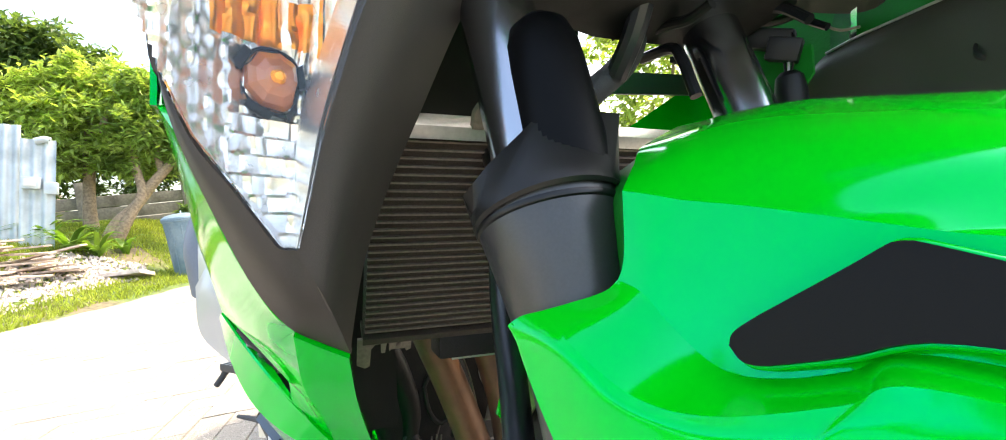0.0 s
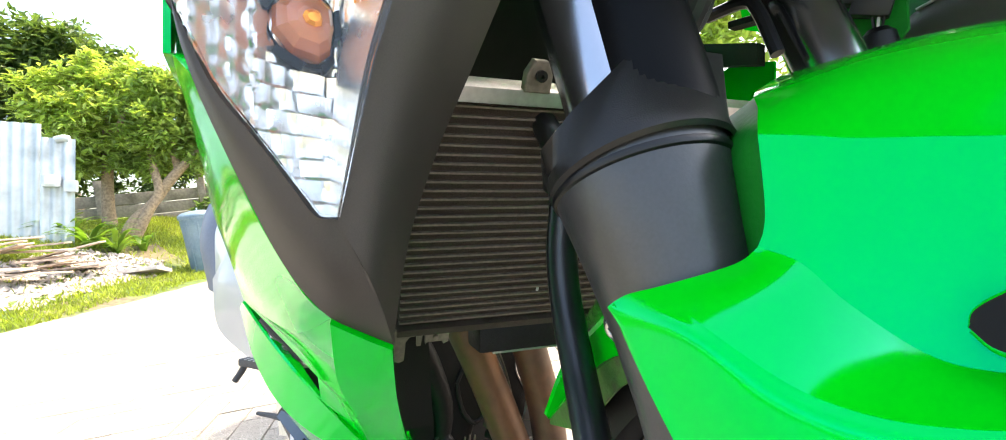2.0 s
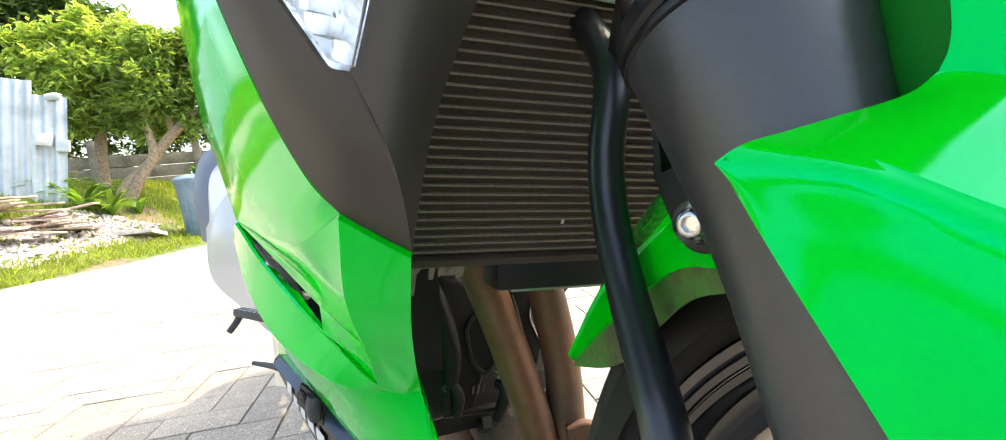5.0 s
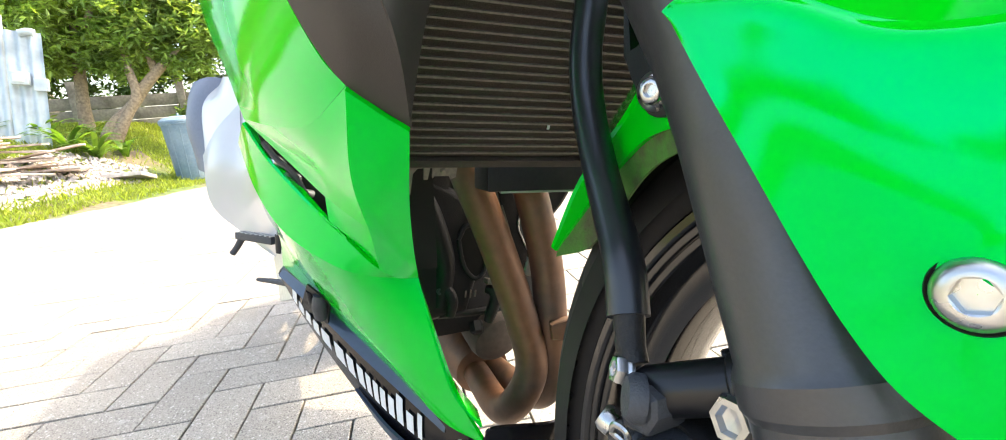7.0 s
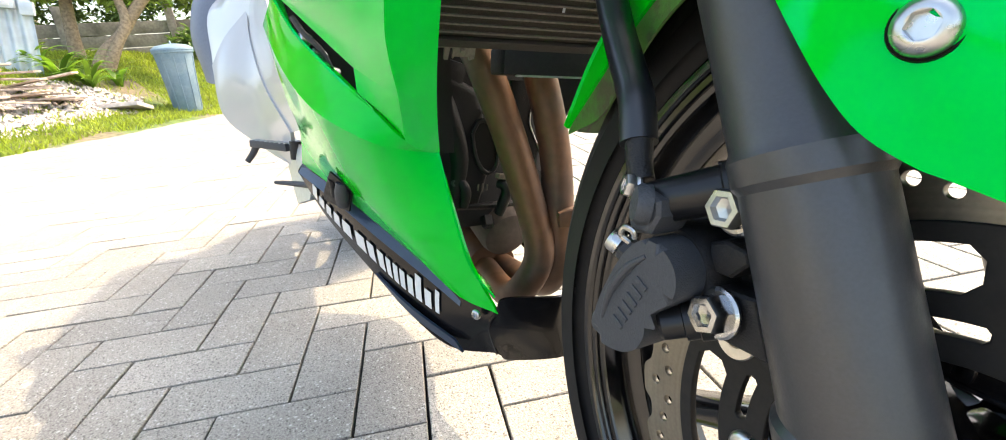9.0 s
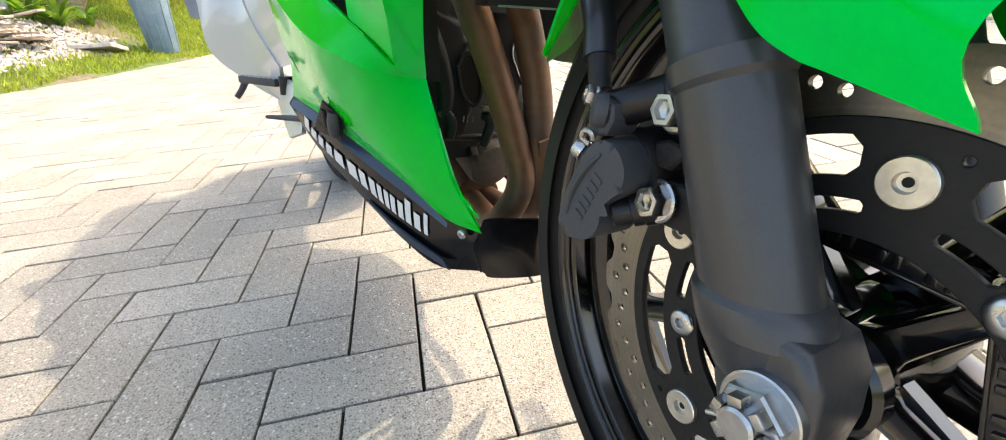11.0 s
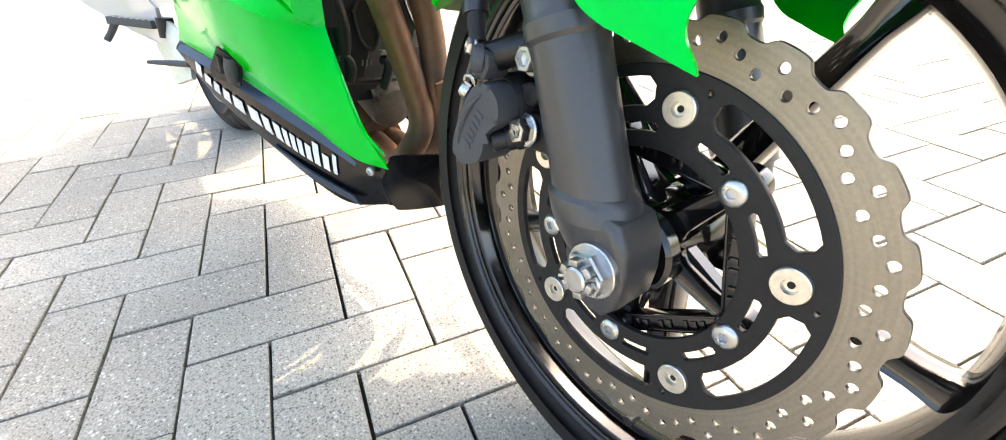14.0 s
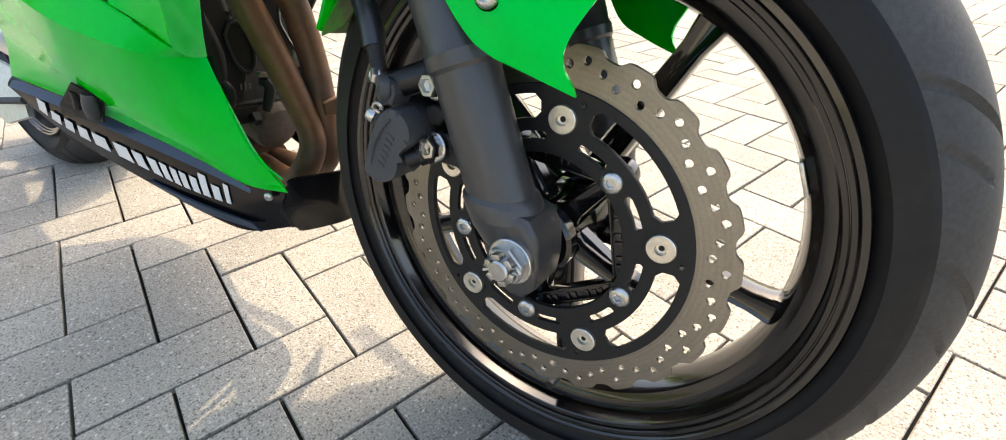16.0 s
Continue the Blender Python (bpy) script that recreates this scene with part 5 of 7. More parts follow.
# -- the other flank, hidden but casting its shadow --
part("far_fairing", patch([[other(p) for p in r] for r in (top_flank, flank_1)], 16, 6, 0.003, 1), GREEN, bike, "lime green fairing of the far flank", smooth=40)
part("far_surround_edge", patch([[other(p) for p in r] for r in (outer_edge, mid_edge, lens_edge)], 16, 8, 0.003), SURROUND, bike, "matt grey rim of the far headlight", smooth=40)
part("far_headlight", sheet([other(p) for p in hl_rim][::-1], 0.004, bulge=0.002), CHROME, bike, "far headlight")
nose = [[(-0.195, -0.268, 0.69), (-0.11, -0.215, 0.790), (0.01, -0.115, 0.81), (0.055, 0.03, 0.81), (0.01, 0.175, 0.81), (-0.11, 0.275, 0.790), (-0.195, 0.326, 0.69)],
        [(-0.26, -0.27, 0.75), (-0.19, -0.20, 0.84), (-0.04, -0.10, 0.88), (-0.00, 0.03, 0.89), (-0.04, 0.16, 0.88), (-0.19, 0.26, 0.84), (-0.26, 0.33, 0.75)],
        [(-0.36, -0.26, 0.80), (-0.33, -0.17, 0.95), (-0.28, -0.08, 0.99), (-0.27, 0.03, 1.0), (-0.28, 0.14, 0.99), (-0.33, 0.23, 0.95), (-0.36, 0.32, 0.80)]]
part("nose_fairing", patch(nose, 30, 14, 0.003), GREEN, bike, "lime green nose fairing", smooth=40)
chin = [[(-0.150, -0.098, 0.745), (-0.118, -0.162, 0.747), (-0.11, -0.205, 0.785)], [(-0.16, 0.03, 0.79), (-0.06, 0.03, 0.80), (0.055, 0.03, 0.808)], [(-0.150, 0.15, 0.745), (-0.118, 0.22, 0.747), (-0.11, 0.265, 0.785)]]
part("nose_chin", patch(chin, 12, 16, 0.003), SURROUND, bike, "matt grey nose underside", smooth=40)
screen = [[(-0.33, -0.15, 0.96), (-0.28, -0.07, 0.995), (-0.275, 0.03, 1.003), (-0.28, 0.13, 0.995), (-0.33, 0.21, 0.96)], [(-0.50, -0.12, 1.10), (-0.47, -0.06, 1.13), (-0.465, 0.03, 1.14), (-0.47, 0.12, 1.13), (-0.50, 0.18, 1.10)]]
part("windscreen", patch(screen, 18, 8, 0.003), glass_material("smoked_screen", (0.35, 0.36, 0.38)), bike, "smoked clear windscreen", smooth=40)
part("upper_flank", patch([[(-0.26, -0.27, 0.75), (-0.36, -0.26, 0.80), (-0.48, -0.22, 0.84)], top_flank[1:]], 14, 8, 0.003, 1), GREEN, bike, "lime green upper flank", smooth=40)
cl = lambda x: 0.03 + (-0.3 - x) * 0.045
tank = []
for x, w, zt, zb in ((-0.42, 0.08, 0.94, 0.78), (-0.52, 0.14, 1.03, 0.74), (-0.66, 0.15, 1.04, 0.70), (-0.80, 0.10, 0.93, 0.70)):
    tank.append([(x, cl(x) - w, zb), (x, cl(x) - w * 0.95, (zt + zb) / 2), (x, cl(x) - w * 0.5, zt), (x, cl(x) + w * 0.5, zt), (x, cl(x) + w * 0.95, (zt + zb) / 2), (x, cl(x) + w, zb)])
part("fuel_tank", patch(tank, 24, 16, 0.003), GREEN, bike, "lime green fuel tank", smooth=45)
seat = [[(x, cl(x) - w, z - 0.06), (x, cl(x) - w * 0.8, z), (x, cl(x), z + 0.01), (x, cl(x) + w * 0.8, z), (x, cl(x) + w, z - 0.06)] for x, w, z in ((-0.78, 0.10, 0.88), (-0.95, 0.14, 0.87), (-1.10, 0.14, 0.92), (-1.22, 0.13, 1.02), (-1.50, 0.10, 1.06))]
part("saddle", patch(seat, 20, 20, 0.02), PLASTIC, bike, "black vinyl saddle", smooth=45)
core = [[(x, cl(x) - w, zb), (x, cl(x) - w, zt), (x, cl(x) + w, zt), (x, cl(x) + w, zb)] for x, w, zb, zt in ((-0.44, 0.10, 0.50, 0.80), (-0.62, 0.12, 0.36, 0.76), (-0.85, 0.11, 0.36, 0.78), (-1.0, 0.08, 0.52, 0.78))]
part("frame_cover", patch(core, 12, 12, 0.003), CASTBLACK, bike, "black frame and airbox between tank and engine", smooth=40)
rump = [[(x, cl(x) - w, zb), (x, cl(x) - w * 0.9, zt), (x, cl(x) + w * 0.9, zt), (x, cl(x) + w, zb)] for x, w, zb, zt in ((-0.95, 0.12, 0.60, 0.86), (-1.2, 0.13, 0.62, 0.95), (-1.45, 0.11, 0.72, 1.03), (-1.66, 0.07, 0.86, 1.05))]
part("tail_unit", patch(rump, 12, 12, 0.003), GREEN, bike, "lime green tail unit", smooth=40)
part("rear_mudguard", patch([[(-1.5, 0.02, 0.74), (-1.5, 0.14, 0.74)], [(-1.68, 0.01, 0.60), (-1.68, 0.15, 0.60)], [(-1.74, 0.02, 0.46), (-1.74, 0.16, 0.46)]], 6, 10, 0.004), PLASTIC, bike, "black plastic rear mudguard", smooth=40)
# tail and rear flank
sil = part("side_cover", patch([[(-0.775, -0.190, 0.372), (-0.800, -0.186, 0.314), (-0.800, -0.186, 0.312)], [(-0.86, -0.215, 0.44), (-0.90, -0.222, 0.38), (-0.93, -0.233, 0.340)], [(-0.93, -0.225, 0.51), (-0.96, -0.262, 0.46), (-0.995, -0.278, 0.385)], [(-0.955, -0.224, 0.560), (-0.985, -0.262, 0.515), (-1.005, -0.2865, 0.470)]], 16, 22, 0.006), SILVER, bike, "silver painted rear side cover", smooth=45)
part("cover_inner", patch([[(-0.775, -0.189, 0.372), (-0.86, -0.214, 0.44), (-0.93, -0.224, 0.51), (-0.955, -0.223, 0.560)], [(-0.68, -0.175, 0.390), (-0.72, -0.195, 0.46), (-0.78, -0.205, 0.54), (-0.84, -0.205, 0.610)]], 14, 6, 0.004), SILVER, sil, "silver inner part of the cover", smooth=45)
part("slot", sheet([(-0.950, -0.2560, 0.487), (-0.956, -0.2345, 0.479), (-0.950, -0.2390, 0.470), (-0.946, -0.2545, 0.478)], 0.002), CASTBLACK, sil, "dark slot in the side cover")
part("rear_cowl", patch([[(-0.92, -0.212, 0.60), (-0.93, -0.216, 0.545), (-0.955, -0.224, 0.500)], [(-1.02, -0.245, 0.61), (-1.03, -0.255, 0.550), (-1.02, -0.262, 0.490)], [(-1.15, -0.245, 0.61), (-1.15, -0.290, 0.570), (-1.12, -0.292, 0.470)]], 14, 14, 0.005), SILVER, bike, "silver painted tail flank", smooth=45)
part("tail_panel", patch([[(-1.10, -0.222, 0.612), (-1.10, -0.255, 0.56), (-1.09, -0.275, 0.49), (-1.08, -0.285, 0.435)], [(-1.15, -0.270, 0.620), (-1.15, -0.294, 0.58), (-1.15, -0.308, 0.52), (-1.14, -0.299, 0.440)], [(-1.22, -0.30, 0.615), (-1.22, -0.312, 0.58), (-1.22, -0.318, 0.52), (-1.20, -0.30, 0.45)]], 14, 14, 0.006), BLUEGREY, bike, "blue-grey plastic tail panel", smooth=45)
# footrest
peg = part("footrest", box(axis_frame(Vector((-0.8343, -0.2197, 0.3455)), (0, 0, 1), radians(32)), 0.090, 0.017, 0.012, 0.002), CASTGREY, bike, "grey ribbed alloy footrest")
for k in range(8):
    p = Vector((-0.800, -0.198, 0.3522)) + Vector((-0.0098, -0.0062, -0.0002)) * k
    part("rib", box(axis_frame(p, (0, 0, 1), radians(32)), 0.004, 0.015, 0.002, 0.0005), ALU, peg, "worn bare rib" if k == 0 else "")
part("feeler", tube([(-0.866, -0.240, 0.342), (-0.869, -0.247, 0.328), (-0.871, -0.256, 0.315)], [0.006, 0.0052, 0.005], 12, 8), CASTGREY, peg, "grey feeler peg")
part("hinge", lathe([(0.012, -0.014), (0.012, 0.014)], axis_frame(Vector((-0.782, -0.186, 0.343)), (0, 0, 1)), 20), CASTBLACK, peg, "black footrest hinge")
part("swingarm", tube([(-0.80, -0.120, 0.33), (-1.0, -0.075, 0.315), (-1.38, -0.04, 0.31)], [0.030, 0.026, 0.022], 16, 16), ALU, bike, "silver swingarm")
part("heel_plate", sheet([(-0.70, -0.176, 0.34), (-0.80, -0.190, 0.36), (-0.83, -0.198, 0.31), (-0.72, -0.200, 0.272), (-0.66, -0.19, 0.29)], 0.006), ALU, bike, "bare alloy heel plate")
part("lever", tube([(-0.66, -0.188, 0.31), (-0.70, -0.205, 0.306), (-0.735, -0.226, 0.303)], [0.0045, 0.004, 0.0028], 10, 10), CASTGREY, bike, "grey alloy foot lever")
rear_m = Matrix.Translation((-1.40, 0.062, 0.290))
rear = part("rear_wheel", spin_y([(y * 1.35, r) for y, r in RIM], rear_m, 90), RIMBLACK, bike, "gloss black rear wheel rim", smooth=28)
walls, crown_band = tyre_mesh(0.2975, 0.080, 0.222, 360, rear_m)
part("tyre", walls, TYRE, rear, "black rear tyre sidewalls", smooth=50)
part("tread", crown_band, TREAD, rear, "wide worn rear tread", smooth=40)
for k in range(5):
    part("spoke", spoke_mesh(radians(20 + 72 * k), rear_m, 0.03), RIMBLACK, rear)
part("rear_disc", plate([ring_loop(0.11, 90), ring_loop(0.07, 60)], 0.005, side_frame(0.02, -1.42, 0.292)), STEEL, rear, "steel rear brake disc")
part("silencer", tube([(-0.50, 0.012, 0.214), (-0.56, 0.020, 0.225), (-0.66, 0.030, 0.236), (-0.80, 0.030, 0.240), (-0.88, 0.020, 0.245)], [0.034, 0.046, 0.056, 0.058, 0.050], 24, 24), HEADER, bike, "dark underslung silencer")

# -- radiator, engine and pipes seen between fork and fairing --
RU = Vector((0.0465, 0.3255, 0.0)).normalized()
RV = Vector((0.0785, -0.0125, 0.147)).normalized()
RO = Vector((-0.3255, -0.140, 0.487))
RN = RU.cross(RV).normalized()
RM = Matrix((( *[a for a in (RU.x, RV.x, RN.x)], RO.x), (RU.y, RV.y, RN.y, RO.y), (RU.z, RV.z, RN.z, RO.z), (0, 0, 0, 1)))
RW, RH = 0.335, 0.172
radiator = part("radiator", box(RM @ Matrix.Translation((RW / 2, RH / 2, -0.012)), RW, RH, 0.022), RADCORE, bike, "brown dusty radiator core with flat tubes", smooth=0)
tube_me = None
for k in range(27):
    m = RM @ Matrix.Translation((RW / 2, 0.004 + k * 0.0063, 0.0))
    if tube_me is None:
        first = part("cooling_tube", box(Matrix(), RW, 0.0013, 0.004), RADTUBE, radiator, "flat pale cooling tube", smooth=0, m=m)
        tube_me = first.data
    else:
        o = new("cooling_tube", tube_me)
        o.parent, o.matrix_basis = radiator, m
part("bottom_rail", box(RM @ Matrix.Translation((RW / 2, -0.004, -0.008)), RW + 0.004, 0.006, 0.026, 0.001), RADCORE, radiator, "dull metal bottom rail")
part("top_rail", box(RM @ Matrix.Translation((RW / 2, RH + 0.004, -0.008)), RW + 0.004, 0.010, 0.030, 0.001), ALU, radiator, "bare metal top rail")
part("stone_chip", box(RM @ Matrix.Translation((0.106, 0.027, 0.0025)), 0.002, 0.0035, 0.001, 0.0003), WHITE, radiator, "pale chip on the core")
part("bracket", plate([[(-0.006, 0.002), (-0.006, -0.025), (0.0005, -0.029), (0.0045, -0.027), (0.005, -0.009), (0.008, -0.0045), (0.013, -0.004), (0.0135, -0.014), (0.0165, -0.014), (0.0175, -0.004), (0.0195, -0.004), (0.020, -0.013), (0.0215, -0.011), (0.033, -0.011), (0.034, -0.014), (0.038, -0.012), (0.038, 0.002)], ring_loop(0.0022, 12, 0.0275, -0.0062)], 0.003, RM @ Matrix.Translation((0.0, -0.004, 0.002))), RADTUBE, radiator, "rusty bracket with a slot, a tab and a hole")
part("bracket_bolt", lathe([(0.0024, 0), (0.0024, 0.002), (0.0016, 0.0026), (0.0001, 0.0026)], RM @ Matrix.Translation((0.0275, -0.0102, 0.003)), 6), RADTUBE, radiator, "small rusty bolt")
clip_m = RM @ Matrix.Translation((0.075, RH + 0.018, 0.002)) @ Matrix.Scale(0.72, 4)
part("top_mount", prism([(-0.012, -0.014), (0.012, -0.014), (0.012, 0.002), (0.006, 0.013), (-0.006, 0.013), (-0.012, 0.002)], clip_m, 0.010, 0.002), RADTUBE, radiator, "cast metal top mount")
part("mount_rubber", lathe([(0.005, 0), (0.005, 0.004), (0.002, 0.004), (0.002, 0.001)], clip_m @ Matrix.Translation((0, 0.001, 0.010)), 16), CASTBLACK, radiator)
cooler = part("lower_beam", box(Matrix.Translation((-0.318, 0.03, 0.4705)) @ Matrix.Rotation(radians(-8), 4, "Z"), 0.035, 0.215, 0.022, 0.003), CASTBLACK, bike, "black beam below the radiator")
part("beam_edge", box(Matrix.Translation((-0.303, 0.032, 0.4595)) @ Matrix.Rotation(radians(-8), 4, "Z"), 0.003, 0.20, 0.0025), ALU, cooler, "bright lower edge")
pipe_1 = part("header_pipe", tube([(-0.402, -0.072, 0.500), (-0.382, -0.062, 0.464), (-0.376, -0.038, 0.404), (-0.372, -0.010, 0.325), (-0.368, 0.000, 0.275), (-0.378, -0.012, 0.236), (-0.42, -0.010, 0.212), (-0.52, 0.008, 0.212)], 0.0166, 22, 60), HEADER, bike, "heat-browned exhaust header pipe", smooth=60)
part("header_pipe", tube([(-0.402, -0.004, 0.500), (-0.374, -0.003, 0.454), (-0.371, 0.014, 0.391), (-0.369, 0.022, 0.331), (-0.370, 0.025, 0.268), (-0.392, 0.027, 0.230), (-0.45, 0.028, 0.215), (-0.52, 0.026, 0.215)], 0.0166, 22, 60), HEADER, bike, "heat-browned exhaust header pipe", smooth=60)
part("joint_plate", prism([(-0.010, -0.016), (0.010, -0.018), (0.013, 0.0), (0.008, 0.016), (-0.008, 0.014)], axis_frame(Vector((-0.350, 0.026, 0.318)), (0.9, -0.43, 0)) @ Matrix.Rotation(radians(90), 4, "Z"), 0.010, 0.003), HEADER, pipe_1, "rusty link plate between pipes")
engine = part("engine", prism([(-0.100, 0.298), (-0.085, 0.286), (-0.02, 0.286), (0.04, 0.29), (0.07, 0.30), (0.075, 0.36), (0.075, 0.52), (-0.12, 0.52), (-0.118, 0.36)], Matrix(((0, 0, -1, -0.462), (1, 0, 0, 0), (0, 1, 0, 0), (0, 0, 0, 1))) @ Matrix.Translation((0, 0, 0)), 0.28, 0.0), CASTBLACK, bike, "black engine casing behind the pipes", smooth=30)
part("side_cover", prism([(0, 0.0), (0.045, 0.004), (0.06, 0.05), (0.045, 0.13), (0.0, 0.15), (-0.03, 0.08)], Matrix(((0, 0, 1, -0.462), (1, 0, 0, -0.085), (0, 1, 0, 0.315), (0, 0, 0, 1))), 0.03, 0.010), CASTBLACK, engine, "black bulged casing cover", smooth=40)
oval = [(-0.4312, -0.0516, 0.4000), (-0.4312, -0.0480, 0.3790), (-0.4312, -0.0420, 0.3645), (-0.4312, -0.0315, 0.3560), (-0.4312, -0.0213, 0.3649), (-0.4312, -0.0205, 0.3885), (-0.4312, -0.0293, 0.4095), (-0.4312, -0.0430, 0.4130)]
ring = [tuple(p) for p in curve_through(oval + oval[:1], 49)]
part("cover_rim", tube(ring, 0.0026, 10, 60), CASTBLACK, engine, "raised rim of the oval cover", smooth=50)
part("oval_cover", sheet(ring[:-1], 0.003), DEEP, engine, "dark oval casing cover")
part("casing_shoulder", tube([(-0.440, -0.098, 0.455), (-0.434, -0.080, 0.420), (-0.434, -0.066, 0.375), (-0.438, -0.070, 0.330)], [0.016, 0.013, 0.011, 0.009], 14, 20), CASTBLACK, engine, "rounded casing shoulder", smooth=50)
part("cylinder_block", box(Matrix.Translation((-0.448, -0.085, 0.455)) @ Matrix.Rotation(radians(-14), 4, "X"), 0.03, 0.05, 0.045, 0.006), CASTBLACK, engine, "black cylinder block corner", smooth=30)
for p in ((-0.4305, -0.0640, 0.3960), (-0.4305, -0.0720, 0.3480), (-0.4305, -0.0360, 0.4230)):
    part("cover_screw", lathe([(0.0042, -0.002), (0.0042, 0.0016), (0.0032, 0.0026), (0.0016, 0.0026), (0.0014, 0.001)], axis_frame(Vector(p), (1, -0.15, 0)), 16), CASTGREY, engine, "small grey cover screw" if p[1] == -0.0640 else "", smooth=30)
for k in range(3):
    part("cast_mark", box(Matrix.Translation((-0.4305, -0.0438 + 0.0056 * k, 0.3406 - 0.0003 * k)) @ Matrix.Rotation(radians(-8), 4, "X"), 0.0015, 0.0017, 0.0072 + 0.0016 * (k == 1), 0.0003), RADTUBE, engine, "pale cast mark" if k == 0 else "")
part("hose_hook", tube([(-0.432, -0.0660, 0.350), (-0.428, -0.0625, 0.3435), (-0.427, -0.0605, 0.3350), (-0.430, -0.0616, 0.3205)], [0.0055, 0.0062, 0.0062, 0.0050], 12, 20), CASTBLACK, engine, "black rubber drain pipe", smooth=60)
part("spacer", box(Matrix.Translation((-0.4255, -0.0165, 0.3524)) @ Matrix.Rotation(radians(-10), 4, "X"), 0.010, 0.0125, 0.0055, 0.0008), RADTUBE, engine, "pale metal clip beside the pipe")
part("drain_bolt", lathe([(0.008, 0), (0.008, 0.012), (0.006, 0.014)], axis_frame(Vector((-0.455, -0.02, 0.298)), (0.6, -0.1, -0.79)), 6), CASTBLACK, engine)
part("sump_rail", tube([(-0.437, -0.072, 0.3200), (-0.435, -0.03, 0.3175), (-0.436, 0.02, 0.3180), (-0.44, 0.07, 0.3200)], 0.0042, 10, 20), CASTBLACK, engine)
part("hook", tube([(-0.430, -0.0190, 0.3430), (-0.424, -0.0145, 0.3420), (-0.422, -0.0120, 0.3350), (-0.424, -0.0150, 0.3220), (-0.428, -0.0180, 0.3080)], [0.005, 0.0062, 0.0066, 0.0064, 0.0055], 12, 20), CASTBLACK, engine, "black hose hook")
part("oil_filter", lathe([(0.030, 0.0), (0.033, 0.004), (0.033, 0.050), (0.030, 0.060), (0.022, 0.064), (0.0001, 0.065)], axis_frame(Vector((-0.51, 0.010, 0.292)), (0.87, 0.0, -0.33)), 32), FILTER, bike, "dusty brown oil filter")
guard = part("pipe_shield", prism([(-0.0240, 0.4560), (0.0060, 0.4560), (0.0045, 0.4363), (-0.0003, 0.4165), (0.0060, 0.4000), (0.0139, 0.3850), (0.0195, 0.3700), (0.0040, 0.3640), (-0.0020, 0.3750), (-0.0102, 0.4105), (-0.0194, 0.4371)], Matrix(((0, 0, 1, -0.402), (1, 0, 0, 0), (0, 1, 0, 0), (0, 0, 0, 1))), 0.003, 0.0006), CASTBLACK, bike, "black shield plate between the pipes", smooth=30)
part("shield_edge", tube([(-0.3985, 0.0050, 0.4400), (-0.3985, -0.0001, 0.4165), (-0.3985, 0.0060, 0.4000), (-0.3985, 0.0142, 0.3840), (-0.3985, 0.0200, 0.3700)], 0.0009, 8, 24), ALU, guard, "bare bright edge of the shield")
part("shield_edge", tube([(-0.3985, -0.0196, 0.4371), (-0.3985, -0.0104, 0.4105), (-0.3985, -0.0022, 0.3750)], 0.0008, 8, 16), RADTUBE, guard)
part("shield_foot", prism([(0.0094, 0.3829), (0.0152, 0.3685), (0.0222, 0.3596), (0.0047, 0.3645)], Matrix(((0, 0, 1, -0.396), (1, 0, 0, 0), (0, 1, 0, 0), (0, 0, 0, 1))), 0.003, 0.0005), ALU, guard, "bare metal foot of the shield")
part("frame_rail", tube([(-0.412, 0.024, 0.470), (-0.415, 0.022, 0.42), (-0.41, 0.030, 0.36), (-0.42, 0.040, 0.30)], 0.0045, 8, 16), CASTBLACK, bike, "black stay between the pipes")
part("wire_hook", tube([(-0.400, 0.0190, 0.3560), (-0.396, 0.0235, 0.3530), (-0.394, 0.0260, 0.3460), (-0.396, 0.0245, 0.3390)], 0.0018, 8, 20), RADTUBE, bike, "bent wire hook beside the pipe")

# -- yokes, far tube and hoses behind the headlight --
part("lower_yoke", prism([(-0.22, -0.13), (-0.16, -0.14), (-0.135, -0.10), (-0.15, 0.0), (-0.135, 0.10), (-0.16, 0.14), (-0.22, 0.13), (-0.235, 0.0)], Matrix.Translation((0.0, 0, 0.850)) @ Matrix.Rotation(radians(-20), 4, "Y") @ Matrix.Translation((0, 0, -0.06)), 0.035, 0.006), DEEP, bike, "black cast lower yoke", smooth=30)
part("duct_back", sheet([(-0.36, -0.20, 0.66), (-0.36, 0.10, 0.66), (-0.33, 0.10, 0.86), (-0.33, -0.20, 0.86)], 0.004), DEEP, bike, "black splash panel above the radiator")
part("cable", tube([(-0.235, -0.012, 0.655), (-0.21, 0.008, 0.676), (-0.20, 0.034, 0.704), (-0.20, 0.042, 0.745), (-0.22, 0.04, 0.81)], 0.0105, 14, 30), CASTGREY, bike, "thick grey cable sleeve")
part("cable", tube([(-0.27, -0.05, 0.80), (-0.22, -0.02, 0.765), (-0.19, 0.06, 0.76), (-0.2, 0.12, 0.78)], 0.007, 12, 24), RUBBER, bike, "black control cable")
part("cable", tube([(-0.25, 0.10, 0.80), (-0.20, 0.13, 0.755), (-0.17, 0.17, 0.745), (-0.13, 0.20, 0.76)], 0.004, 12, 24), RUBBER, bike, "black control cable")
part("yoke_nut", lathe([(0.006, 0), (0.006, 0.008), (0.004, 0.010)], axis_frame(Vector((-0.170, 0.050, 0.745)), (0.6, -0.5, -0.4)), 6), ZINC, bike, "small bright nut")
part("cable_clip", box(Matrix.Translation((-0.20, 0.040, 0.728)) @ Matrix.Rotation(0.5, 4, "X"), 0.026, 0.026, 0.006, 0.001), CASTBLACK, bike, "black cable clip")
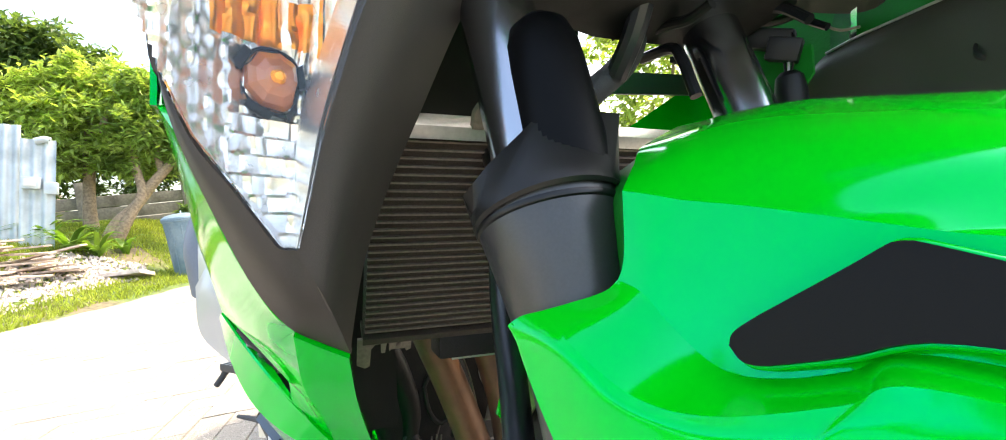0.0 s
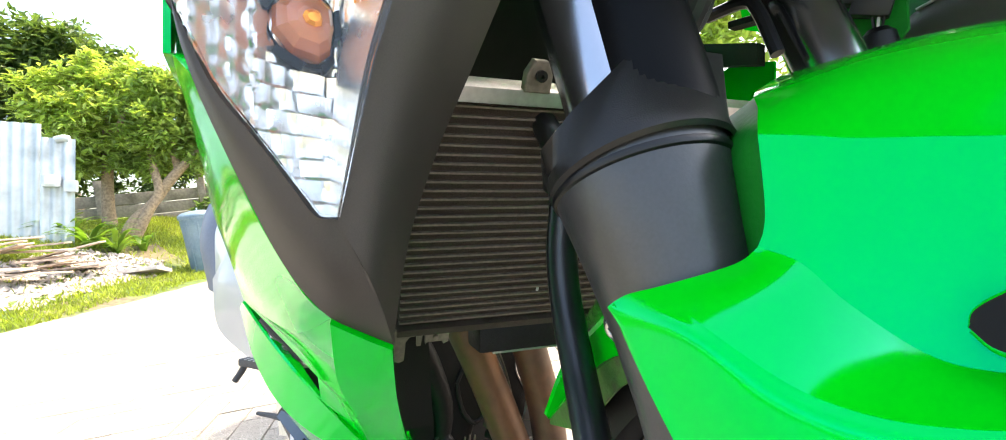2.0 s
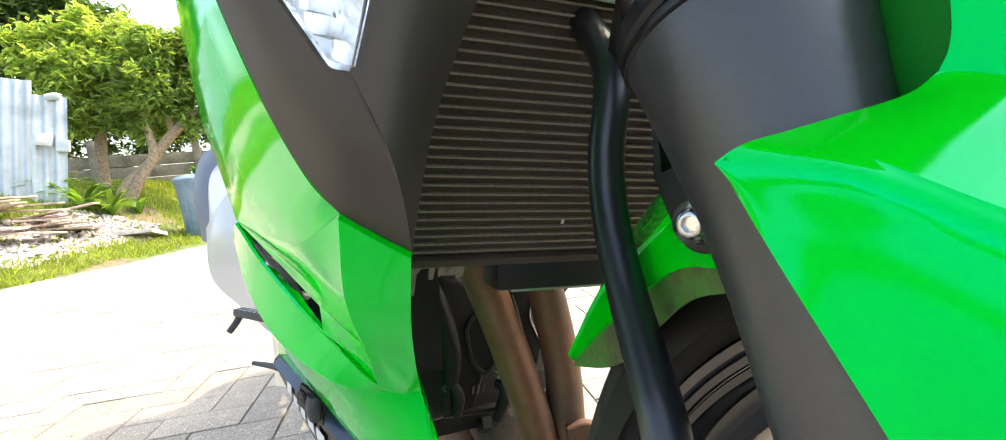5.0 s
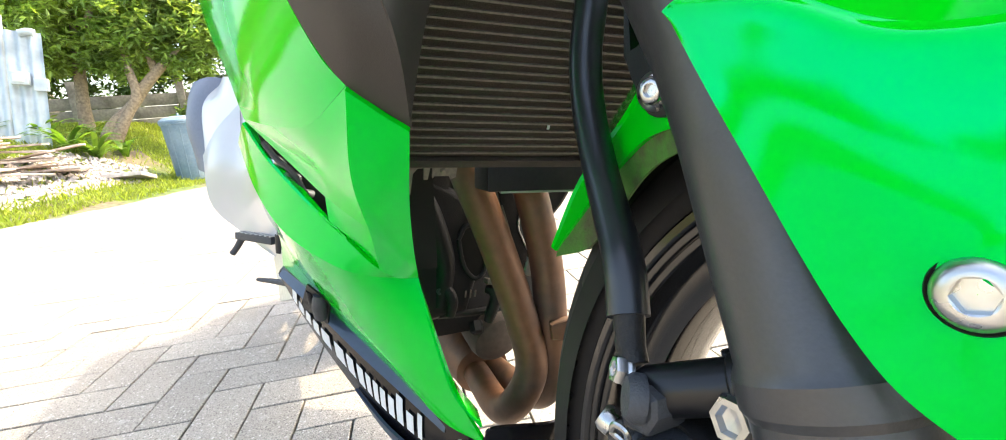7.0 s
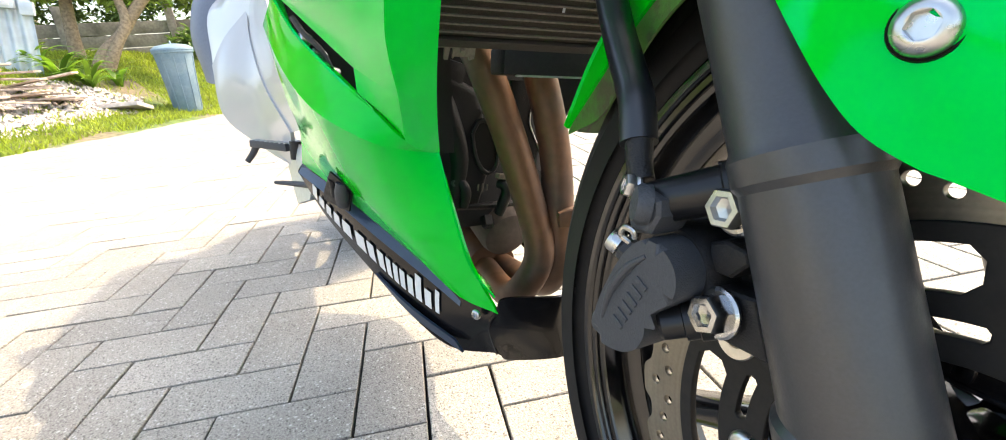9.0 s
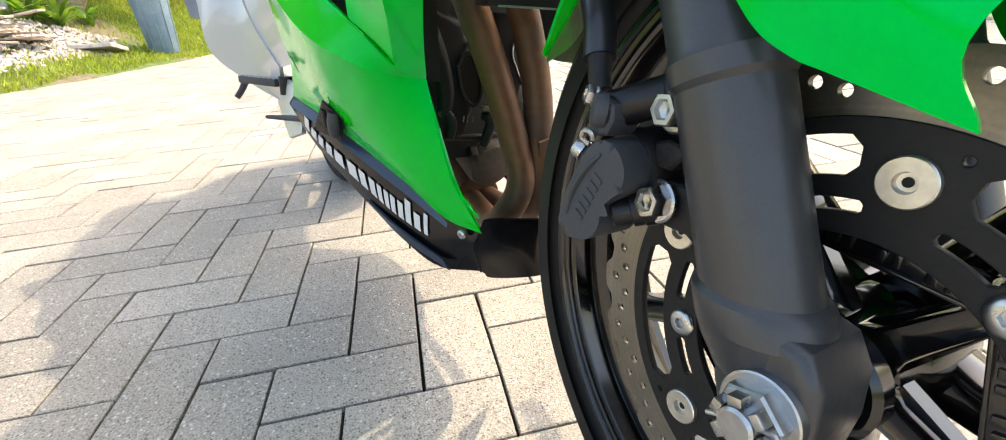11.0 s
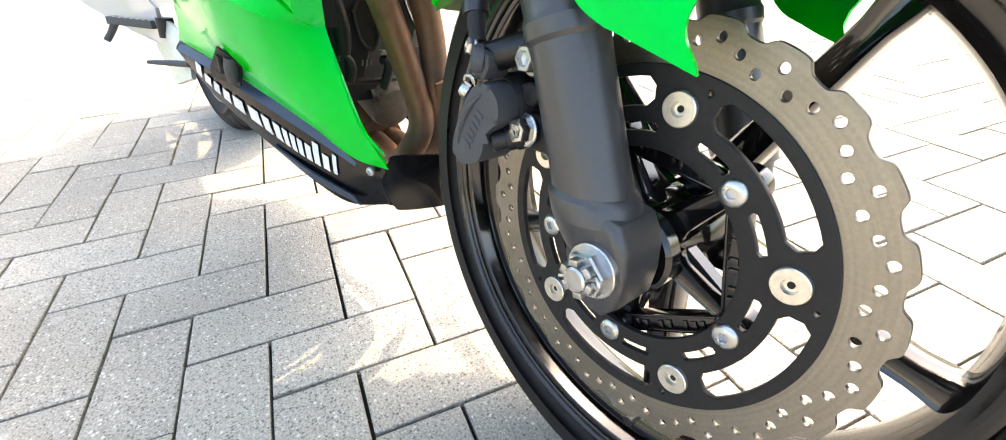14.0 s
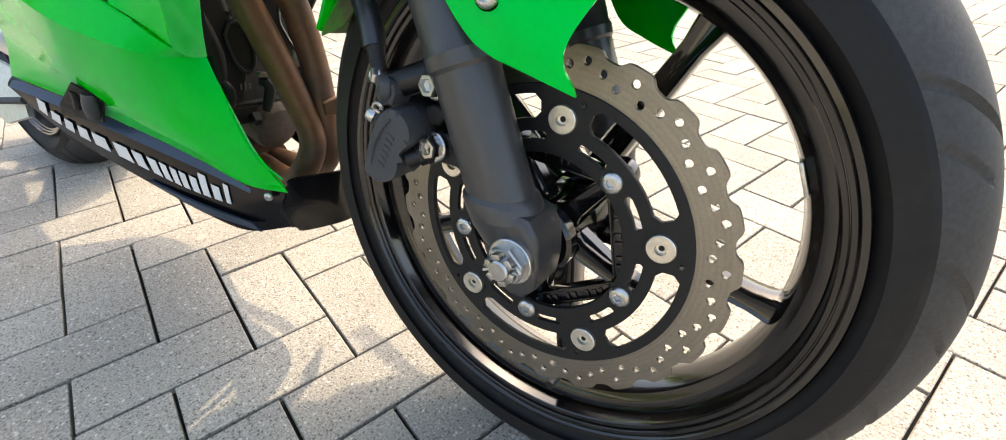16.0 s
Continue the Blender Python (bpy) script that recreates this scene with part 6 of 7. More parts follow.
part("inner_bracket", prism([(-0.26, 0.150), (-0.20, 0.168), (-0.165, 0.19), (-0.165, 0.20), (-0.205, 0.182), (-0.262, 0.162)], Matrix.Translation((0, 0, 0.735)), 0.006, 0.001), DEEP, bike, "black steel stay")
part("wire_loom", tube([(-0.25, 0.06, 0.775), (-0.20, 0.10, 0.752), (-0.165, 0.14, 0.748), (-0.15, 0.150, 0.742)], 0.0035, 10, 20), RUBBER, bike, "black wire loom")
block = part("connector_block", box(Matrix.Translation((-0.16, 0.15, 0.7235)) @ Matrix.Rotation(radians(18), 4, "Y") @ Matrix.Rotation(radians(25), 4, "Z"), 0.040, 0.018, 0.017, 0.003), PLASTIC, bike, "black wiring connector block", smooth=30)
part("connector_step", box(Matrix.Translation((-0.1449, 0.148, 0.7098)) @ Matrix.Rotation(radians(18), 4, "Y") @ Matrix.Rotation(radians(25), 4, "Z"), 0.024, 0.016, 0.018, 0.002), PLASTIC, block, smooth=30)
part("connector_step", box(Matrix.Translation((-0.175, 0.152, 0.7367)) @ Matrix.Rotation(radians(40), 4, "Y") @ Matrix.Rotation(radians(25), 4, "Z"), 0.030, 0.014, 0.012, 0.003), PLASTIC, block, smooth=30)
part("cable", tube([(-0.1777, 0.13, 0.7379), (-0.1578, 0.13, 0.7398), (-0.1372, 0.13, 0.7367), (-0.1156, 0.13, 0.7196)], 0.0042, 10, 24), RUBBER, bike, "black control cable")
part("cable", tube([(-0.1713, 0.165, 0.7599), (-0.1497, 0.165, 0.7458), (-0.1325, 0.165, 0.7309), (-0.121, 0.165, 0.7226)], 0.003, 10, 24), RUBBER, bike, "black wire loom")
part("cable", tube([(-0.1357, 0.19, 0.7337), (-0.1239, 0.19, 0.7258), (-0.1104, 0.19, 0.7234)], 0.0011, 10, 24), RADTUBE, bike, "pale loose wire")
part("cable", tube([(-0.1671, 0.14, 0.738), (-0.1587, 0.14, 0.7411), (-0.1517, 0.14, 0.7456)], 0.0011, 10, 24), RADTUBE, bike, "pale loose wire")
part("cable", tube([(-0.1983, 0.02, 0.6856), (-0.1809, 0.02, 0.7088), (-0.171, 0.02, 0.7282), (-0.1632, 0.02, 0.7475)], 0.0085, 10, 24), HOSE, bike, "thick black hose")
part("cable", tube([(-0.2107, 0.06, 0.7093), (-0.1809, 0.06, 0.708), (-0.1709, 0.06, 0.6979), (-0.1586, 0.06, 0.666)], 0.0045, 10, 24), RUBBER, bike, "black control cable")
part("cable", tube([(-0.2005, 0.05, 0.7235), (-0.1747, 0.05, 0.7216), (-0.1546, 0.05, 0.7187), (-0.1362, 0.05, 0.7226)], 0.004, 10, 24), DEEP, bike, "black bracket stay")
part("plug", lathe([(0.006, 0.0), (0.010, 0.004), (0.012, 0.016), (0.011, 0.036)], axis_frame(Vector((-0.143, 0.15, 0.692)), (0.05, 0.1, -1)), 16), PLASTIC, bike, "black wiring plug")
for k in range(3):
    part("wire", tube([(-0.147 + 0.004 * k, 0.15, 0.722), (-0.146 + 0.005 * k, 0.148, 0.71), (-0.145 + 0.002 * k, 0.15, 0.690)], 0.0010, 6, 10), WHITE if k == 1 else RUBBER, bike, "thin pale wire" if k == 1 else "thin black wire")
panel_top = [(-0.1555, 0.2, 0.6995), (-0.1397, 0.2, 0.7129), (-0.1164, 0.198, 0.7179), (-0.0873, 0.194, 0.7209), (-0.0592, 0.187, 0.7224), (-0.0199, 0.165, 0.7194)]
panel_ridge = [(-0.1547, 0.196, 0.6893), (-0.1362, 0.194, 0.6933), (-0.1115, 0.191, 0.695), (-0.0832, 0.187, 0.697), (-0.0558, 0.18, 0.698), (-0.0161, 0.158, 0.6963)]
panel_low = [(-0.1663, 0.205, 0.6364), (-0.1432, 0.205, 0.6303), (-0.1185, 0.203, 0.6268), (-0.0891, 0.198, 0.6234), (-0.0611, 0.191, 0.6199), (-0.0207, 0.17, 0.6152)]
inner = part("far_inner_panel", patch([panel_low, panel_ridge, panel_top], 24, 20, 0.003), INNERPANEL, bike, "matt brown-grey inner panel", smooth=40)
# thin pale metal tube drawn as the glint along the upper edge
part("panel_edge", tube([(x, y - 0.001, z + 0.0006) for x, y, z in panel_top[1:]], 0.0011, 8, 30), ALU, inner, "bright tube for the glint on the panel's upper edge")
panel_bolt = axis_frame(Vector((-0.031, 0.176, 0.6797)), (0.35, -0.9, 0.25))
part("panel_bolt", lathe([(0.0105, -0.004), (0.0105, 0.001), (0.0085, 0.0022), (0.0082, 0.0005), (0.0055, 0.0005), (0.0050, 0.0028), (0.0001, 0.0032)], panel_bolt, 24), DEEP, inner, "black fastener in a round seat", smooth=30)
# shade inside the far fairing is put into its darker green
part("far_inner_wall", patch([[(-0.27, 0.27, 0.56), (-0.15, 0.26, 0.58), (-0.05, 0.25, 0.60), (0.05, 0.21, 0.62)], [(-0.27, 0.29, 0.87), (-0.15, 0.28, 0.87), (-0.08, 0.25, 0.86), (0.03, 0.21, 0.82)]], 16, 8, 0.003), GREEN_SHADED, bike, "inside of the far fairing, its green darkened for shade", smooth=40)
part("panel_screw", lathe([(0.008, 0), (0.008, 0.003), (0.004, 0.004), (0.004, 0.001)], axis_frame(Vector((-0.012, 0.168, 0.672)), (0, -1, 0)), 20), PLASTIC, bike, "dark panel screw")
part("far_strut", sheet([(-0.386, 0.200, 0.7676), (-0.2574, 0.200, 0.7269), (-0.2581, 0.200, 0.7066), (-0.3871, 0.200, 0.7395)], 0.012), CASTBLACK, bike, "black frame strut")
part("far_wing", sheet([(-0.2922, 0.203, 0.7200), (-0.3775, 0.203, 0.6939), (-0.3783, 0.203, 0.6700), (-0.2524, 0.203, 0.6502), (-0.2506, 0.203, 0.7095)], 0.003), GREEN, bike, "dark green inner wing")
# darker green carries the shade on this wing
part("inner_wing", sheet([(-0.1846, 0.162, 0.7225), (-0.1476, 0.162, 0.7151), (-0.1302, 0.162, 0.7115), (-0.1291, 0.162, 0.6891), (-0.1455, 0.162, 0.6689), (-0.1592, 0.162, 0.6618), (-0.1863, 0.162, 0.6650)], 0.003), GREEN_SHADED, bike, "inner wing behind the plug, its green darkened for shade")
part("tail_reflector", lathe([(0.03, 0), (0.03, 0.012), (0.02, 0.02), (0.0001, 0.021)], axis_frame(Vector((-0.66, 0.285, 0.80)), (0.9, -0.3, 0)), 20), RED, bike, "red reflector beyond the frame")


# ---- the ground ----
LN, L0 = Vector((-0.593, -0.805)), 4.77


def beyond(x, y):
    """How far a place lies past the lawn's edge."""
    return LN.x * x + LN.y * y - L0


def bank(x, y):
    d = beyond(x, y) + 0.12 * math.sin(0.9 * x - 1.2 * y)
    t = min(1.0, max(0.0, d) / 2.9)
    return 0.98 * (t * t * (3 - 2 * t) * 0.55 + t * 0.45)


def ground_mesh():
    """One sheet to the horizon, finer near the lawn, rising as a bank beyond it."""
    xs = [-900, -300, -120, -60, -30, -20] + [-16 + 0.4 * k for k in range(41)] + [2, 6, 20, 60, 300, 900]
    ys = [-900, -300, -120, -60, -30, -15] + [-8 + 0.4 * k for k in range(31)] + [8, 16, 40, 120, 400, 900]
    bm = bmesh.new()
    v = [[bm.verts.new((x, y, (-0.006 if beyond(x, y) > -0.25 else -0.035) + bank(x, y))) for y in ys] for x in xs]
    for i in range(len(xs) - 1):
        for j in range(len(ys) - 1):
            bm.faces.new((v[i][j], v[i + 1][j], v[i + 1][j + 1], v[i][j + 1]))
    return bm


ground = part("ground", ground_mesh(), SOIL, None, "", 60)
tagged(ground, "lawn soil and sandy joint bed round the paving", "ground", "", "structure")

# ---- the garden ----
def blades(name, spots, height, width, lean, seed, mat, label, category):
    """Many single blades of grass in one mesh."""
    rnd = random.Random(seed)
    verts, faces = [], []
    for x, y, z in spots:
        a, h, w = rnd.uniform(0, 6.28), height * rnd.uniform(0.5, 1.3), width * rnd.uniform(0.6, 1.3)
        dx, dy = math.cos(a), math.sin(a)
        lx, ly = rnd.gauss(0, lean) * h, rnd.gauss(0, lean) * h
        k = len(verts)
        verts += [(x - dx * w, y - dy * w, z), (x + dx * w, y + dy * w, z), (x + lx * 0.4 + dx * w * 0.7, y + ly * 0.4 + dy * w * 0.7, z + h * 0.6), (x + lx, y + ly, z + h), (x + lx * 0.4 - dx * w * 0.7, y + ly * 0.4 - dy * w * 0.7, z + h * 0.6)]
        faces.append((k, k + 1, k + 2, k + 3, k + 4))
    me = bpy.data.meshes.new(name)
    me.from_pydata(verts, [], faces)
    ob = part(name, me, mat, None, "", 0)
    return tagged(ob, label, category, "", "stuff")


rnd = random.Random(11)
spots = []
while len(spots) < 42000:
    x, y = rnd.uniform(-11.5, -4.2), rnd.uniform(-4.2, 1.5)
    d = beyond(x, y)
    if d < -0.02 + 0.05 * math.sin(7 * x) or d > 4:
        continue
    if 0.55 < d < 1.5 and y < -1.15 + 0.2 * math.sin(3 * x) and rnd.random() < 0.93:
        continue
    spots.append((x, y, bank(x, y) - 0.012))
blades("grass", spots, 0.07, 0.007, 0.45, 3, GRASS, "short bright green lawn grass", "grass")


def leaf_crown(name, blobs, count, size, mat, parent, seed, label):
    """A crown of many small leaves, gathered in uneven clumps, with gaps."""
    rnd = random.Random(seed)
    clumps = []
    for cx, cy, cz, r in blobs:
        for _ in range(int(26 * r / 0.5)):
            v = Vector((rnd.gauss(0, 1), rnd.gauss(0, 1), rnd.gauss(0, 1))).normalized() * r * rnd.uniform(0.45, 1.08)
            clumps.append((cx + v.x, cy + v.y, cz + v.z * 0.85, r * rnd.uniform(0.16, 0.34)))
    verts, faces = [], []
    for _ in range(count):
        cx, cy, cz, r = rnd.choice(clumps)
        p = Vector((cx, cy, cz)) + Vector((rnd.gauss(0, 0.55), rnd.gauss(0, 0.55), rnd.gauss(0, 0.55))) * r
        d = Vector((rnd.gauss(0, 1), rnd.gauss(0, 1), rnd.gauss(-0.15, 0.6))).normalized()
        s = d.cross(Vector((rnd.gauss(0, 0.4), rnd.gauss(0, 0.4), 1))).normalized()
        ln, w = size * rnd.uniform(0.6, 1.35), size * 0.2 * rnd.uniform(0.7, 1.3)
        n = d.cross(s) * w * 0.5
        k = len(verts)
        verts += [p, p + d * ln * 0.45 + s * w - n, p + d * ln, p + d * ln * 0.45 - s * w - n]
        faces += [(k, k + 1, k + 2), (k, k + 2, k + 3)]
    me = bpy.data.meshes.new(name)
    me.from_pydata(verts, [], faces)
    return part(name, me, mat, parent, label, 0)


tree = thing("tree", "small leafy garden tree with a pale straight trunk", "tree")
part("trunk", tube([(-9.5, -2.0, 0.80), (-9.5, -1.98, 1.2), (-9.52, -1.92, 1.75), (-9.45, -1.86, 2.2), (-9.5, -1.8, 2.6)], [0.11, 0.085, 0.075, 0.065, 0.03], 14, 26), BARK, tree, "pale brown trunk")
for q in (((-9.47, -1.9, 1.8), (-9.6, -2.2, 2.3), (-9.6, -2.4, 2.8)), ((-9.47, -1.88, 2.0), (-9.3, -1.6, 2.5), (-9.3, -1.4, 3.0)), ((-9.5, -1.85, 2.2), (-9.7, -1.8, 2.8), (-9.7, -1.7, 3.3))):
    part("limb", tube(q, [0.06, 0.04, 0.015], 10, 12), BARK, tree)
leaf_crown("crown", [(-9.5, -2.15, 2.55, 0.55), (-9.5, -1.6, 2.55, 0.5), (-9.6, -1.85, 3.05, 0.55), (-9.4, -2.3, 2.0, 0.35), (-9.5, -1.8, 2.05, 0.42), (-9.7, -2.5, 2.95, 0.4), (-9.6, -1.4, 3.0, 0.45), (-9.9, -1.3, 2.2, 0.5)], 15000, 0.13, LEAF_LIGHT, tree, 21, "light yellow-green leaves")
tree = thing("tree", "gnarled tree with twisted leaning trunks and glossy leaves", "tree")
part("trunk", tube([(-9.0, -1.72, 0.66), (-9.0, -1.60, 0.90), (-9.02, -1.32, 1.17), (-9.0, -1.10, 1.45), (-9.0, -0.86, 1.70), (-9.0, -0.6, 1.95)], [0.12, 0.09, 0.075, 0.075, 0.065, 0.03], 14, 30), BARK, tree, "gnarled brown trunk")
part("trunk", tube([(-8.95, -1.62, 0.68), (-8.92, -1.42, 1.0), (-8.96, -1.24, 1.32), (-9.0, -1.27, 1.7), (-9.0, -1.24, 2.15), (-9.05, -1.1, 2.5)], [0.09, 0.07, 0.065, 0.055, 0.045, 0.025], 14, 30), BARK, tree, "twisted second trunk")
part("limb", tube([(-9.0, -0.95, 1.62), (-9.1, -1.0, 2.0), (-9.1, -0.9, 2.4)], [0.06, 0.045, 0.02], 10, 12), BARK, tree)
leaf_crown("crown", [(-9.0, -1.15, 2.35, 0.5), (-9.05, -0.75, 2.3, 0.5), (-9.1, -0.95, 2.85, 0.5), (-9.1, -0.3, 2.35, 0.55), (-9.2, -0.4, 2.9, 0.55), (-9.1, -0.5, 1.85, 0.4), (-9.3, -1.45, 1.75, 0.35)], 13000, 0.13, LEAF_MID, tree, 22, "glossy mid-green leaves")
tree = thing("tree", "tall dark tree beyond the garden wall", "tree")
part("trunk", tube([(-16, -3.9, 0.9), (-16, -4.0, 3.0), (-16.1, -3.8, 5.0)], [0.3, 0.24, 0.1], 14, 14), BARK, tree, "dark trunk")
leaf_crown("crown", [(-16, -4.6, 4.6, 1.5), (-16, -3.4, 5.0, 1.2), (-16.2, -2.7, 4.9, 0.9), (-16, -4.0, 5.7, 0.9), (-16.3, -5.6, 5.2, 1.4), (-16, -3.2, 3.6, 1.1), (-16, -4.9, 3.0, 1.2)], 16000, 0.26, LEAF_DARK, tree, 23, "dark green leaves")
hedge = thing("hedge", "dense green shrubs along the garden wall", "hedge")
leaf_crown("foliage", [(-11.7, -3.3 + 0.62 * k, 1.75 + 0.22 * math.sin(2.1 * k), 0.5) for k in range(9)] + [(-11.7, -3.0 + 0.8 * k, 2.3, 0.5) for k in range(6)] + [(-10.5, -2.75, 1.0, 0.25), (-10.5, -0.6, 1.05, 0.3)], 13000, 0.14, LEAF_DARK, hedge, 24, "mixed dark shrub leaves")
part("stems", tube([(-11.7, -3.2, 0.9), (-11.7, -1.0, 1.0), (-11.7, 1.5, 1.0)], 0.03, 8, 10), BARK, hedge)
hedge = thing("hedge", "long dark bushes along the boundary", "hedge")
leaf_crown("foliage", [(-12.5 - 0.2 * math.sin(k), 1.0 + 1.1 * k, 1.5 + 0.4 * math.sin(1.7 * k), 1.1) for k in range(9)], 9000, 0.22, LEAF_MID, hedge, 25, "green hedge leaves")
part("stems", tube([(-12.5, 1.0, 0.9), (-12.5, 5.0, 0.9), (-12.5, 10, 0.9)], 0.04, 8, 10), BARK, hedge)

hedge = thing("hedge", "tall bright shrubs on the far side of the drive", "hedge")
leaf_crown("foliage", [(-6.6 + 0.75 * k, 6.4 + 0.2 * math.sin(3 * k), 1.2 + 0.9 * (k % 3), 0.75) for k in range(7)] + [(-6.4 + 0.9 * k, 6.5, 3.0, 0.7) for k in range(5)], 9000, 0.2, LEAF_LIGHT, hedge, 27, "bright shrub leaves")
part("stems", tube([(-5.6, 6.4, -0.05), (-5.6, 6.4, 1.2), (-5.4, 6.5, 2.6)], [0.07, 0.05, 0.02], 8, 10), BARK, hedge)


def strap_plant(x, y, z, n, size, seed):
    """A rosette of long arching leaves."""
    rnd = random.Random(seed)
    plant = thing("strap_leaf_plant", "clump of long arching green strap leaves", "plant", Matrix.Translation((x, y, z)), "garden clumps")
    for _ in range(n):
        a, ln, lift = rnd.uniform(0, 6.28), size * rnd.uniform(0.6, 1.1), rnd.uniform(0.5, 1.2)
        c, s = math.cos(a), math.sin(a)
        rows = []
        for w in (-1, 0, 1):
            pts = []
            for t in (0, 0.35, 0.7, 1.0):
                r, h = ln * t * (0.45 + 0.3 * t), ln * (1.35 * lift * t - 0.9 * lift * t * t)
                wd = 0.036 * w * (1 - t) ** 0.5 + 0.001 * w
                pts.append((c * r - s * wd, s * r + c * wd, h + 0.004 * (1 - abs(w))))
            rows.append(pts)
        part("leaf", patch(rows, 8, 3, 0), LEAF_BLADE, plant, "", 60)
    return plant


for k, (x, y, n, size) in enumerate(((-8.0, -1.95, 30, 0.70), (-7.95, -1.68, 26, 0.60), (-8.2, -2.2, 22, 0.62), (-8.3, -1.45, 16, 0.45))):
    strap_plant(x, y, bank(x, y) - 0.02, n, size, 40 + k)

# litter bin
b_at = Vector((-7.6, -0.71, bank(-7.6, -0.71)))
litter = thing("dustbin", "blue-grey plastic dustbin with its lid on, on the lawn", "bin", Matrix.Translation(b_at) @ Matrix.Scale(1.2, 4))
part("body", lathe([(0.125, 0.0), (0.130, 0.01), (0.158, 0.40), (0.178, 0.58), (0.182, 0.60), (0.182, 0.615)], Matrix(), 40), BINBLUE, litter, "tapered ribbed bin body", 30)
part("rim", lathe([(0.184, 0.60), (0.192, 0.602), (0.192, 0.622), (0.184, 0.624)], Matrix(), 40, False), BINBLUE, litter)
part("lid", lathe([(0.190, 0.622), (0.196, 0.626), (0.192, 0.645), (0.15, 0.675), (0.06, 0.692), (0.0001, 0.695)], Matrix(), 40), BINBLUE, litter, "domed bin lid", 30)
part("handle", tube([(-0.05, 0, 0.688), (-0.03, 0, 0.712), (0.03, 0, 0.712), (0.05, 0, 0.688)], 0.008, 8, 14), BINBLUE, litter, "bin lid handle")
for k in range(10):
    a = 2 * math.pi * k / 10
    part("rib", tube([(0.134 * math.cos(a), 0.134 * math.sin(a), 0.03), (0.160 * math.cos(a), 0.160 * math.sin(a), 0.40), (0.176 * math.cos(a), 0.176 * math.sin(a), 0.56)], 0.005, 6, 6), BINBLUE, litter)

# garden wall of stacked concrete panels
wall = thing("wall_garden", "weathered concrete panel garden wall", "wall", None, "", "structure")
for k in range(6):
    y = -3.9 + 1.55 * k
    part("post", box(Matrix.Translation((-11.0, y, 1.15)), 0.14, 0.13, 1.2, 0.01), CONCRETE, wall)
    for j in range(4):
        part("panel", box(Matrix.Translation((-11.0, y + 0.775, 0.74 + 0.215 * j)), 0.06, 1.43, 0.205, 0.01), CONCRETE, wall)

# leaning corrugated sheets with a meter box
def corrugated(w, h, pitch=0.11):
    bm = bmesh.new()
    n = int(w / pitch * 8)
    cols = []
    for i in range(n + 1):
        x = w * i / n
        d = 0.018 * math.sin(2 * math.pi * x / pitch)
        cols.append([bm.verts.new((d + o, x, z)) for o in (0, -0.003) for z in (0, h)])
    for a, b in zip(cols, cols[1:]):
        bm.faces.new((a[0], b[0], b[1], a[1]))
        bm.faces.new((a[2], a[3], b[3], b[2]))
        bm.faces.new((a[1], b[1], b[3], a[3]))
    return bm


screen_wall = thing("metal_screen", "pale blue-grey corrugated metal sheets standing upright", "metal sheet", Matrix.Translation((-8.05, -2.12, 0.56)) @ Matrix.Rotation(radians(-8), 4, "X"))
part("sheet", corrugated(0.34, 1.45), SHEET, screen_wall, "", 50, Matrix.Translation((0.02, -0.34, 0)))
part("sheet", corrugated(1.6, 1.62), SHEET, screen_wall, "", 50, Matrix.Translation((-0.03, -1.95, 0)))
part("pipe_cap", tube([(0.03, -0.20, 1.42), (0.03, -0.12, 1.45), (0.03, -0.06, 1.44)], 0.045, 12, 8), SHEET, screen_wall, "rolled sheet top")
part("meter_box", box(Matrix.Translation((0.07, -0.22, 0.90)), 0.10, 0.17, 0.15, 0.012), SHEET, screen_wall, "grey metal box")
part("meter_box", box(Matrix.Translation((0.07, -0.03, 0.84)), 0.09, 0.13, 0.15, 0.012), SHEET, screen_wall, "grey metal box")
part("box_door", box(Matrix.Translation((0.125, -0.22, 0.90)), 0.01, 0.11, 0.09, 0.004), WHITE, screen_wall, "pale box door")

# planks and rubble
rnd = random.Random(8)
pile = thing("timber_pile", "loose pile of weathered grey planks on rubble", "timber pile")
for k in range(16):
    x, y = -6.95 + rnd.uniform(-0.35, 0.35), -2.25 + rnd.uniform(-0.35, 0.35)
    z = bank(x, y) + 0.03 + 0.014 * k
    m = Matrix.Translation((x, y, z)) @ Matrix.Rotation(radians(90 + rnd.gauss(0, 22)), 4, "Z") @ Matrix.Rotation(rnd.gauss(0, 0.06), 4, "Y")
    part("plank", box(m, rnd.uniform(0.5, 1.1), rnd.uniform(0.08, 0.2), 0.02, 0.004), TIMBER, pile, "weathered plank" if k == 0 else "")
verts, faces = [], []
for _ in range(2600):
    x, y = rnd.uniform(-7.9, -6.0), rnd.uniform(-3.2, -1.2)
    d = beyond(x, y)
    if not 0.45 < d < 1.55:
        continue
    z, r = bank(x, y), rnd.uniform(0.015, 0.05)
    k = len(verts)
    for dx, dy, dz in ((1, 0, 0), (0, 1, 0), (-1, 0, 0), (0, -1, 0), (0, 0, 0.8), (0, 0, -0.5)):
        verts.append((x + r * (dx + rnd.uniform(-0.3, 0.3)), y + r * (dy + rnd.uniform(-0.3, 0.3)), z + r * (dz + rnd.uniform(-0.2, 0.2))))
    faces += [(k + a, k + b, k + c) for a, b, c in ((0, 1, 4), (1, 2, 4), (2, 3, 4), (3, 0, 4), (1, 0, 5), (2, 1, 5), (3, 2, 5), (0, 3, 5))]
me = bpy.data.meshes.new("rubble")
me.from_pydata(verts, [], faces)
tagged(part("rubble", me, RUBBLE, None, "", 0), "pale broken stone and rubble on the bank", "rubble", "", "stuff")
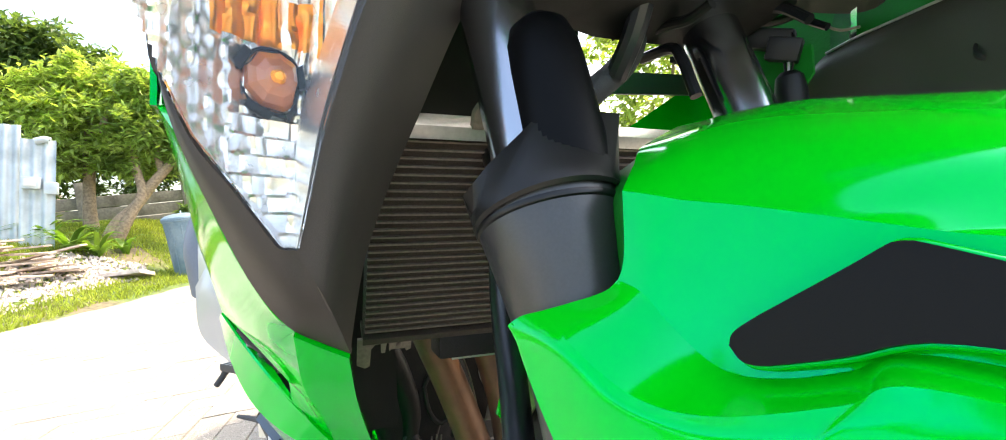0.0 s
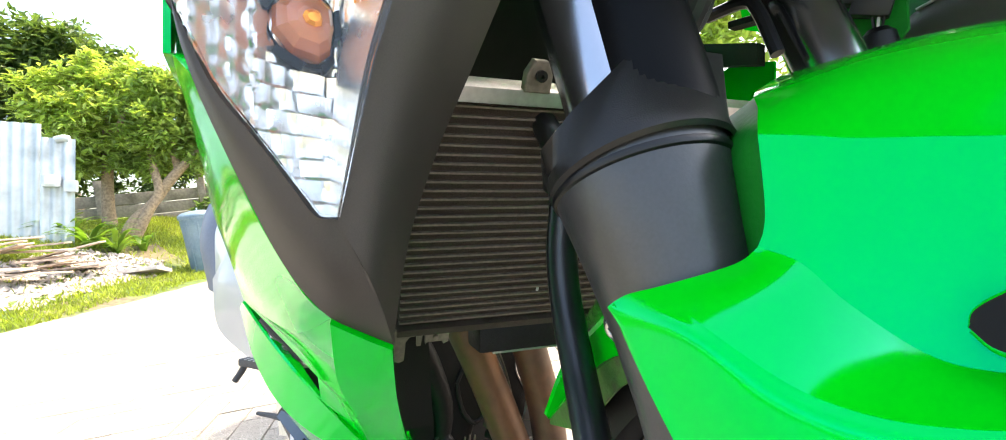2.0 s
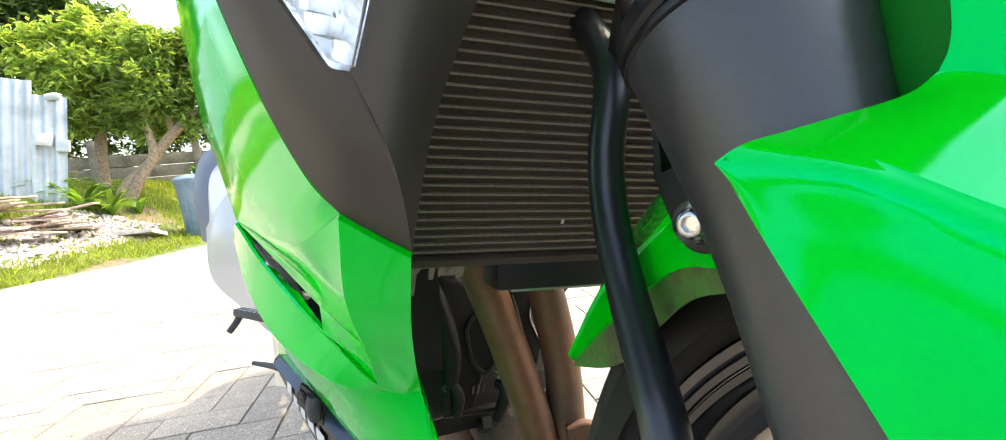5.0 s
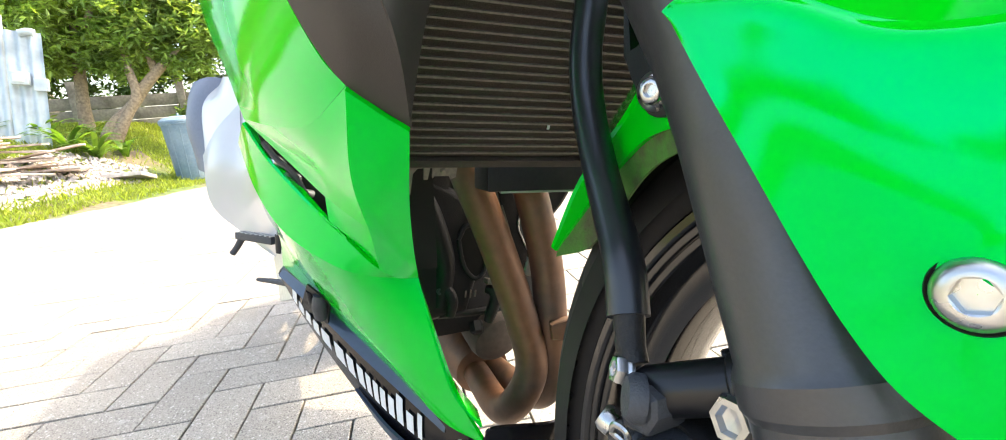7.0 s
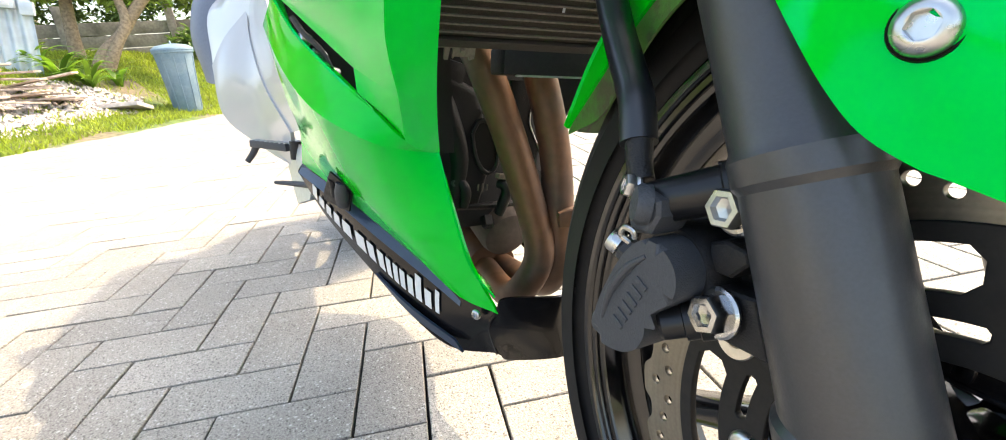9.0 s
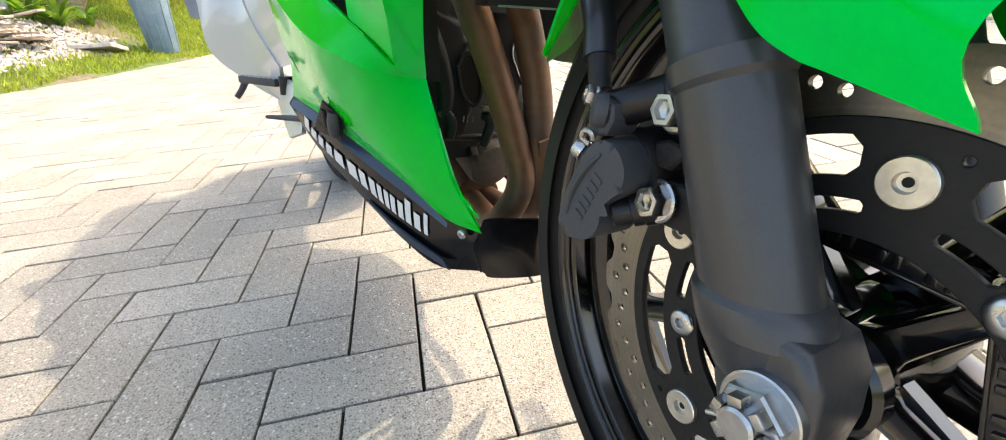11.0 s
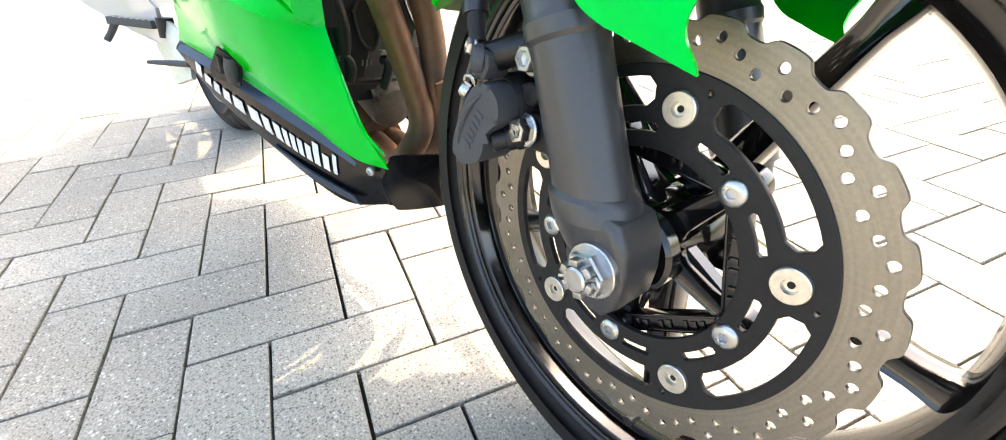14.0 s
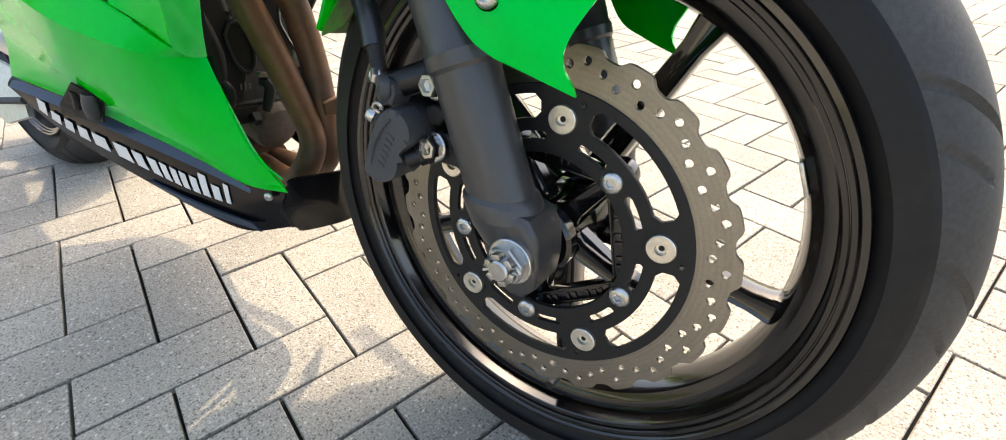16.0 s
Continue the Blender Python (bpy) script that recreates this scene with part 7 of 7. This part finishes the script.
slab = part("stone_slab", box(Matrix.Translation((-7.25, -1.36, bank(-7.25, -1.36) + 0.02)) @ Matrix.Rotation(radians(70), 4, "Z") @ Matrix.Rotation(radians(-14), 4, "X"), 0.55, 0.34, 0.05, 0.012), RUBBLE, None)
tagged(slab, "pale flat stone slab lying on the lawn", "stone slab")

# beside the viewer: an unseen pale wall added for fill light, and trees mirrored in the paint
fill_wall = thing("wall_fill_light", "unseen plain pale wall added to bounce fill light", "wall", None, "", "structure")
part("wall_plane", box(Matrix.Translation((2.0, -6.5, 0.55)), 22, 0.25, 1.1, 0.02), material("plaster", (0.60, 0.56, 0.50), 0.9, grain=0.1, grain_size=8, second=(0.5, 0.46, 0.41), patch_size=0.8, bump=0.3, bump_size=30), fill_wall)
hedge = thing("hedge", "uneven green trees mirrored in the glossy paint", "hedge")
rnd = random.Random(31)
leaf_crown("foliage", [(-6.5 + 1.15 * k, -8.0 + rnd.uniform(-0.5, 0.5), 0.6 + rnd.uniform(0.0, 1.1), rnd.uniform(0.7, 1.2)) for k in range(14)], 12000, 0.30, LEAF_MID, hedge, 32, "mixed green leaves")
part("stems", tube([(-6.5, -8.0, 0.0), (-6.4, -8.0, 0.8), (-6.5, -8.0, 1.6)], [0.1, 0.07, 0.02], 8, 10), BARK, hedge)

# ---- paving: herringbone of concrete bricks ----
PW, PA, PO = 0.1051, radians(-17.91), Vector((-0.4109, -0.1456))
pc, ps = math.cos(PA), math.sin(PA)


def paver_mesh(seed):
    rnd = random.Random(seed)
    gap, ch = 0.0022, 0.0014
    a, b = PW - gap, PW / 2 - gap
    bm = bmesh.new()
    rings = []
    for inset, z in ((0, -0.03), (0, -ch), (ch, 0.0)):
        rings.append([bm.verts.new(((a - inset) * sx + rnd.gauss(0, 0.0004), (b - inset) * sy + rnd.gauss(0, 0.0004), z)) for sx, sy in ((1, 1), (-1, 1), (-1, -1), (1, -1))])
    for r1, r2 in zip(rings, rings[1:]):
        for k in range(4):
            bm.faces.new((r1[k], r1[(k + 1) % 4], r2[(k + 1) % 4], r2[k]))
    bm.faces.new(rings[-1])
    bm.normal_update()
    me = bpy.data.meshes.new("paver")
    bm.to_mesh(me)
    bm.free()
    me.materials.append(PAVER)
    return me


pavement = part("pavement", box(Matrix.Translation((0, 0, -0.029)), 0.2, 0.2, 0.004), GROUT, None)
tagged(pavement, "grey concrete brick paving laid in herringbone", "paving", "", "structure")
shapes = [paver_mesh(60 + k) for k in range(8)]
rnd = random.Random(77)
verts, faces, near = [], [], []
for i in range(-95, 45):
    for j in range(-60, 70):
        cls = (i - j) % 4
        if cls == 2:
            cu, cv, turn = i + 1.0, j + 0.5, 0.0
        elif cls == 0:
            cu, cv, turn = i + 0.5, j + 0.0, math.pi / 2
        else:
            continue
        x, y = PO.x + PW * (pc * cu - ps * cv), PO.y + PW * (ps * cu + pc * cv)
        if beyond(x, y) > -0.03 or y < -5.2 or y > 5.5 or x > 3.2:
            continue
        tilt = Matrix.Translation((x, y, rnd.gauss(-0.0004, 0.0007))) @ Matrix.Rotation(PA + turn + rnd.gauss(0, 0.004), 4, "Z") @ Matrix.Rotation(rnd.gauss(0, 0.003), 4, "X") @ Matrix.Rotation(rnd.gauss(0, 0.002), 4, "Y")
        near.append((math.hypot((x + 0.55) / 1.25, y + 0.15), len(near), tilt))
near.sort(key=lambda q: q[0])
for n, (_, _, m) in enumerate(near):
    me = shapes[n % 8]
    if n < 300:
        o = new("paver", me)
        o.parent, o.matrix_basis = pavement, m
    else:
        k = len(verts)
        verts += [m @ v.co for v in me.vertices]
        faces += [tuple(k + q for q in p.vertices) for p in me.polygons]
me = bpy.data.meshes.new("paving_field")
me.from_pydata(verts, [], faces)
field = part("paving_field", me, PAVER, pavement, "", 0)
tagged(field, "grey concrete bricks further off", "", "", "stuff")
joints = part("joint_bed", box(Matrix.Translation((-1.5, 0.1, -0.0185)), 9.6, 10.9, 0.012), GROUT, pavement, "sandy joints between the bricks", 0)
